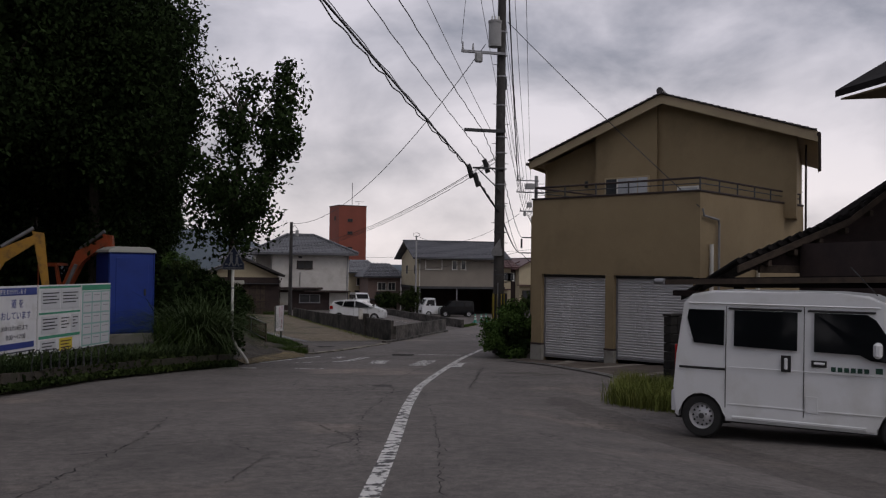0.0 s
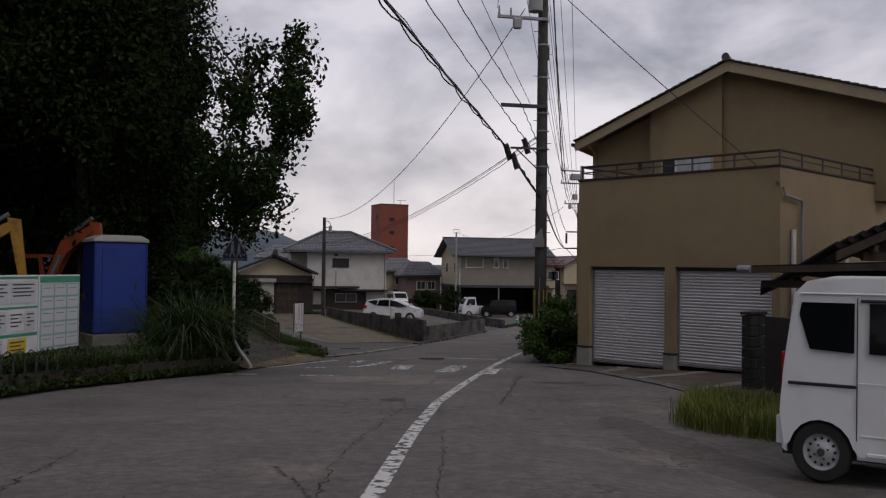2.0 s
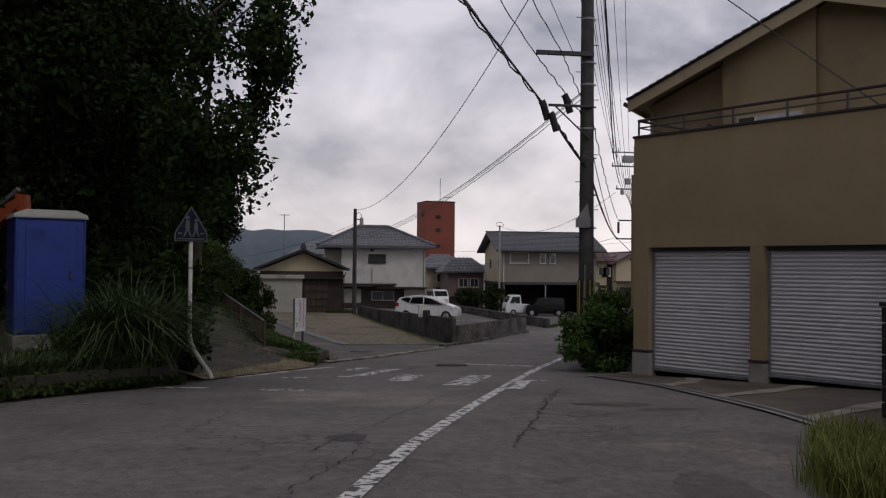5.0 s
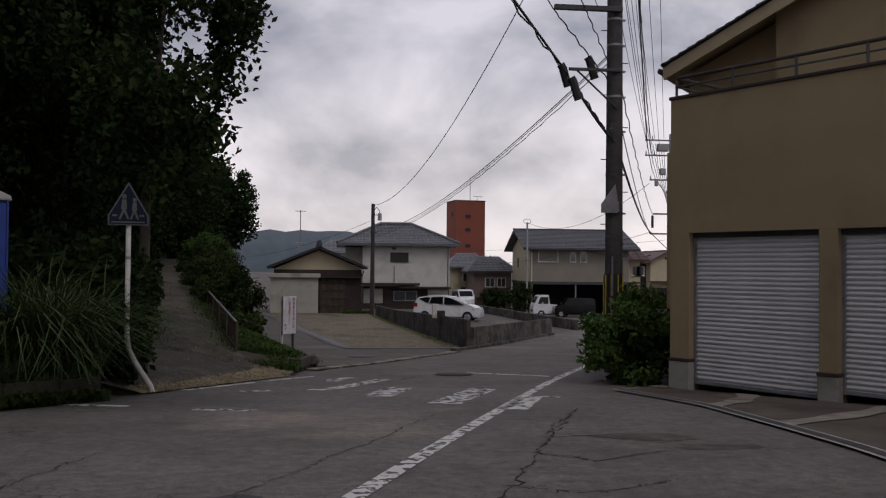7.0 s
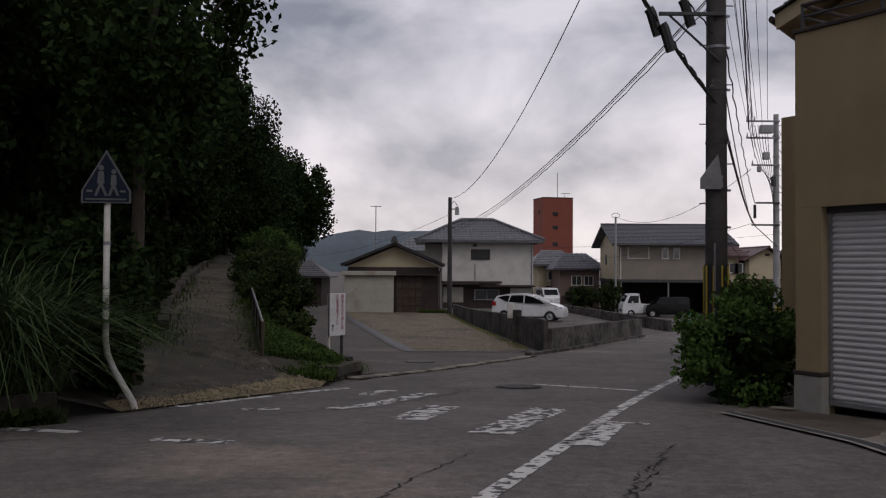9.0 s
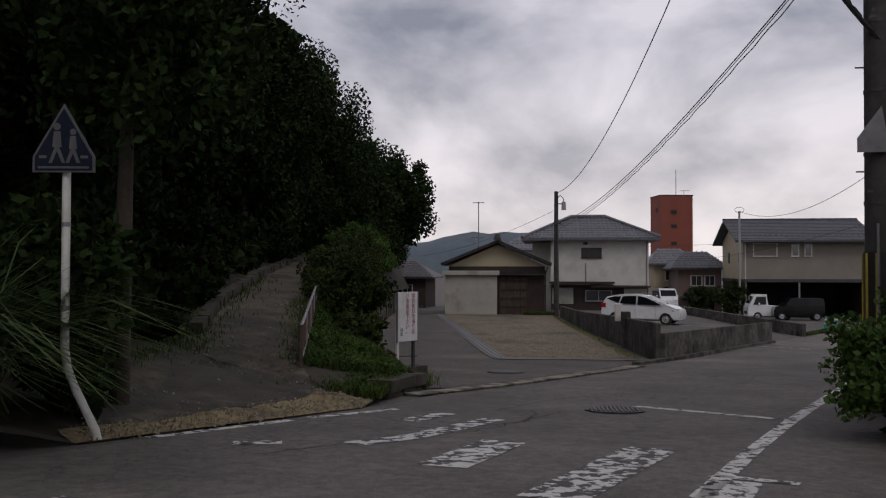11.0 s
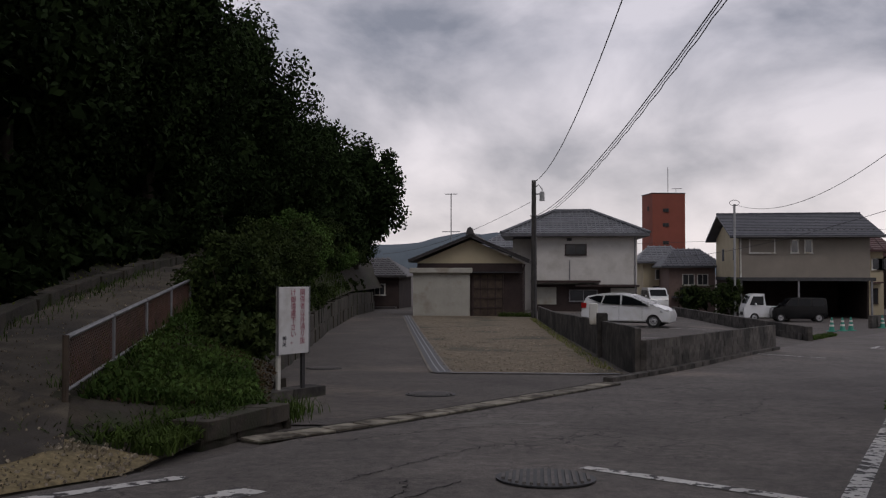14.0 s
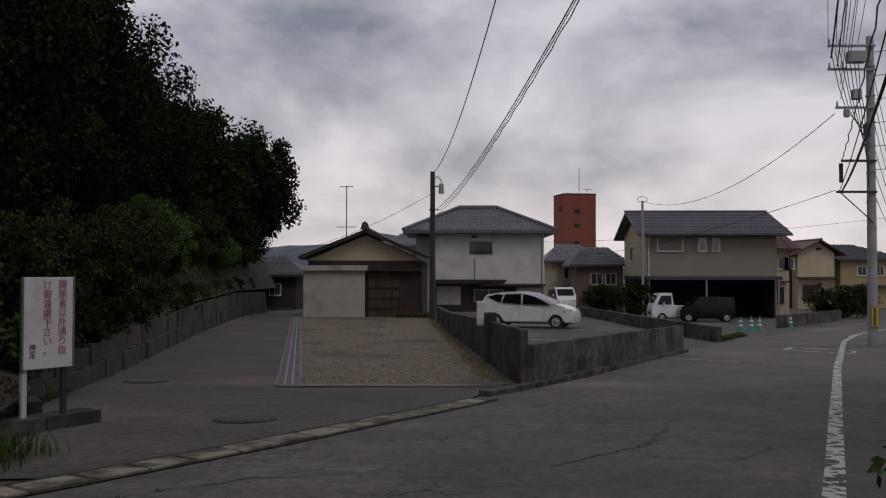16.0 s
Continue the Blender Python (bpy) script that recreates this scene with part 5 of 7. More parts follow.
def stuff(name, pts, length, material, width, lean, label):
    return tagged(blades(name, pts, length, rg, material, None, width, lean), label, "grass", kind="stuff")


def along(u, v, pts, depth, up):
    s = u * (len(pts) - 1)
    i = min(int(s), len(pts) - 2)
    a, b = pts[i], pts[i + 1]
    x, y = a[0] + (b[0] - a[0]) * (s - i) - v * depth, a[1] + (b[1] - a[1]) * (s - i) + v * depth * 0.4
    return x, y, ground_z(x, y) + up


stuff("verge_weeds", patch_pts(9500, lambda u, v: along(u, v * v, [(-5.6, 13), (-3.85, 17.8), (-2.6, 21.5), (-1.0, 24.2), (0.5, 26.2)], 1.4, 0.33)), 0.46, GRASS_DARK, 0.022, 0.8, "dark green weeds growing on the verge")
stuff("kerb_weeds", patch_pts(3600, lambda u, v: along(u, v, [(-6.2, 11), (-3.75, 18.0), (-2.5, 21.7), (-0.85, 24.3), (0.95, 26.4)], 0.18, 0.0)), 0.26, GRASS_DARK, 0.018, 0.9, "low weeds along the road edging")
stuff("bank_grass", patch_pts(11000, lambda u, v: tuple(np.array(BANK[8][0]) * (1 - u) * (1 - v) + np.array(BANK[8][1]) * (1 - u) * v + np.array(BANK[10][0]) * u * (1 - v) + np.array(BANK[10][1]) * u * v - np.array((0.0, 0, 0.03)))), 0.24, GRASS, 0.022, 0.9, "bright green grass and weeds on the small bank")
stuff("bank_grass", patch_pts(3000, lambda u, v: (1.9 + 1.6 * u, 32.0 + 2.2 * v, -1.45 - 0.13 * u + 0.04 * v)), 0.2, GRASS, 0.022, 0.9, "low weeds beside the path")
stuff("slope_grass", patch_pts(6500, lambda u, v: (lambda k, f: tuple((p_[k][0] * (1 - f) + p_[k + 1][0] * f) * (1 - v) + (p_[k][1] * (1 - f) + p_[k + 1][1] * f) * v))(10 + int(u * 3.99), u * 3.99 % 1)), 0.3, GRASS, 0.022, 0.8, "rough green grass on the slope above the wall")
def cover(u, v):
    k, f = 6 + int(u * 6.99), u * 6.99 % 1
    row = p_[k] * (1 - f) + p_[k + 1] * f
    q = row[3] * 0.66 + row[4] * 0.34 if v < 0.45 else row[4]
    e = row[4] if v < 0.45 else row[4] + (row[5] - row[4]) * 0.06
    w = v / 0.45 if v < 0.45 else (v - 0.45) / 0.55
    return tuple(q + (e - q) * w + np.array((0, 0, 0.02 + 0.3 * rg.random() ** 2)))


tagged(leaves("broad_weeds", patch_pts(5000, lambda u, v: tuple(np.array(BANK[8][0]) * (1 - u) * (1 - v) + np.array(BANK[8][1]) * (1 - u) * v + np.array(BANK[10][0]) * u * (1 - v) + np.array(BANK[10][1]) * u * v + np.array((0, 0, 0.02 + 0.14 * rg.random())))), 0.045, rg, LEAF_LIGHT, droop=0.0), "broad-leaved weeds among the bank grass", "weeds", kind="stuff")
tagged(leaves("verge_leaves", patch_pts(14000, lambda u, v: (lambda q: (q[0], q[1], q[2] + (0.1 if v < 0.3 else 0.35) * rg.random() ** 1.5 + 0.45 * max(0, v - 0.3)))(along(u, v - 0.3, [(-6.2, 11), (-3.8, 17.8), (-2.5, 21.5), (-0.9, 24.2), (0.6, 26.3)], 0.75, 0.1))), 0.06, rg, LEAF_BUSH, droop=0.2), "leafy weeds hanging over the stone edging", "weeds", kind="stuff")
tagged(leaves("leaf_litter", patch_pts(2600, lambda u, v: tuple((p_[8][0] * (1 - u) + p_[9][0] * u) * (1 - v) + (p_[8][1] * (1 - u) + p_[9][1] * u) * v + np.array((0, 0, 0.015 + 0.03 * rg.random())))), 0.03, rg, LITTER), "brown leaf litter on the small bank", "leaves", kind="stuff")
tagged(leaves("forest_litter", patch_pts(9000, lambda u, v: (lambda q: (q[0], q[1], q[2] - 0.18 * rg.random()))(cover(u, v))), 0.035, rg, LITTER), "brown leaf litter on the forest floor", "leaves", kind="stuff")
stuff("block_weeds", patch_pts(500, lambda u, v: (3.3 + 0.35 * u + 0.15 * rg.normal(), 34.9 + 1.6 * v, ground_z(3.3, 35 + 1.6 * v) + 0.03)), 0.28, GRASS, 0.014, 0.9, "weeds sprouting beside the corner block")
bm = bmesh.new()
a_path = bank_surface(1.9, 3.1, 6.1, 10.5, 90, 26, 0.02)
for k in range(900):
    q = a_path[rg.integers(0, 90)][rg.integers(0, 26)]
    bmesh.ops.create_cone(bm, segments=5, radius1=0.008 + 0.02 * rg.random() ** 3, radius2=0.006, depth=0.02, matrix=pose(q[0] + rg.normal() * 0.05, q[1] + rg.normal() * 0.08, q[2] + 0.008, rg.random() * 50, rg.random() * 50, 0))
a_mouth = bank_surface(0.05, 1.6, 6.05, 7.2, 60, 30, 0.02, 0.09)
for k in range(1100):
    q = a_mouth[rg.integers(0, 60)][rg.integers(0, 30)]
    bmesh.ops.create_cone(bm, segments=5, radius1=0.008 + 0.022 * rg.random() ** 3, radius2=0.006, depth=0.02, matrix=pose(q[0] + rg.normal() * 0.08, q[1] + rg.normal() * 0.08, q[2] + 0.006, rg.random() * 50, rg.random() * 50, 0))
tagged(part("path_pebbles", bm, PEBBLE), "small stones and grit strewn over the path", "stones", kind="stuff")
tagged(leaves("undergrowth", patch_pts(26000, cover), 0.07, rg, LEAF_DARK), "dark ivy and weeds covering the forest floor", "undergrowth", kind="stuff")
tagged(leaves("fallen_leaves", patch_pts(2500, lambda u, v: tuple(np.array(cover(u, v * 0.4)) * np.array((1, 1, 0)) + np.array((0.9 * rg.random(), 0, cover(u, 0.0)[2] - 0.25)))), 0.03, rg, GRASS_DRY), "dry leaves scattered along the path edge", "leaves", kind="stuff")
stuff("path_grass", patch_pts(3000, lambda u, v: tuple(p_[6 + int(u * 5)][3] * (1 - (u * 5 % 1)) + p_[7 + int(u * 5)][3] * (u * 5 % 1) + np.array((rg.normal() * 0.35, 0, 0)))), 0.15, GRASS, 0.014, 0.8, "thin grass along the path edge")
stuff("path_grass", patch_pts(2200, lambda u, v: tuple(p_[8 + int(u * 4)][2] * (1 - (u * 4 % 1)) + p_[9 + int(u * 4)][2] * (u * 4 % 1) + np.array((rg.normal() * 0.22, 0, 0)))), 0.15, GRASS, 0.014, 0.8, "thin grass along the path edge")
stuff("wall_foot_weeds", patch_pts(900, lambda u, v: (lambda x, y: (x, y, ground_z(x, y) + 0.02))(1.6 - 2.3 * u + 0.25 * v, 40.2 + 11 * u)), 0.14, GRASS, 0.016, 0.9, "weeds at the foot of the retaining wall")
stuff("gate_weeds", patch_pts(6500, lambda u, v: (lambda x, y: (x, y, ground_z(x, y) + 0.01))(7.5 + 1.3 * u + 0.9 * v + rg.normal() * 0.1, 15.8 + 2.2 * u - 1.3 * v + rg.normal() * 0.12)), 0.44, GRASS_DRY, 0.01, 0.5, "tall seeding yellow-green grass before the gate")
stuff("lot_weeds", patch_pts(700, lambda u, v: (4.6 + 2.0 * u, 75.2 + 0.7 * v, -2.52)), 0.35, GRASS, 0.02, 0.7, "weeds at the foot of the shed")
stuff("lawn", patch_pts(1500, lambda u, v: (lambda x, y: (x, y, ground_z(x, y)))(17.6 + 2.4 * u + 0.3 * v, 61 + 4.5 * u + 2 * v)), 0.15, GRASS, 0.02, 0.8, "small strip of bright grass beside the road")
stuff("lot_tufts", patch_pts(1200, lambda u, v: (lambda x, y: (x, y, ground_z(x, y) + 0.03))(8.6 - 1.9 * u - 0.35 * v, 45 + 28 * u)), 0.12, GRASS_DRY, 0.014, 0.9, "sparse dry tufts along the lot wall")
# scattered pebbles on the gravel lot
bm = bmesh.new()
for k in range(1500):
    u, v = rg.random(), rg.random() ** 1.4
    y = 44.3 + 20 * v
    x = (4.9 - 0.175 * (y - 43.7)) * (1 - u) + (8.65 - 0.06 * (y - 44)) * u
    bmesh.ops.create_cone(bm, segments=5, radius1=0.014 + 0.035 * rg.random() ** 3, radius2=0.009, depth=0.03, matrix=pose(x, y, ground_z(x, y) + 0.042, rg.random() * 40, rg.random() * 40, rg.random() * 360))
tagged(part("loose_stones", bm, PEBBLE), "loose stones scattered on the gravel lot", "stones", kind="stuff")


# cracks and seams in the asphalt
def crack(pts, w, seed, jag=0.05, name="asphalt_crack", label="jagged dark crack in the asphalt", m_=BLACK, n=90):
    rng = np.random.default_rng(seed)
    p = lerp_path(pts, n)
    p = p + np.cumsum(rng.normal(size=p.shape) * jag * 0.18, axis=0) * np.sin(np.linspace(0, math.pi, n))[:, None] + rng.normal(size=p.shape) * jag * 0.5
    a, b = offset_line(p, 1.0)
    ww = 0.8 * w * (0.15 + rng.random((n, 1)) ** 1.5)
    c = (a + b) / 2
    return tagged(strip(name, c + (a - b) * ww / 2, c - (a - b) * ww / 2, 0.0165, m_, n * 2 - 1, 1), label, "crack", "asphalt cracks", "structure")


CRACKFILL = mat("crack_shadow", (0.012, 0.011, 0.01), (0.02, 0.018, 0.017), 5, 1.0, 0)
CRACKS = (([(5.3, 17.9), (5.64, 18.9), (6.25, 20.5), (6.7, 21.8), (7.3, 23.4)], 0.05), ([(3.2, 17.6), (3.74, 19.1), (4.16, 20.1), (4.96, 22.2), (5.7, 24.2)], 0.03),
          ([(6.3, 20.6), (6.9, 20.2), (7.6, 20.7)], 0.035), ([(6.6, 21.7), (7.2, 21.9), (7.8, 21.2), (8.4, 21.5)], 0.03), ([(5.7, 19.2), (6.4, 18.9), (7.1, 19.3)], 0.03), ([(6.7, 22.0), (7.4, 23.9), (7.8, 24.7)], 0.04),
          ([(1.5, 5.2), (1.98, 7.7), (2.88, 11.5), (3.6, 14.5)], 0.02), ([(1.6, 9.6), (2.1, 12.5), (2.85, 14.6), (3.7, 17.7)], 0.03), ([(-1.6, 7.4), (-1.1, 9.4), (-0.65, 11.3), (-0.5, 13.7)], 0.03),
          ([(-2.6, 10.5), (-1.2, 10.2), (0.2, 10.9), (1.5, 10.4)], 0.025), ([(1.2, 9.9), (1.7, 10.7), (1.5, 12.2)], 0.025), ([(0.2, 8.2), (0.6, 9.6), (0.3, 11.0)], 0.025), ([(5.06, 29.6), (5.6, 30.3), (5.75, 31.6)], 0.03),
          ([(3.2, 27.2), (4.4, 28.9), (5.2, 29.3), (6.2, 31.6)], 0.03), ([(5.2, 31.4), (6.2, 33.4), (7.6, 34.8)], 0.025), ([(4.4, 33.4), (5.4, 34.6), (6.9, 35.9)], 0.03), ([(3.4, 14.2), (4.6, 15.4), (5.6, 15.2)], 0.02),
          ([(8.6, 35.8), (9.8, 37.2), (10.6, 39.4)], 0.03), ([(9.4, 36.4), (10.4, 36.2), (11.0, 37.0)], 0.025), ([(0.6, 17.5), (1.8, 19.2), (2.2, 21.4)], 0.025), ([(7.0, 36.2), (8.0, 38.6), (9.2, 40.2)], 0.02))
for k, (pts, w) in enumerate(CRACKS):
    crack(pts, w, 300 + k, m_=CRACKFILL)


def ground_patch(x, y, rx, ry, seed, m_, label, dz=0.0155):
    """A flat patch with an uneven outline, laid on the road."""
    rng = np.random.default_rng(seed)
    ph = rng.random(4) * math.tau
    rows = []
    for q in np.linspace(0.02, 1, 6):
        ring = []
        for a in np.linspace(0, math.tau, 37):
            k = q * (1 + 0.16 * math.sin(2 * a + ph[0]) + 0.1 * math.sin(3 * a + ph[1]) + 0.07 * math.sin(7 * a + ph[2]))
            px, py = x + rx * k * math.cos(a), y + ry * k * math.sin(a)
            ring.append((px, py, ground_z(px, py) + dz))
        rows.append(ring)
    return tagged(grid_mesh("road_patch", rows, m_), label, "patch", "road patches", "structure")


OILY = mat("damp_brown_stain", (0.03, 0.025, 0.019), (0.07, 0.06, 0.046), 3, 0.8, 0.6, 90, stain=(0.1, 0.09, 0.075), stain_scale=3.0, coords="World")
MEND = mat("pale_mended_asphalt", (0.11, 0.1, 0.09), (0.2, 0.185, 0.17), 6, 0.9, 0.6, 120, stain=(0.075, 0.068, 0.062), stain_scale=2.5, coords="World")
ground_patch(7.75, 21.7, 0.55, 0.3, 1, OILY, "damp brown stain in a hollow of the road")
ground_patch(8.2, 20.9, 0.4, 0.22, 2, OILY, "damp brown stain in a hollow of the road")
ground_patch(6.35, 35.6, 0.62, 0.42, 3, MEND, "pale mended patch in the asphalt")
# flat dark disc drawn in place of a faint manhole cover
ground_patch(3.62, 18.6, 0.26, 0.26, 5, mat("faint_manhole_patch", (0.035, 0.032, 0.03), (0.06, 0.055, 0.052), 9, 0.9, 0.5, 90, coords="World"), "round dark patch standing in for a faint manhole cover")
ground_patch(10.25, 27.95, 0.24, 0.17, 6, STREAK, "pale round concrete cover beside the house corner", 0.06)
print("part three built")

# ---- vehicles ----
def wheel(parent, x, y, r, side, width=0.15):
    w = thing("wheel")
    w.parent, w.location = parent, (x, y, r)
    prof = [(r * 0.62, -0.5), (r * 0.93, -0.5), (r, -0.34), (r, 0.34), (r * 0.93, 0.5), (r * 0.62, 0.5)]
    bm = bmesh.new()
    rings = [[bm.verts.new((q * math.cos(k * math.tau / 28), p * width, q * math.sin(k * math.tau / 28))) for q, p in prof] for k in range(28)]
    for k in range(28):
        a, b = rings[k], rings[(k + 1) % 28]
        for i in range(len(prof)):
            j = (i + 1) % len(prof)
            bm.faces.new((a[i], a[j], b[j], b[i]))
    part("tyre", bm, RUBBER, w, smooth=True)
    s = width * 0.36 * side
    dish = [(r * 0.64, s), (r * 0.6, s + 0.012 * side), (r * 0.56, s - 0.012 * side), (r * 0.5, s - 0.035 * side), (r * 0.42, s - 0.03 * side), (r * 0.3, s - 0.008 * side), (r * 0.2, s + 0.004 * side), (0.004, s + 0.004 * side)]
    bm = bmesh.new()
    rings = [[bm.verts.new((q * math.cos(k * math.tau / 28), p, q * math.sin(k * math.tau / 28))) for q, p in dish] for k in range(28)]
    for k in range(28):
        u, v = rings[k], rings[(k + 1) % 28]
        for i in range(len(dish) - 1):
            bm.faces.new((u[i], u[i + 1], v[i + 1], v[i]))
    part("rim", bm, CHROME, w, "dished silver steel wheel rim", smooth=True)
    part("hub_cap", bm_disc((0, 0), r * 0.13, s - 0.01, s + 0.03 * side, 16), DARKSTEEL, w)
    for k in range(12):
        a = k * math.tau / 12
        part("rim_hole", bm_disc((r * 0.44 * math.cos(a), r * 0.44 * math.sin(a)), r * 0.055, s - 0.05 * side, s - 0.024 * side, 8), BLACK, w)
    for k in range(4):
        a = k * math.tau / 4 + 0.4
        part("wheel_nut", bm_disc((r * 0.24 * math.cos(a), r * 0.24 * math.sin(a)), r * 0.04, s - 0.02 * side, s + 0.012 * side, 6), DARKSTEEL, w)


def car(name, label, paint, L, W, H, outline, axles, r, belt, tumble, panes, screens, extras=(), rz=0, at=(0, 0, 0)):
    """outline: upper side profile from front foot to rear foot (x forward, z up); panes: side windows; screens: edges with glass."""
    c = thing(name, at, rz, label, "car")
    pts = list(outline)
    for xa in sorted(axles):
        pts += [(xa + (r * 1.18) * math.cos(a), r + (r * 1.18) * math.sin(a)) for a in np.linspace(math.pi + 0.1, -0.1, 11)]

    def lean(bm):
        for v in bm.verts:
            if v.co.z > belt:
                v.co.y *= 1 - tumble * (v.co.z - belt)
            v.co.y *= 1 - 0.06 * max(0, (abs(v.co.x) - L * 0.36) / (L * 0.14))
        return bm
    part("body", lean(bm_prism(pts, "y", -W / 2, W / 2, None, 0.045)), paint, c, smooth=True)
    part("underbody", bm_box(-L / 2 + 0.12, L / 2 - 0.12, -W / 2 + 0.16, W / 2 - 0.16, 0.2, 0.62), BLACK, c)
    for s in (-1, 1):
        for poly in panes:
            part("side_window", lean(bm_prism(poly, "y", s * (W / 2 - 0.02), s * (W / 2 + 0.006))), WINDOW, c, "dark tinted side glass")
        for xa in axles:
            wheel(c, xa, s * (W / 2 - 0.1), r, s)
        part("mirror", bm_box(L * 0.26, L * 0.26 + 0.1, s * (W / 2 + 0.02), s * (W / 2 + 0.16), belt + 0.02, belt + 0.2, 0.03), paint, c)
    for (xa, za), (xb, zb) in screens:
        n = Vector((zb - za, 0, xa - xb)).normalized()
        if n.z < 0:
            n = -n
        q = [(xa + n.x * 0.008, za + n.z * 0.008), (xb + n.x * 0.008, zb + n.z * 0.008), (xb - n.x * 0.02, zb - n.z * 0.02), (xa - n.x * 0.02, za - n.z * 0.02)]
        part("screen", lean(bm_prism(q, "y", -W / 2 + 0.1, W / 2 - 0.1)), WINDOW, c, "dark glass screen")
    for nm, a, m_ in extras:
        part(nm, lean(bm_box(*a, 0.008)), m_, c)
    return c


VAN_OUT = [(1.72, 0.27), (1.74, 0.8), (1.68, 1.02), (1.56, 1.16), (1.02, 1.76), (0.82, 1.845), (0.4, 1.875), (-1.2, 1.87), (-1.46, 1.82), (-1.58, 1.7), (-1.66, 1.05), (-1.7, 0.62), (-1.68, 0.27)]
van_extras = []
for s in (-1, 1):
    y0, y1 = sorted((s * 0.737, s * 0.745))
    van_extras += [("door_seam", (-0.89, -0.88, y0, y1, 0.4, 1.66), BLACK), ("door_seam", (0.075, 0.085, y0, y1, 0.36, 1.68), BLACK), ("door_seam", (1.02, 1.032, y0, y1, 0.5, 1.05), BLACK),
                   ("slide_rail", (-1.5, -0.89, *sorted((s * 0.735, s * 0.748)), 0.86, 0.89), BLACK), ("rain_gutter", (-1.4, 0.95, *sorted((s * 0.74, s * 0.755)), 1.68, 1.7), CARWHITE),
                   ("waist_crease", (-0.87, 1.3, *sorted((s * 0.736, s * 0.742)), 0.9, 0.915), CARWHITE), ("lower_crease", (-0.85, 0.98, *sorted((s * 0.736, s * 0.743)), 0.44, 0.46), CARWHITE),
                   ("door_visor", (0.12, 0.9, *sorted((s * 0.72, s * 0.745)), 1.62, 1.645), BLACK), ("door_visor", (-0.86, 0.05, *sorted((s * 0.72, s * 0.745)), 1.62, 1.645), BLACK),
                   ("door_handle", (-0.15, -0.11, *sorted((s * 0.74, s * 0.76)), 0.92, 1.06), CARWHITE), ("handle_recess", (-0.19, -0.07, *sorted((s * 0.737, s * 0.744)), 0.89, 1.09), BLACK),
                   ("handle_recess", (0.17, 0.35, *sorted((s * 0.737, s * 0.744)), 0.97, 1.05), BLACK), ("door_handle", (0.2, 0.33, *sorted((s * 0.74, s * 0.76)), 1.0, 1.03), CARWHITE),
                   ("sill", (-0.8, 0.8, *sorted((s * 0.735, s * 0.75)), 0.27, 0.31), CARWHITE), ("tail_lamp", (-1.57, -1.52, *sorted((s * 0.6, s * 0.72)), 0.75, 1.15), REDLENS),
                   ("headlamp", (1.62, 1.73, *sorted((s * 0.45, s * 0.7)), 0.72, 0.92), CLEARLENS), ("fuel_flap", (0.1, 0.25, *sorted((s * 0.738, s * 0.744)), 0.42, 0.62), CARWHITE)]
    for k in range(6):
        van_extras.append(("lettering_bar", (0.4 + k * 0.075, 0.455 + k * 0.075, *sorted((s * 0.74, s * 0.7455)), 0.93, 0.985), INKDARK))
    van_extras.append(("lettering_mark", (0.9, 0.98, *sorted((s * 0.74, s * 0.7455)), 0.935, 1.0), INKDARK))
van_extras += [("rear_bumper", (-1.62, -1.5, -0.7, 0.7, 0.3, 0.56), CARWHITE), ("front_bumper", (1.64, 1.78, -0.7, 0.7, 0.3, 0.6), CARWHITE), ("number_plate", (1.78, 1.79, -0.17, 0.17, 0.42, 0.58), INKYELLOW)]
VAN_AT = (8.76, 11.74)
VAN_OUT = [(x + (0.12 if x < -1.1 else 0.0), z * 0.99) for x, z in VAN_OUT]
van = car("van", "white boxy light van with dark tinted windows", CARWHITE, 3.4, 1.475, 1.89, VAN_OUT, (-1.2, 1.23), 0.268, 1.1, 0.1,
          [[(-1.3, 1.19), (-0.91, 1.17), (-0.91, 1.61), (-1.38, 1.61), (-1.4, 1.5)], [(-0.78, 1.17), (0.0, 1.15), (0.0, 1.61), (-0.78, 1.61)], [(0.2, 1.15), (0.72, 1.14), (0.85, 1.08), (1.12, 1.06), (1.2, 1.12), (0.9, 1.55), (0.8, 1.61), (0.2, 1.61)]],
          [((1.5, 1.22), (1.06, 1.71)), ((-1.53, 1.12), (-1.48, 1.62))], van_extras, math.degrees(math.atan2(-0.714, 0.70)), (*VAN_AT, ground_z(*VAN_AT) + 0.015))
van.scale = (1.13, 1.13, 1.19)
part("aerial", bm_tube([(0.9, -0.5, 1.83), (0.6, -0.52, 2.16)], 0.006, 5), BLACK, van)
v2 = copy_thing(van, pose(15.7, 94.5, ground_z(15.7, 94.5) + 0.02, 0, 0, -84))
v2.scale = (0.98, 1.0, 0.94)
tagged(v2, "small white van parked behind the white hatchback")

HATCH = [(2.0, 0.25), (2.06, 0.52), (1.98, 0.74), (1.66, 0.9), (1.2, 1.02), (0.72, 1.26), (0.3, 1.44), (-0.3, 1.53), (-1.1, 1.51), (-1.72, 1.4), (-1.84, 1.28), (-1.98, 0.98), (-2.04, 0.6), (-2.0, 0.25)]
he = []
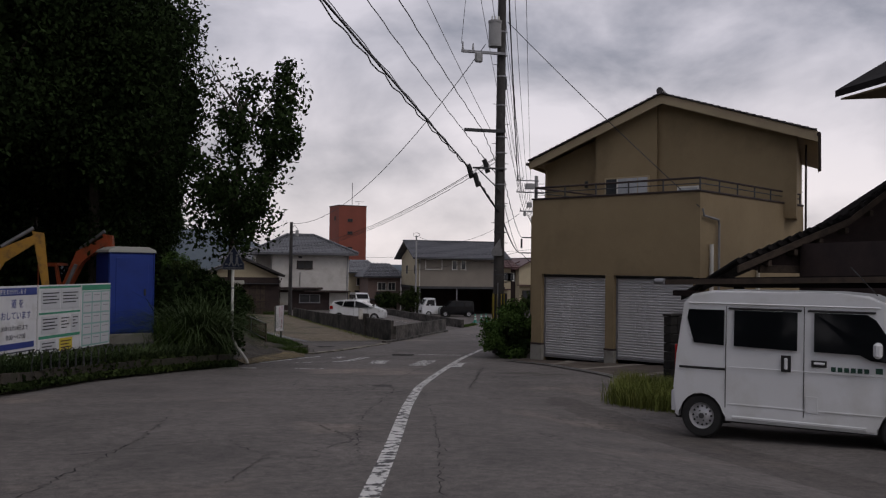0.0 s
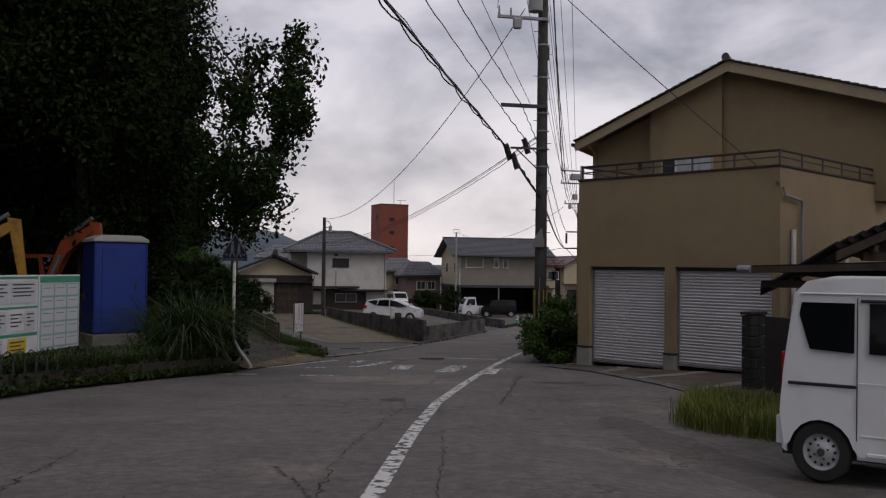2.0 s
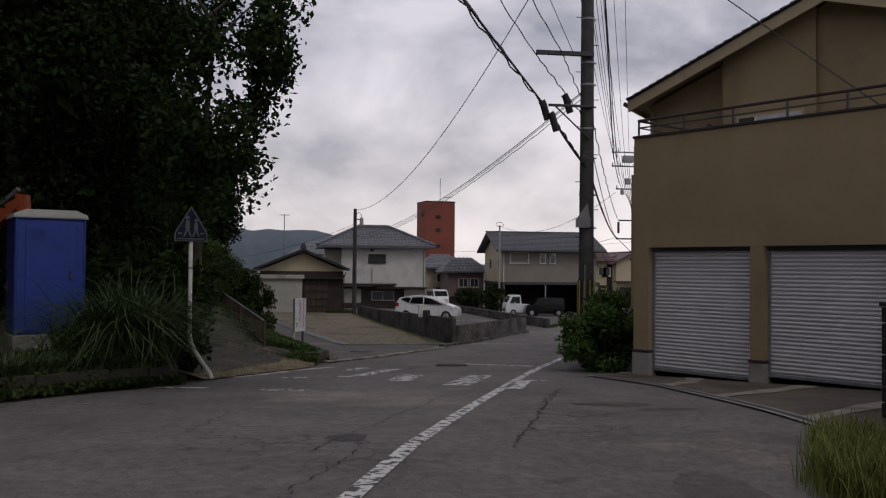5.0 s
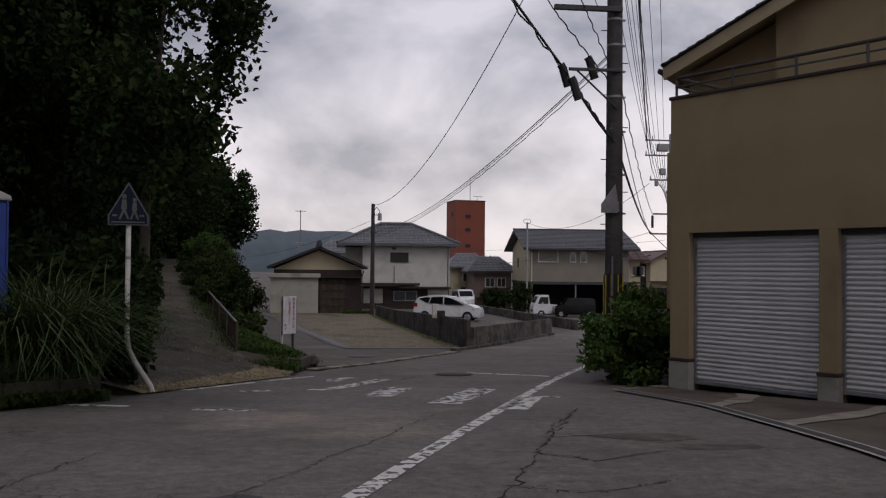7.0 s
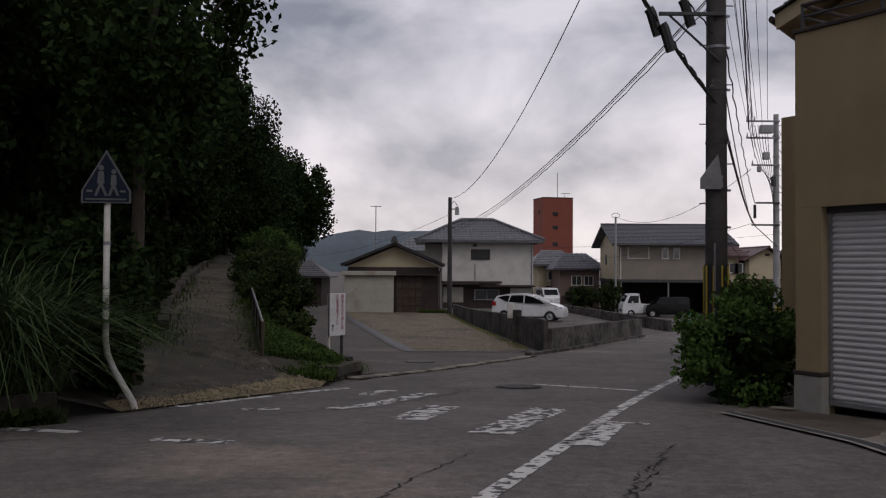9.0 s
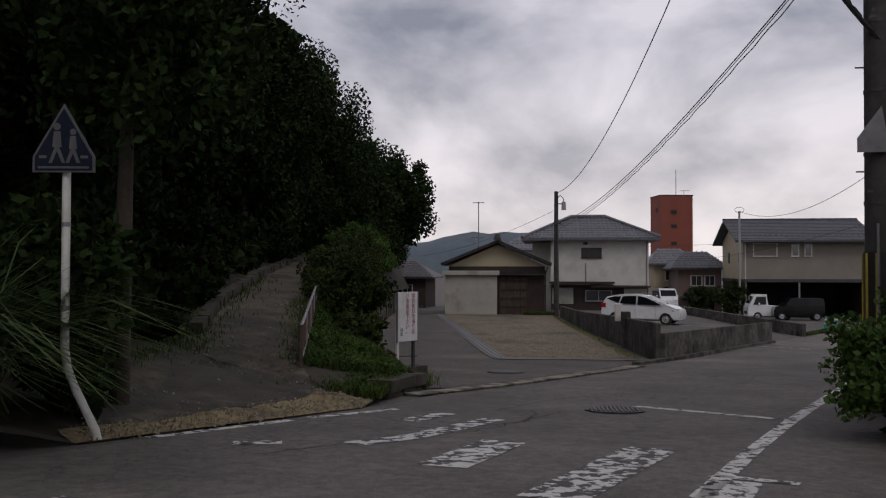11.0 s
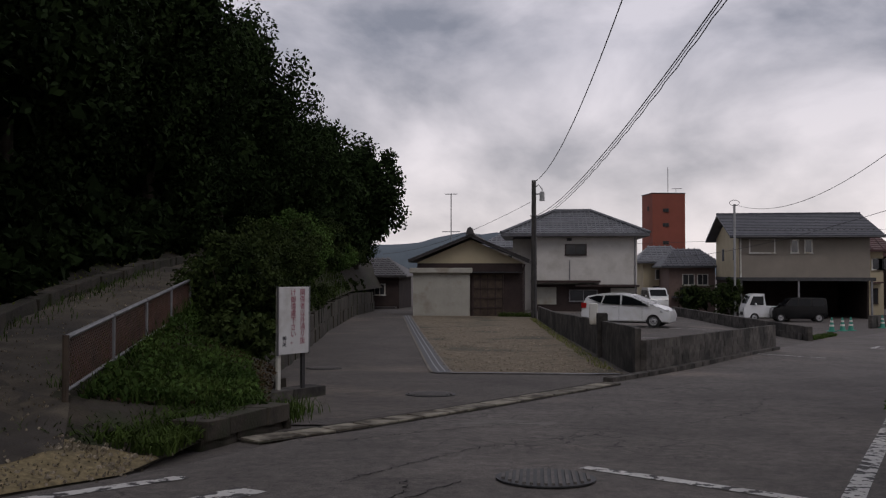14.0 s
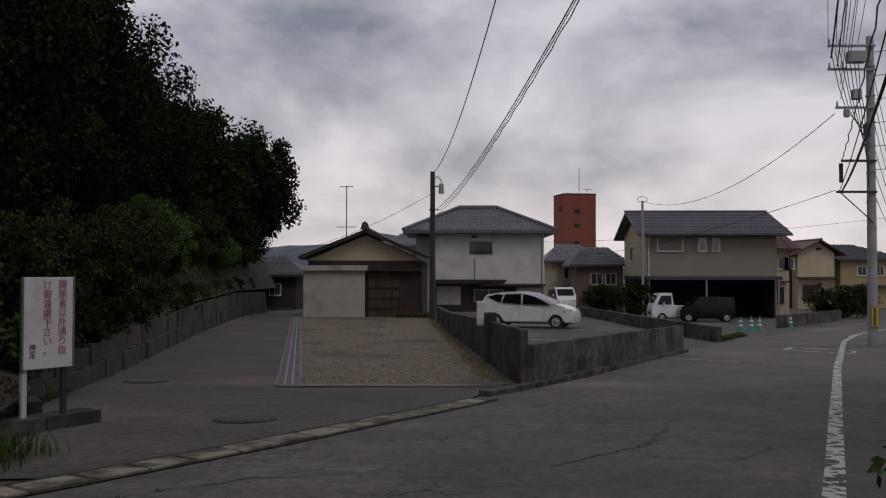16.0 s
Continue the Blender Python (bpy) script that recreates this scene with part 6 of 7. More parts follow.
for s in (-1, 1):
    he += [("tail_lamp", (-2.02, -1.78, *sorted((s * 0.72, s * 0.86)), 0.85, 1.08), REDLENS), ("headlamp", (1.6, 1.95, *sorted((s * 0.55, s * 0.82)), 0.68, 0.82), CLEARLENS), ("door_handle", (-0.55, -0.38, *sorted((s * 0.84, s * 0.865)), 0.9, 0.94), CARWHITE),
           ("door_seam", (-0.25, -0.24, *sorted((s * 0.84, s * 0.853)), 0.35, 1.0), BLACK), ("door_seam", (0.8, 0.81, *sorted((s * 0.84, s * 0.853)), 0.35, 1.0), BLACK)]
car("hatchback", "white compact hatchback parked in the car park", CARWHITE, 4.1, 1.69, 1.53, HATCH, (-1.3, 1.3), 0.3, 0.98, 0.28,
    [[(-1.72, 1.31), (-1.1, 1.08), (-0.98, 1.41), (-1.3, 1.42)], [(-1.04, 1.07), (-0.2, 1.02), (-0.2, 1.45), (-0.9, 1.43)], [(-0.12, 1.02), (1.08, 0.99), (0.72, 1.19), (0.3, 1.37), (-0.12, 1.45)]],
    [((1.16, 1.05), (0.34, 1.43)), ((-1.95, 1.05), (-1.86, 1.25))], he, -19, (11.0, 66.4, ground_z(11.0, 66.4) + 0.01))
KEI = [(1.66, 0.25), (1.68, 0.7), (1.55, 0.9), (0.95, 0.98), (0.6, 1.5), (0.3, 1.56), (-1.3, 1.56), (-1.6, 1.5), (-1.66, 1.0), (-1.68, 0.25)]
car("small_car", "black boxy small car parked by the car deck", CARBLACK, 3.4, 1.47, 1.56, KEI, (-1.15, 1.15), 0.28, 0.98, 0.12,
    [[(-1.5, 1.02), (-0.75, 1.02), (-0.75, 1.46), (-1.46, 1.46)], [(-0.65, 1.02), (0.05, 1.02), (0.05, 1.46), (-0.65, 1.46)], [(0.13, 1.02), (0.82, 1.02), (0.55, 1.46), (0.13, 1.46)]],
    [((0.93, 1.02), (0.63, 1.47))], [("headlamp", (1.5, 1.67, 0.4, 0.66, 0.68, 0.85), CLEARLENS), ("headlamp", (1.5, 1.67, -0.66, -0.4, 0.68, 0.85), CLEARLENS)], 176, (23.4, 84, ground_z(23.4, 84) + 0.01))
TRUCK = [(1.64, 0.25), (1.66, 0.8), (1.52, 1.1), (1.2, 1.7), (1.0, 1.78), (0.35, 1.78), (0.3, 0.95), (-1.66, 0.95), (-1.68, 0.55), (-1.66, 0.4)]
car("small_truck", "small white flatbed truck parked by the car deck", CARWHITE, 3.4, 1.47, 1.78, TRUCK, (-1.0, 1.0), 0.27, 1.0, 0.1,
    [[(0.42, 1.06), (1.3, 1.06), (1.08, 1.62), (0.42, 1.62)]], [((1.5, 1.14), (1.22, 1.66))], [("headlamp", (1.55, 1.67, 0.4, 0.66, 0.7, 0.88), CLEARLENS), ("headlamp", (1.55, 1.67, -0.66, -0.4, 0.7, 0.88), CLEARLENS), ("grille", (1.64, 1.672, -0.35, 0.35, 0.4, 0.6), BLACK)], 182, (21.8, 85.2, ground_z(21.8, 85.2) + 0.01))


# ---- poles and wires ----
def insulator(parent, x, y, z, up=0.16):
    part("insulator", bm_tube([(x, y, z), (x, y, z + up * 0.4), (x, y, z + up)], 0.045, 8, None, 0.025), POLE_GREY, parent)


def main_pole():
    gx_, gy_ = 10.68, 32.35
    z0 = ground_z(gx_, gy_)
    p = thing("utility_pole", (gx_, gy_, 0), 0, "tall dark weathered utility pole with cross arms and transformer", "utility pole")
    part("shaft", bm_tube(lerp_path([(0, 0, z0 - 0.2), (0, 0, 13.2)], 10), 0.215, 18, None, 0.15), POLE, p, smooth=True)
    for z in (1.3, 2.0, 2.9, 3.9, 4.7, 5.3, 5.9, 6.5, 7.7, 8.8, 9.6, 10.5):
        rr = 0.222 - 0.065 * (z - z0) / 15
        part("band", bm_tube([(0, 0, z - 0.025), (0, 0, z + 0.025)], rr, 16), STEEL if z > 4.5 else DARKSTEEL, p)
        part("band_bolt", bm_box(rr - 0.02, rr + 0.06, -0.03, 0.03, z - 0.02, z + 0.02), STEEL, p)
    for k in range(12):
        part("step_peg", bm_tube([(0.16 * (-1) ** k, 0, 1.0 + k * 0.75), (0.32 * (-1) ** k, 0, 1.0 + k * 0.75)], 0.012, 5), DARKSTEEL, p)
    part("cross_arm", bm_box(-1.5, 0.1, -0.3, -0.2, 6.62, 6.74, 0.01), DARKSTEEL, p, "steel cross arm")
    part("cross_arm", bm_box(-1.15, 0.1, -0.26, -0.2, 5.24, 5.31, 0.01), DARKSTEEL, p)
    part("arm_brace", bm_tube([(-0.95, -0.22, 5.25), (0, -0.2, 4.4)], 0.022, 6), DARKSTEEL, p)
    part("cross_arm", bm_box(-1.65, 0.1, -0.3, -0.2, 9.56, 9.66, 0.01), STEEL, p)
    part("cross_arm", bm_box(-1.0, 1.0, -0.3, -0.2, 12.2, 12.32, 0.01), STEEL, p)
    insulator(p, -1.6, -0.25, 9.66, 0.3)
    insulator(p, -1.2, -0.25, 9.66, 0.26)
    part("clamp", bm_box(-1.15, -0.85, -0.4, -0.25, 9.2, 9.58, 0.05), POLE_GREY, p)
    t = part("transformer", bm_tube([(-0.35, -0.25, 9.85), (-0.35, -0.25, 10.75)], 0.24, 16), POLE_GREY, p, "grey steel transformer can", smooth=True)
    part("lid", bm_tube([(-0.35, -0.25, 10.75), (-0.35, -0.25, 10.83)], 0.26, 16), POLE_GREY, t)
    for k in range(3):
        part("bushing", bm_tube([(-0.48 + k * 0.13, -0.3, 10.83), (-0.48 + k * 0.13, -0.3, 11.0)], 0.03, 6), WHITEPAINT, t)
    part("hook", bm_box(0.1, 0.22, -0.08, 0.05, 8.3, 8.75, 0.03), DARKSTEEL, p)
    for dx, dy, dz in ((-1.42, -0.45, 0.1), (-1.2, -0.55, -0.22), (-0.72, -0.2, 0.35)):
        bm = bm_tube([(-0.1, 0, 0.24), (-0.05, 0, 0.16), (0.05, 0, -0.18), (0.08, 0, -0.26)], 0.1, 8)
        bmesh.ops.translate(bm, verts=bm.verts, vec=(dx + 0.2, dy + 0.3, 5.05 + dz))
        part("splice_case", bm, BLACK, p, "black cable splice case", smooth=True)
    part("stripe_sleeve", bm_tube([(0, 0, z0 + 1.0), (0, 0, 0.6)], 0.224, 18), BLACK, p, "black guard sleeve with yellow stripes")
    for k in range(9):
        a = k * math.tau / 9
        part("yellow_stripe", bm_tube([(0.222 * math.cos(a), 0.222 * math.sin(a), z0 + 1.0), (0.222 * math.cos(a), 0.222 * math.sin(a), 0.58)], 0.02, 5), STRIPEYELLOW, p)
    sg = part("sign_plate", bm_prism([(-0.38, 2.0), (0.0, 2.0), (0.05, 2.05), (-0.05, 2.65), (-0.38, 2.2)], "y", -0.26, -0.24), STEEL, p, "back of a grey metal sign plate")
    part("sign_bracket", bm_box(-0.2, 0.05, -0.24, -0.18, 2.2, 2.26), STEEL, sg)
    part("conduit", bm_tube([(-0.1, -0.22, z0), (-0.1, -0.22, 1.0)], 0.02, 6), STEEL, p)
    return p


main_pole()


def far_pole():
    p = thing("utility_pole", (21.85, 58.2, 0), 0, "grey concrete utility pole crowded with arms and equipment", "utility pole")
    part("shaft", bm_tube(lerp_path([(0, 0, -2.8), (0, 0, 7.95)], 8), 0.17, 16, None, 0.12), POLE_GREY, p, smooth=True)
    for z, xl in ((7.55, -1.5), (6.75, -1.5), (5.45, -1.25), (2.6, -1.25), (3.65, -1.05)):
        part("cross_arm", bm_box(xl, 0.1, -0.22, -0.14, z, z + 0.08, 0.008), STEEL if z > 5 else DARKSTEEL, p)
    for x, z in ((-1.45, 7.63), (-1.1, 7.63), (-1.45, 6.83), (-1.0, 6.83), (-1.2, 5.53)):
        insulator(p, x, -0.18, z, 0.18)
    part("switch_box", bm_box(-0.85, -0.25, -0.35, -0.05, 7.0, 7.4, 0.03), POLE_GREY, p, "grey switch box")
    part("cable_box", bm_box(-0.72, -0.42, -0.35, -0.1, 5.75, 6.1, 0.03), POLE_GREY, p)
    part("clamp", bm_box(-1.0, -0.8, -0.3, -0.15, 5.15, 5.45, 0.04), POLE_GREY, p)
    part("splice_case", bm_tube([(-1.1, -0.2, 3.6), (-1.1, -0.2, 2.95)], 0.07, 8), BLACK, p)
    part("arm_brace", bm_tube([(-1.1, -0.18, 2.6), (0, -0.15, 1.6)], 0.02, 6), DARKSTEEL, p)
    part("junction_box", bm_box(-0.28, -0.1, -0.25, -0.05, 4.5, 4.95, 0.02), DARKSTEEL, p)
    for z in (0.5, 1.4, 2.3, 3.3, 4.2, 5.0, 5.9, 6.9):
        part("band", bm_tube([(0, 0, z), (0, 0, z + 0.04)], 0.165, 12), STEEL, p)
    part("stripe_plate", bm_box(-0.12, 0.12, -0.2, -0.16, -1.9, -1.2), STRIPEYELLOW, p, "yellow and black plate")
    part("black_stripe", bm_box(-0.05, 0.0, -0.21, -0.2, -1.85, -1.25), BLACK, p)
    for k in range(7):
        part("hanging_cable", bm_tube([(-1.4 + 0.15 * k, -0.2, 7.4), (-1.2 + 0.12 * k, -0.3, 6.2 + 0.1 * (k % 3)), (-0.9 + 0.1 * k, -0.2, 5.4), (-0.15, -0.15, 4.6 - 0.3 * k)], 0.014, 5), CABLE, p)
    return p


far_pole()


def small_pole():
    p = thing("lamp_pole", (6.62, 73.9, 0), 0, "slim dark wooden service pole with a street lamp", "utility pole")
    part("shaft", bm_tube([(0, 0, -2.8), (0, 0, 5.1)], 0.17, 12, None, 0.12), POLE, p, smooth=True)
    part("lamp_arm", bm_tube([(0, -0.1, 4.6), (0.25, -0.2, 4.85), (0.45, -0.25, 4.6), (0.45, -0.25, 4.45)], 0.025, 6), DARKSTEEL, p)
    part("lamp_shade", bm_tube([(0.45, -0.25, 4.45), (0.45, -0.25, 4.3), (0.45, -0.25, 3.95)], 0.12, 10, None, 0.15), POLE_GREY, p)
    part("bracket", bm_box(-0.05, 0.4, -0.18, -0.12, 4.3, 4.36), DARKSTEEL, p)
    part("bracket", bm_box(-0.2, 0.3, -0.18, -0.12, 3.1, 3.16), DARKSTEEL, p)
    part("conduit", bm_tube([(0.05, -0.17, -2.5), (0.05, -0.17, 3.0)], 0.03, 6), DARKSTEEL, p)
    return p


small_pole()
ap = thing("aerial_mast", (1.45, 80, 0), 0, "thin television aerial mast above the shed", "aerial")
part("mast", bm_tube([(0, 0, 1.2), (0, 0, 4.95)], 0.035, 6), STEEL, ap)
for z, w in ((4.9, 0.75), (2.55, 1.1)):
    part("boom", bm_tube([(-w / 2, 0, z), (w / 2, 0, z)], 0.025, 5), STEEL, ap)
    for k in range(7):
        part("element", bm_tube([(-w / 2 + k * w / 6, -0.25, z), (-w / 2 + k * w / 6, 0.25, z + 0.02)], 0.012, 4), STEEL, ap)
hp = thing("service_pole", (20.6, 89.2, 0), 0, "thin grey service pole beside the greige house", "utility pole")
part("shaft", bm_tube([(0, 0, -3.4), (0, 0, 4.8)], 0.08, 8), POLE_GREY, hp)
part("cable_loop", bm_tube([(0.35 * math.cos(a), 0, 4.9 + 0.2 * math.sin(a)) for a in np.linspace(0, 6.28, 12)], 0.02, 5), CABLE, hp)
for k, (x, y, hgt) in enumerate(((47, 106, 5.4), (41, 92, 4.2))):
    fp = thing("distant_pole", (x, y, 0), 0, "distant grey utility pole along the road", "utility pole", "distant poles")
    part("shaft", bm_tube([(0, 0, -3.8), (0, 0, hgt)], 0.14, 8), POLE_GREY, fp)
    for z in (hgt - 0.4, hgt - 1.2):
        part("cross_arm", bm_box(-0.8, 0.8, -0.06, 0.06, z, z + 0.1), STEEL, fp)


def wire(a, b, sag=0.3, r=0.012, twist=0.0, label="black overhead cable between poles", n=26, mat_=CABLE):
    a, b = Vector(a), Vector(b)
    pts = []
    for i in range(n + 1):
        f = i / n
        p = a.lerp(b, f)
        p.z -= sag * 4 * f * (1 - f)
        if twist:
            p += Vector((math.sin(i * 1.9), math.cos(i * 1.3), math.cos(i * 1.9))) * twist
        pts.append(p)
    return tagged(part("overhead_wire", bm_tube(pts, r, 5), mat_), label, "wire", "overhead wires")


P = (10.68, 32.3)
wire((9.5, 32.1, 5.15), (-9.0, -5, 9.3), 0.2, 0.028, 0.0)
wire((9.5, 32.1, 5.12), (-8.9, -5, 9.2), 0.32, 0.018, 0.035, n=90)
wire((9.45, 32.1, 5.2), (-9.0, -5, 9.4), 0.15, 0.012, 0.02, n=60)
wire((9.16, 32.1, 6.62), (-8.6, -5, 10.8), 0.45, 0.014, 0.012, n=70)
wire((9.9, 32.1, 6.68), (-8.0, -5, 11.2), 0.5, 0.014, 0.012, n=70)
wire((10.2, 32.1, 6.72), (-7.2, -5, 12.2), 0.4, 0.009)
wire((9.16, 32.1, 6.62), (10.6, 32.2, 4.9), 0.0, 0.016, 0.02, n=20)
wire((9.9, 32.1, 6.66), (10.7, 32.2, 5.0), 0.0, 0.014, 0.02, n=20)
wire((9.6, 32.1, 5.0), (10.7, 32.2, 3.55), 0.08, 0.035)
wire((9.6, 32.1, 5.02), (10.7, 32.2, 3.5), 0.0, 0.02, 0.02, n=20)
wire((10.8, 32.4, 3.45), (20.8, 58.1, 2.65), 0.4, 0.03)
wire((10.8, 32.4, 5.2), (20.8, 58.1, 3.65), 0.4, 0.016, 0.02, n=50)
wire((10.8, 32.4, 4.3), (20.7, 58.1, 2.6), 0.4, 0.014)
for k in range(5):
    wire((9.7 + k * 0.48, 32.3, 12.3), (20.4 + 0.25 * k, 58.1, 7.7 - 0.4 * (k % 2)), 0.5, 0.011)
    wire((9.7 + k * 0.48, 32.3, 12.3), (-11 + 0.8 * k, -5, 14.5), 0.5, 0.009)
for k in range(3):
    wire((10.75, 32.3, 10.9 - k * 1.4), (20.8, 58.1, 6.8 - 0.5 * k), 0.4, 0.01)
wire((10.0, 32.2, 9.95), (6.62, 73.9, 5.0), 1.85, 0.016)
wire((9.05, 32.2, 9.9), (9.25, 32.2, 12.2), 0.0, 0.01)
wire((10.75, 32.3, 5.9), (6.85, 73.9, 3.2), 0.85, 0.014)
wire((10.75, 32.3, 5.72), (6.85, 73.9, 2.9), 0.8, 0.012, 0.012, n=80)
wire((10.75, 32.3, 5.85), (6.85, 73.9, 3.05), 0.85, 0.01)
wire((6.62, 73.9, 4.0), (-6, 98, 1.5), 0.6, 0.012)
wire((10.9, 32.3, 10.9), (13.46, 22.78, 3.35), 0.08, 0.014, label="black service cable to the tan house")
wire((-9, 22.5, 9.6), (24, 14.2, 9.4), 0.9, 0.012, label="single cable high across the road")
wire((20.6, 58.1, 5.3), (20.6, 89.2, 4.8), 1.3, 0.014)
wire((20.6, 58.1, 2.7), (16, 100, 1.2), 0.6, 0.012)
for k in range(6):
    wire((21.8, 58.2, 7.5 - 0.9 * k), (47 - k * 0.1, 106, 5.2 - 0.5 * k), 0.6, 0.014)
    wire((21.9, 58.2, 7.4 - 0.8 * k), (34, 46, 8.4 - 0.7 * k), 0.4, 0.012)
wire((20.5, 58.1, 7.2), (10.95, 32.3, 11.75), 0.3, 0.03)
wire((20.7, 58.1, 6.9), (10.95, 32.3, 11.3), 0.3, 0.02, 0.008, n=60)
wire((47, 106, 4.9), (14, 108, 2.6), 0.5, 0.014)


# ---- writing ----
def text(body, size, material, parent, at, rot=(90, 0, 0), name="lettering", line=1.0, squeeze=1.0):
    cu = bpy.data.curves.new(name, "FONT")
    cu.body, cu.size, cu.space_line, cu.extrude = body, size, line, 0.001
    cu.align_x, cu.align_y = "CENTER", "TOP_BASELINE"
    tmp = new(name, cu)
    bpy.context.view_layer.update()
    me = bpy.data.meshes.new_from_object(tmp.evaluated_get(bpy.context.evaluated_depsgraph_get()))
    bpy.data.objects.remove(tmp)
    me.materials.clear()
    me.materials.append(material)
    ob = new(name, me)
    ob.parent = parent
    ob.matrix_basis = pose(*at, *rot) @ Matrix.Diagonal((squeeze, 1, 1, 1))
    return ob


def parking_sign():
    d = (3.15 - 2.82, 38.31 - 37.82)
    s = thing("notice_sign", (2.985, 38.06, 0), math.degrees(math.atan2(d[1], d[0])), "white notice board with faded red writing on two posts", "sign")
    zb = ground_z(2.98, 38.06) + 0.15
    w = 0.31
    board = part("board", bm_box(-w, w, -0.015, 0.015, -1.2, -0.14, 0.006), SIGNWHITE, s)
    part("frame", bm_box(-w - 0.02, -w, -0.02, 0.02, -1.21, -0.13), STEEL, board)
    part("frame", bm_box(w, w + 0.02, -0.02, 0.02, -1.21, -0.13), STEEL, board)
    for x in (-w + 0.04, w - 0.08):
        part("post", bm_box(x - 0.03, x + 0.03, 0.02, 0.07, zb - 0.1, -0.16), DARKSTEEL if x > 0 else WHITEPAINT, s)
    for chars, x, z, size, ink in (("関係者以外通り抜", 0.17, -0.27, 0.115, INKRED), ("け御遠慮下さい。", -0.02, -0.27, 0.115, INKRED), ("神足", -0.2, -0.98, 0.09, INK)):
        for k, ch in enumerate(chars):
            text(ch, size, ink, board, (x, -0.02, z - k * size * 0.95))
    return s


parking_sign()


def crossing_sign():
    s = thing("crossing_sign", (0.78, 28.08, 0), 8, "dark blue peaked crossing sign on a bent white post", "road sign")
    part("post", bm_tube([(0.46, -0.25, -1.5), (0.42, -0.24, -1.35), (0.14, -0.05, -0.95), (0.03, 0, -0.72), (0, 0.0, -0.5), (0.0, 0.0, 1.45)], 0.045, 10), WHITEPAINT, s, "flaking white steel post", smooth=True)
    for z in (-0.1, 0.8):
        part("clamp", bm_tube([(0, 0, z), (0, 0, z + 0.05)], 0.05, 10), STEEL, s)
    pl = part("plate", bm_prism([(-0.33, 1.38), (0.33, 1.38), (0.33, 1.55), (0.0, 2.12), (-0.33, 1.55)], "y", -0.085, -0.06), SIGNPALE, s)
    part("field", bm_prism([(-0.305, 1.4), (0.305, 1.4), (0.305, 1.545), (0.0, 2.07), (-0.305, 1.545)], "y", -0.09, -0.086), SIGNBLUE, pl)
    for x, k in ((-0.07, 1.0), (0.1, 0.85)):
        part("symbol_head", bm_disc((x, 1.5 + 0.37 * k), 0.04 * k, -0.095, -0.091, 12), SIGNPALE, pl)
        part("symbol_trunk", bm_prism([(x - 0.05 * k, 1.5 + 0.15 * k), (x + 0.05 * k, 1.5 + 0.15 * k), (x + 0.035 * k, 1.5 + 0.32 * k), (x - 0.035 * k, 1.5 + 0.32 * k)], "y", -0.095, -0.091), SIGNPALE, pl)
        for dx in (-0.07, 0.07):
            part("symbol_bar", bm_prism([(x - 0.02, 1.5 + 0.16 * k), (x + 0.02, 1.5 + 0.16 * k), (x + dx * k + 0.018, 1.48), (x + dx * k - 0.018, 1.48)], "y", -0.095, -0.091), SIGNPALE, pl)
    part("symbol_stripe", bm_box(-0.27, 0.27, -0.095, -0.091, 1.42, 1.445), SIGNPALE, pl)
    for x in (-0.22, 0.22):
        part("symbol_stripe", bm_box(x - 0.04, x + 0.04, -0.095, -0.091, 1.53, 1.56), SIGNPALE, pl)
    return s


crossing_sign()


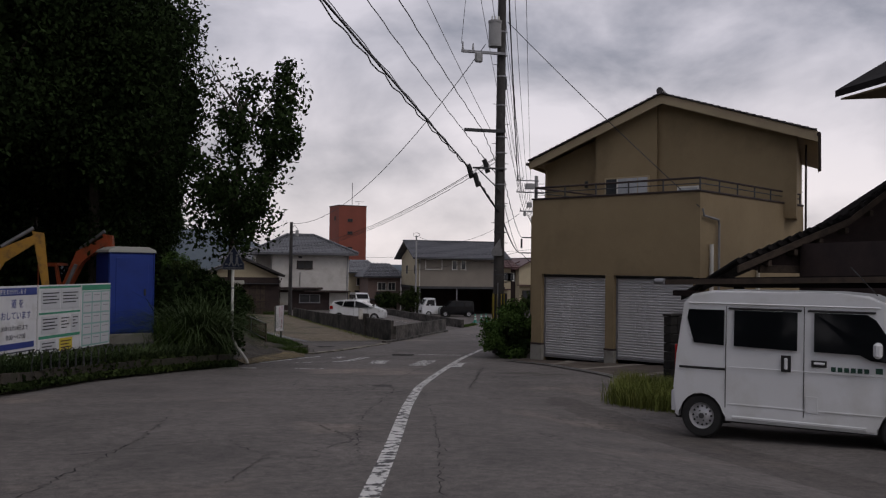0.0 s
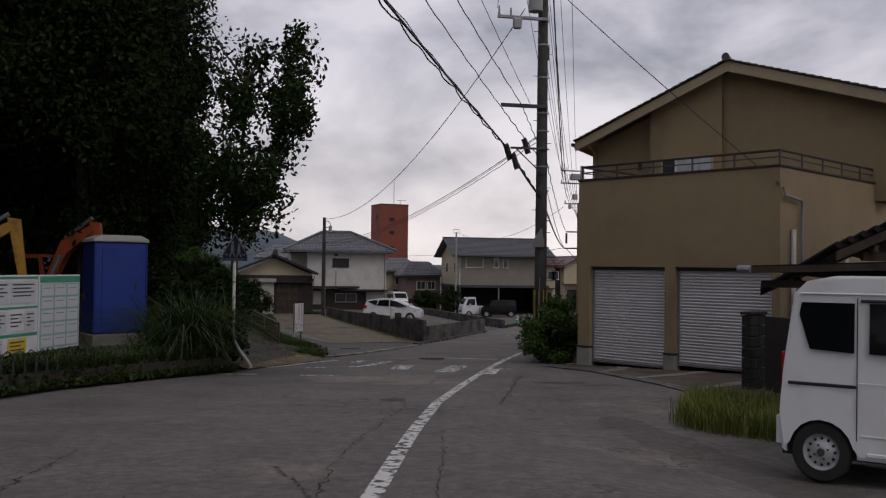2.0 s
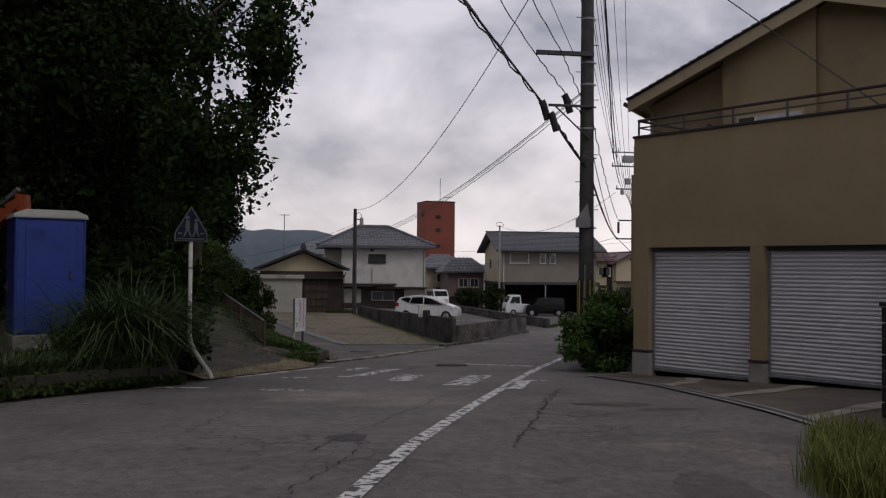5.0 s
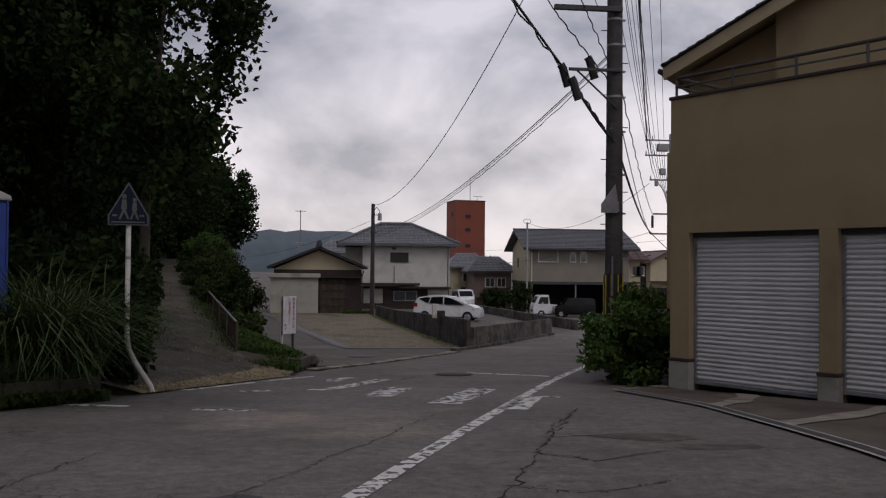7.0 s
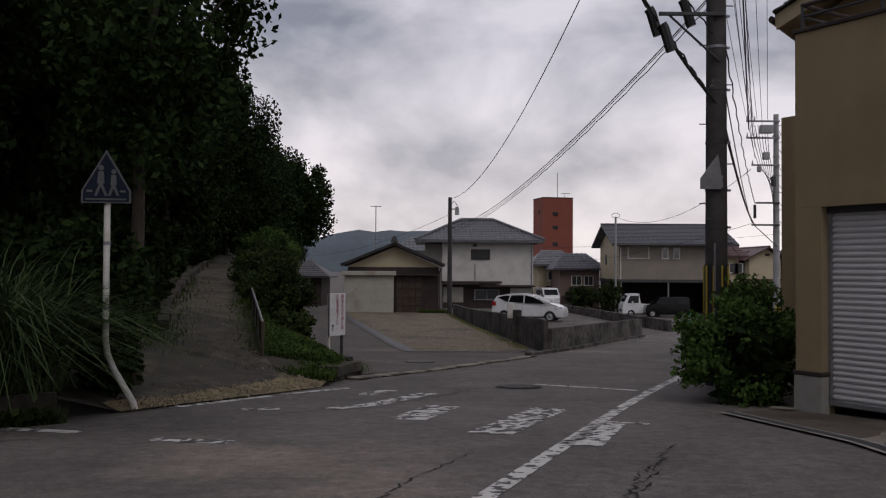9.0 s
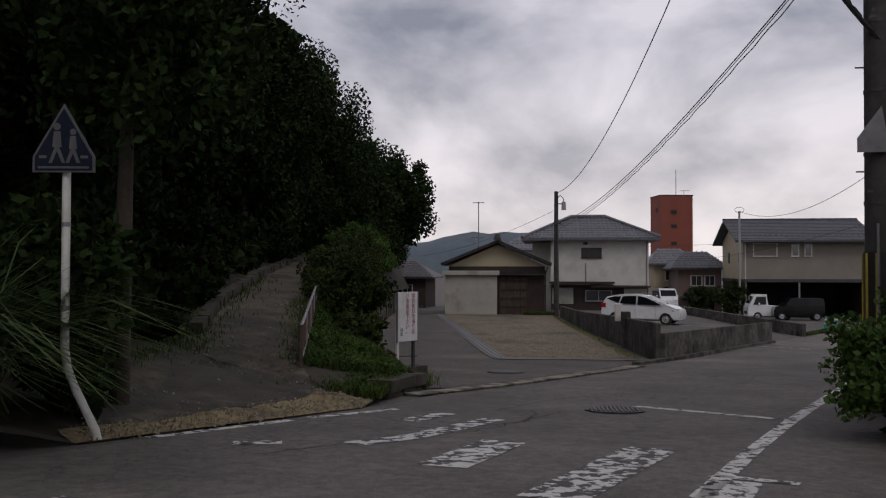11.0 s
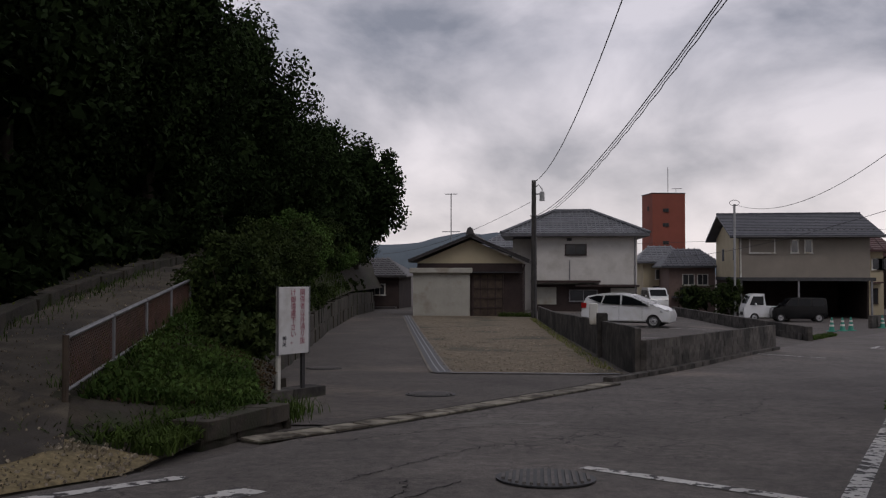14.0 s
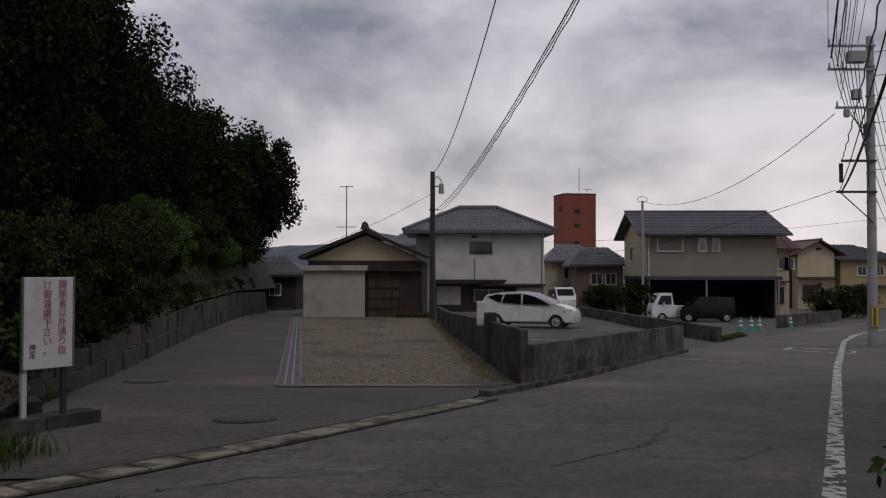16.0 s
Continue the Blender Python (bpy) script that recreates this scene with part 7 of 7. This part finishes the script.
def notice_boards():
    rz = math.degrees(math.atan2(3.05, 1.14))
    o = np.array((-2.29, 23.53))
    d = np.array((1.14, 3.05)) / math.hypot(1.14, 3.05)
    for k, (a, b, kind) in enumerate(((0.0, 1.42, "grid"), (1.46, 3.22, "papers"), (3.28, 5.2, "notice"))):
        at = o - d * b
        w = b - a
        s = thing("construction_board", (at[0], at[1], 0), rz, {"grid": "green and white construction board with a grid of papers", "papers": "white construction board with green trim and permit papers", "notice": "white roadworks notice board with blue writing"}[kind], "notice board", "construction boards")
        bd = part("board", bm_box(0, w, -0.02, 0.02, -0.45, 1.03, 0.006), SIGNWHITE, s)
        for x in (0.1, w - 0.15):
            part("post", bm_box(x, x + 0.05, 0.02, 0.07, -1.0, 1.0), STEEL, s)
        if kind == "grid":
            part("green_band", bm_box(0.02, w - 0.02, -0.026, -0.02, 0.88, 1.0), INKGREEN, bd)
            part("green_panel", bm_box(0.03, w - 0.03, -0.024, -0.02, -0.42, 0.86), mat("pale_green_board", (0.25, 0.4, 0.36), (0.3, 0.46, 0.42)), bd)
            for i in range(3):
                for j in range(5):
                    part("paper", bm_box(0.08 + i * 0.44, 0.46 + i * 0.44, -0.03, -0.024, 0.62 - j * 0.25 - 0.0, 0.83 - j * 0.25), PAPER, bd)
                    part("print_bar", bm_box(0.13 + i * 0.44, 0.4 + i * 0.44, -0.032, -0.03, 0.76 - j * 0.25, 0.775 - j * 0.25), STEEL, bd)
        elif kind == "papers":
            part("green_band", bm_box(0.02, w - 0.02, -0.026, -0.02, 0.4, 0.44), INKGREEN, bd)
            part("green_band", bm_box(0.02, w - 0.02, -0.026, -0.02, -0.12, -0.06), INKGREEN, bd)
            part("green_band", bm_box(0.02, w - 0.02, -0.026, -0.02, 0.96, 1.0), INKGREEN, bd)
            for x0, x1, z0, z1, m_ in ((0.08, 0.85, 0.5, 0.92, PAPER), (0.9, 1.68, 0.5, 0.92, PAPER), (0.1, 0.8, -0.02, 0.36, PAPER), (0.85, 1.3, -0.02, 0.36, SIGNWHITE), (1.34, 1.68, -0.02, 0.36, PAPER), (0.08, 0.7, -0.42, -0.15, PAPER), (0.85, 1.4, -0.42, -0.15, INKYELLOW)):
                pp = part("paper", bm_box(x0, x1, -0.03, -0.024, z0, z1), m_, bd)
                for j in range(4):
                    part("print_bar", bm_box(x0 + 0.06, x1 - 0.06 - 0.1 * (j % 2), -0.033, -0.03, z1 - 0.08 - j * 0.07, z1 - 0.055 - j * 0.07), DARKSTEEL if m_ is not INKYELLOW else RUST, pp)
        else:
            part("blue_band", bm_box(0.03, w - 0.03, -0.026, -0.02, 0.84, 0.99), INKBLUE, bd)
            text("迷惑をおかけします", 0.12, SIGNWHITE, bd, (w * 0.5, -0.03, 0.87))
            text("道 を", 0.2, INKBLUE, bd, (w * 0.62, -0.025, 0.6))
            text("おしています", 0.18, INKBLUE, bd, (w * 0.6, -0.025, 0.37))
            text("30年12月14日まで", 0.12, INK, bd, (w * 0.58, -0.025, 0.14))
            text("8:00〜17:00", 0.14, INK, bd, (w * 0.6, -0.025, -0.04))
            part("blue_band", bm_box(0.3, w - 0.1, -0.026, -0.02, -0.24, -0.12), INKBLUE, bd)
            for j in range(2):
                part("print_bar", bm_box(0.3, w - 0.06, -0.026, -0.02, -0.32 - j * 0.07, -0.295 - j * 0.07), INK, bd)
    hoops = thing("hoop_edging", (0, 0, 0), 0, "row of thin dark wire hoops edging the verge", "edging fence")
    for k in range(17):
        c = o + np.array((0.55, -0.15)) - d * (k * 0.34 - 1.2)
        g = ground_z(*c) + 0.38
        part("hoop", bm_tube([(c[0] + d[0] * 0.2 * math.cos(a), c[1] + d[1] * 0.2 * math.cos(a), g + 0.42 * math.sin(a)) for a in np.linspace(0, math.pi, 9)], 0.011, 5), DARKSTEEL, hoops)


notice_boards()


# ---- works yard: cabin and diggers ----
def toilet():
    s = thing("portable_toilet", (-2.42, 29.35, 0), 25, "tall dark blue plastic portable cabin with pale lid", "portable toilet")
    part("plinth", bm_box(-0.72, 0.72, -0.6, 0.6, -0.95, -0.6, 0.03), CONCRETE, s)
    part("body", bm_box(-0.7, 0.7, -0.58, 0.58, -0.6, 1.85, 0.05, None, 3), TOILETBLUE, s, smooth=True)
    lid = part("lid", bm_prism([(-0.74, 1.85), (0.74, 1.85), (0.72, 1.93), (0.5, 2.03), (-0.5, 2.03), (-0.72, 1.93)], "y", -0.62, 0.62, None, 0.02), TOILETTOP, s)
    door = part("door", bm_box(-0.5, 0.5, -0.6, -0.58, -0.5, 1.7, 0.008), TOILETBLUE, s)
    for k in range(5):
        part("door_rib", bm_box(-0.42, -0.1, -0.612, -0.6, 1.4 + k * 0.05, 1.425 + k * 0.05), TOILETBLUE, door)
    part("latch", bm_box(0.36, 0.42, -0.64, -0.6, 0.55, 0.75, 0.01), DARKSTEEL, door)
    for x in (-0.69, 0.66):
        part("corner_rib", bm_box(x, x + 0.03, -0.6, -0.55, -0.6, 1.85), TOILETBLUE, s)


toilet()


def digger(x, y, z, rz, k, paint, label):
    s = thing("excavator", (x, y, z), rz, label, "excavator", "excavators")
    for yy in (-0.8, 0.5):
        tr = part("track", bm_prism([(-1.0 * k, 0.05), (1.0 * k, 0.05), (1.2 * k, 0.25), (1.0 * k, 0.5), (-1.0 * k, 0.5), (-1.2 * k, 0.25)], "y", yy * k, (yy + 0.3) * k), RUBBER, s)
        for j in range(8):
            part("track_pad", bm_box((-0.95 + j * 0.25) * k, (-0.85 + j * 0.25) * k, yy * k - 0.02, (yy + 0.3) * k + 0.02, 0.0, 0.06), DARKSTEEL, tr)
    part("deck", bm_box(-1.1 * k, 0.8 * k, -0.75 * k, 0.75 * k, 0.55, 0.95, 0.05), paint, s)
    part("engine_cover", bm_box(-1.2 * k, -0.3 * k, -0.72 * k, 0.72 * k, 0.95, 1.45 * k, 0.08, None, 2), paint, s)
    cab = part("cab", bm_prism([(-0.2 * k, 0.95), (0.75 * k, 0.95), (0.75 * k, 1.5 * k), (0.55 * k, 2.35 * k), (-0.2 * k, 2.35 * k)], "y", 0.0, 0.72 * k, None, 0.04), paint, s)
    for yy in (-0.01, 0.715 * k):
        part("cab_glass", bm_prism([(-0.1 * k, 1.4 * k), (0.62 * k, 1.4 * k), (0.48 * k, 2.22 * k), (-0.1 * k, 2.22 * k)], "y", yy, yy + 0.02), WINDOW, cab)
    part("cab_front", bm_prism([(0.765 * k, 1.3 * k), (0.78 * k, 1.5 * k), (0.6 * k, 2.25 * k), (0.57 * k, 2.25 * k)], "y", 0.06, 0.66 * k), WINDOW, cab)
    part("boom", bm_prism([(0.7 * k, 0.9), (1.0 * k, 0.9), (1.7 * k, 2.4 * k), (2.7 * k, 3.05 * k), (2.65 * k, 3.3 * k), (1.5 * k, 2.75 * k)], "y", -0.35 * k, -0.1 * k, None, 0.03), paint, s)
    part("stick", bm_prism([(2.45 * k, 3.35 * k), (2.8 * k, 3.3 * k), (3.0 * k, 1.5 * k), (2.8 * k, 1.5 * k)], "y", -0.33 * k, -0.13 * k, None, 0.03), paint, s)
    part("ram", bm_tube([(1.6 * k, -0.22 * k, 2.85 * k), (2.5 * k, -0.22 * k, 3.45 * k)], 0.06, 8), STEEL, s)
    part("ram", bm_tube([(1.0 * k, -0.4 * k, 1.0), (1.55 * k, -0.4 * k, 2.3 * k)], 0.06, 8), STEEL, s)
    part("bucket", bm_prism([(2.7 * k, 1.5 * k), (3.1 * k, 1.55 * k), (3.0 * k, 0.95 * k), (2.6 * k, 0.8 * k), (2.35 * k, 1.1 * k)], "y", -0.5 * k, 0.05 * k, None, 0.02), DARKSTEEL, s)
    return s


digger(-7.3, 28.4, -0.75, 10, 0.95, MACHYELLOW, "yellow excavator with folded arm behind the boards")
digger(-5.0, 30.6, -0.6, -25, 0.9, MACHORANGE, "small orange excavator in the works yard")


# ---- path railing ----
def path_rail():
    s = thing("mesh_railing", (0, 0, 0), 0, "low rusty wire mesh railing beside the earth path", "railing")
    a, b = Vector((2.1, 32.75, -1.22)), Vector((0.42, 40.2, -0.72))
    up = Vector((0, 0, 0.66))
    part("top_rail", bm_tube([a + up, b + up], 0.028, 8), STEEL, s)
    lo = Vector((0, 0, 0.12))
    part("bottom_rail", bm_tube([a + lo, b + lo], 0.022, 8), STEEL, s)
    for k in range(5):
        p = a.lerp(b, k / 4)
        part("post", bm_tube([p - up * 0.3, p + up * 1.04], 0.035, 8), OLDWOOD if k == 0 else STEEL, s)
    bm = bmesh.new()
    n = 110
    for k in range(-8, n):
        for sg in (0, 8):
            f0, f1 = (k + sg) / n, (k + 8 - sg) / n
            lo0, hi0 = max(0.0, min(1, f0)), max(0.0, min(1, f1))
            if abs(f1 - f0) < 1e-6 or lo0 == hi0:
                continue
            z0 = 0.12 + 0.54 * ((lo0 - f0) / (f1 - f0))
            z1 = 0.12 + 0.54 * ((hi0 - f0) / (f1 - f0))
            bm_tube([a.lerp(b, lo0) + Vector((0, 0, z0)), a.lerp(b, hi0) + Vector((0, 0, z1))], 0.005, 3, bm)
    tagged(part("wire_mesh", bm, RUST, s, "rusty diamond wire mesh"), kind="stuff")


path_rail()

# ---- old house and gate beside the garage ----
def old_house():
    h = thing("old_house", (0, 0, 0), 0, "old timber house with dark tiled eaves beside the forecourt", "house")
    part("wall", bm_box(13.6, 22, 6.5, 18.5, -1.2, 2.2), BROWN, h)
    part("upper_wall", bm_box(17.6, 23, 8, 17, 2.2, 6.2), BROWN, h)
    def slab(name, c, m_, th=0.1):
        bm = bmesh.new()
        v = [bm.verts.new(p) for p in c] + [bm.verts.new((p[0], p[1], p[2] - th)) for p in c]
        bm.faces.new(v[:4])
        bm.faces.new(v[4:])
        for i in range(4):
            j = (i + 1) % 4
            bm.faces.new((v[i], v[j], v[j + 4], v[i + 4]))
        part(name, bm, m_, h)
    verge = [(11.9, 1.76), (14.9, 2.93), (15.9, 3.6), (20.5, 6.3)]
    for (xa, za), (xb, zb) in zip(verge, verge[1:]):
        slab("eave_roof", [(xa, 18.45, za), (xb, 18.45, zb), (xb, 21.0, zb - 0.9), (xa, 21.0, za - 0.9)], TILE_OLD, 0.1)
        n = int((xb - xa) / 0.26)
        bm = bmesh.new()
        for i in range(n):
            x, z = xa + (xb - xa) * i / n, za + (zb - za) * i / n + 0.03
            bm_tube([(x, 18.38, z), (x, 20.9, z - 0.9)], 0.07, 8, bm)
        tagged(part("roll_tiling", bm, TILE_OLD, h), kind="stuff")
        part("barge_board", bm_prism([(xa, za - 0.26), (xb, zb - 0.26), (xb, zb - 0.1), (xa, za - 0.1)], "y", 18.4, 18.46), OLDWOOD, h)
    part("gable_wall", bm_prism([(12.9, 1.5), (20.5, 1.5), (20.5, 6.1), (15.9, 3.4), (14.9, 2.75), (12.2, 1.66)], "y", 18.7, 18.85), BROWN, h, "black-brown timber gable")
    for i in range(8):
        x = 12.7 + i * 0.7
        z = float(np.interp(x, [p[0] for p in verge], [p[1] for p in verge])) - 0.42
        part("purlin_end", bm_box(x, x + 0.1, 18.42, 18.7, z, z + 0.14, 0.01), OLDWOOD, h)
    part("tie_beam", bm_box(12.6, 20.4, 18.6, 18.7, 1.5, 1.68, 0.01), OLDWOOD, h)
    slab("upper_roof", [(14.72, 18.7, 5.95), (14.5, 6, 6.1), (19, 6, 8.4), (19, 18.7, 8.4)], TILE_OLD, 0.16)
    slab("soffit", [(14.8, 18.6, 5.76), (14.6, 6.1, 5.9), (16.3, 6.1, 6.0), (16.3, 18.6, 5.9)], STUCCO, 0.04)
    return h


old_house()


def gate():
    g = thing("roofed_gate", (0, 0, 0), 0, "old lean-to gate roof with rusted sheet over dark posts", "gate")
    def beam(name, a, b, w, m_):
        part(name, bm_tube([a, b], w, 4), m_, g)
    def slab(name, c, m_, th):
        bm = bmesh.new()
        v = [bm.verts.new(p) for p in c] + [bm.verts.new((p[0], p[1], p[2] - th)) for p in c]
        bm.faces.new(v[:4])
        bm.faces.new(v[4:])
        for i in range(4):
            j = (i + 1) % 4
            bm.faces.new((v[i], v[j], v[j + 4], v[i + 4]))
        part(name, bm, m_, g)
    slab("roof_sheet", [(8.85, 16.3, 1.36), (11.6, 10.4, 1.55), (13.4, 11.5, 1.36), (11.6, 18.2, 1.2)], TILE_OLD, 0.05)
    slab("fascia", [(8.8, 16.25, 1.34), (11.55, 10.35, 1.53), (11.6, 10.37, 1.53), (8.85, 16.27, 1.34)], OLDWOOD, 0.1)
    slab("rust_sheet", [(9.1, 16.35, 1.13), (11.7, 10.9, 1.2), (12.4, 11.3, 1.16), (9.9, 16.9, 1.1)], RUST, 0.05)
    slab("rust_lip", [(9.05, 16.3, 1.12), (11.65, 10.85, 1.19), (11.7, 10.87, 1.19), (9.1, 16.32, 1.12)], BROWN, 0.1)
    for x, y in ((10.3, 15.9), (11.8, 12.4)):
        part("post", bm_box(x - 0.08, x + 0.08, y - 0.08, y + 0.08, ground_z(x, y) - 0.1, 1.22, 0.01), OLDWOOD, g)
        beam("bracket", (x - 0.05, y, 0.55), (x - 0.75, y + 0.25, 1.15), 0.06, OLDWOOD)
    # panel gets its own darker brown, holding the shade of the house
    part("gate_panel", bm_box(10.9, 11.02, 15.9, 19.2, -1.0, 0.42, 0.01), mat("shaded_brown_board", (0.014, 0.01, 0.008), (0.03, 0.022, 0.017), 3), g, "brown board panel darkened for the house's shade")
    part("gutter_end", bm_tube([(8.82, 16.2, 1.3), (8.72, 16.4, 1.3)], 0.06, 8), STEEL, g)
    return g


gate()
bp = thing("block_pillar", (11.0, 19.75, 0), 30, "blackened concrete block pillar beside the gate", "pillar")
for r in range(7):
    for k in range(2):
        part("block", bm_box(-0.3 + k * 0.3 + 0.006, -0.006 + k * 0.3, -0.1, 0.1, -1.05 + r * 0.21, -0.852 + r * 0.21, 0.012), BLACK_BLOCK, bp)
part("cap", bm_box(-0.32, 0.32, -0.12, 0.12, 0.42, 0.48, 0.01), BLACK_BLOCK, bp)
for k, (x, y) in enumerate(((21.2, 70.2), (21.9, 70.8), (22.5, 71.4), (25.4, 75.2))):
    c = thing("traffic_cone", (x, y, ground_z(x, y)), 0, "green and white plastic traffic cone beside the road", "traffic cone", "traffic cones")
    part("base", bm_box(-0.2, 0.2, -0.2, 0.2, 0, 0.04, 0.01), CONEGREEN, c)
    part("cone", bm_tube([(0, 0, 0.04), (0, 0, 0.7)], 0.14, 12, None, 0.03), CONEGREEN, c)
    for z, r in ((0.25, 0.115), (0.45, 0.083)):
        part("white_band", bm_tube([(0, 0, z), (0, 0, z + 0.09)], r, 12, None, r - 0.012), WHITEPAINT, c)
print("part four built")
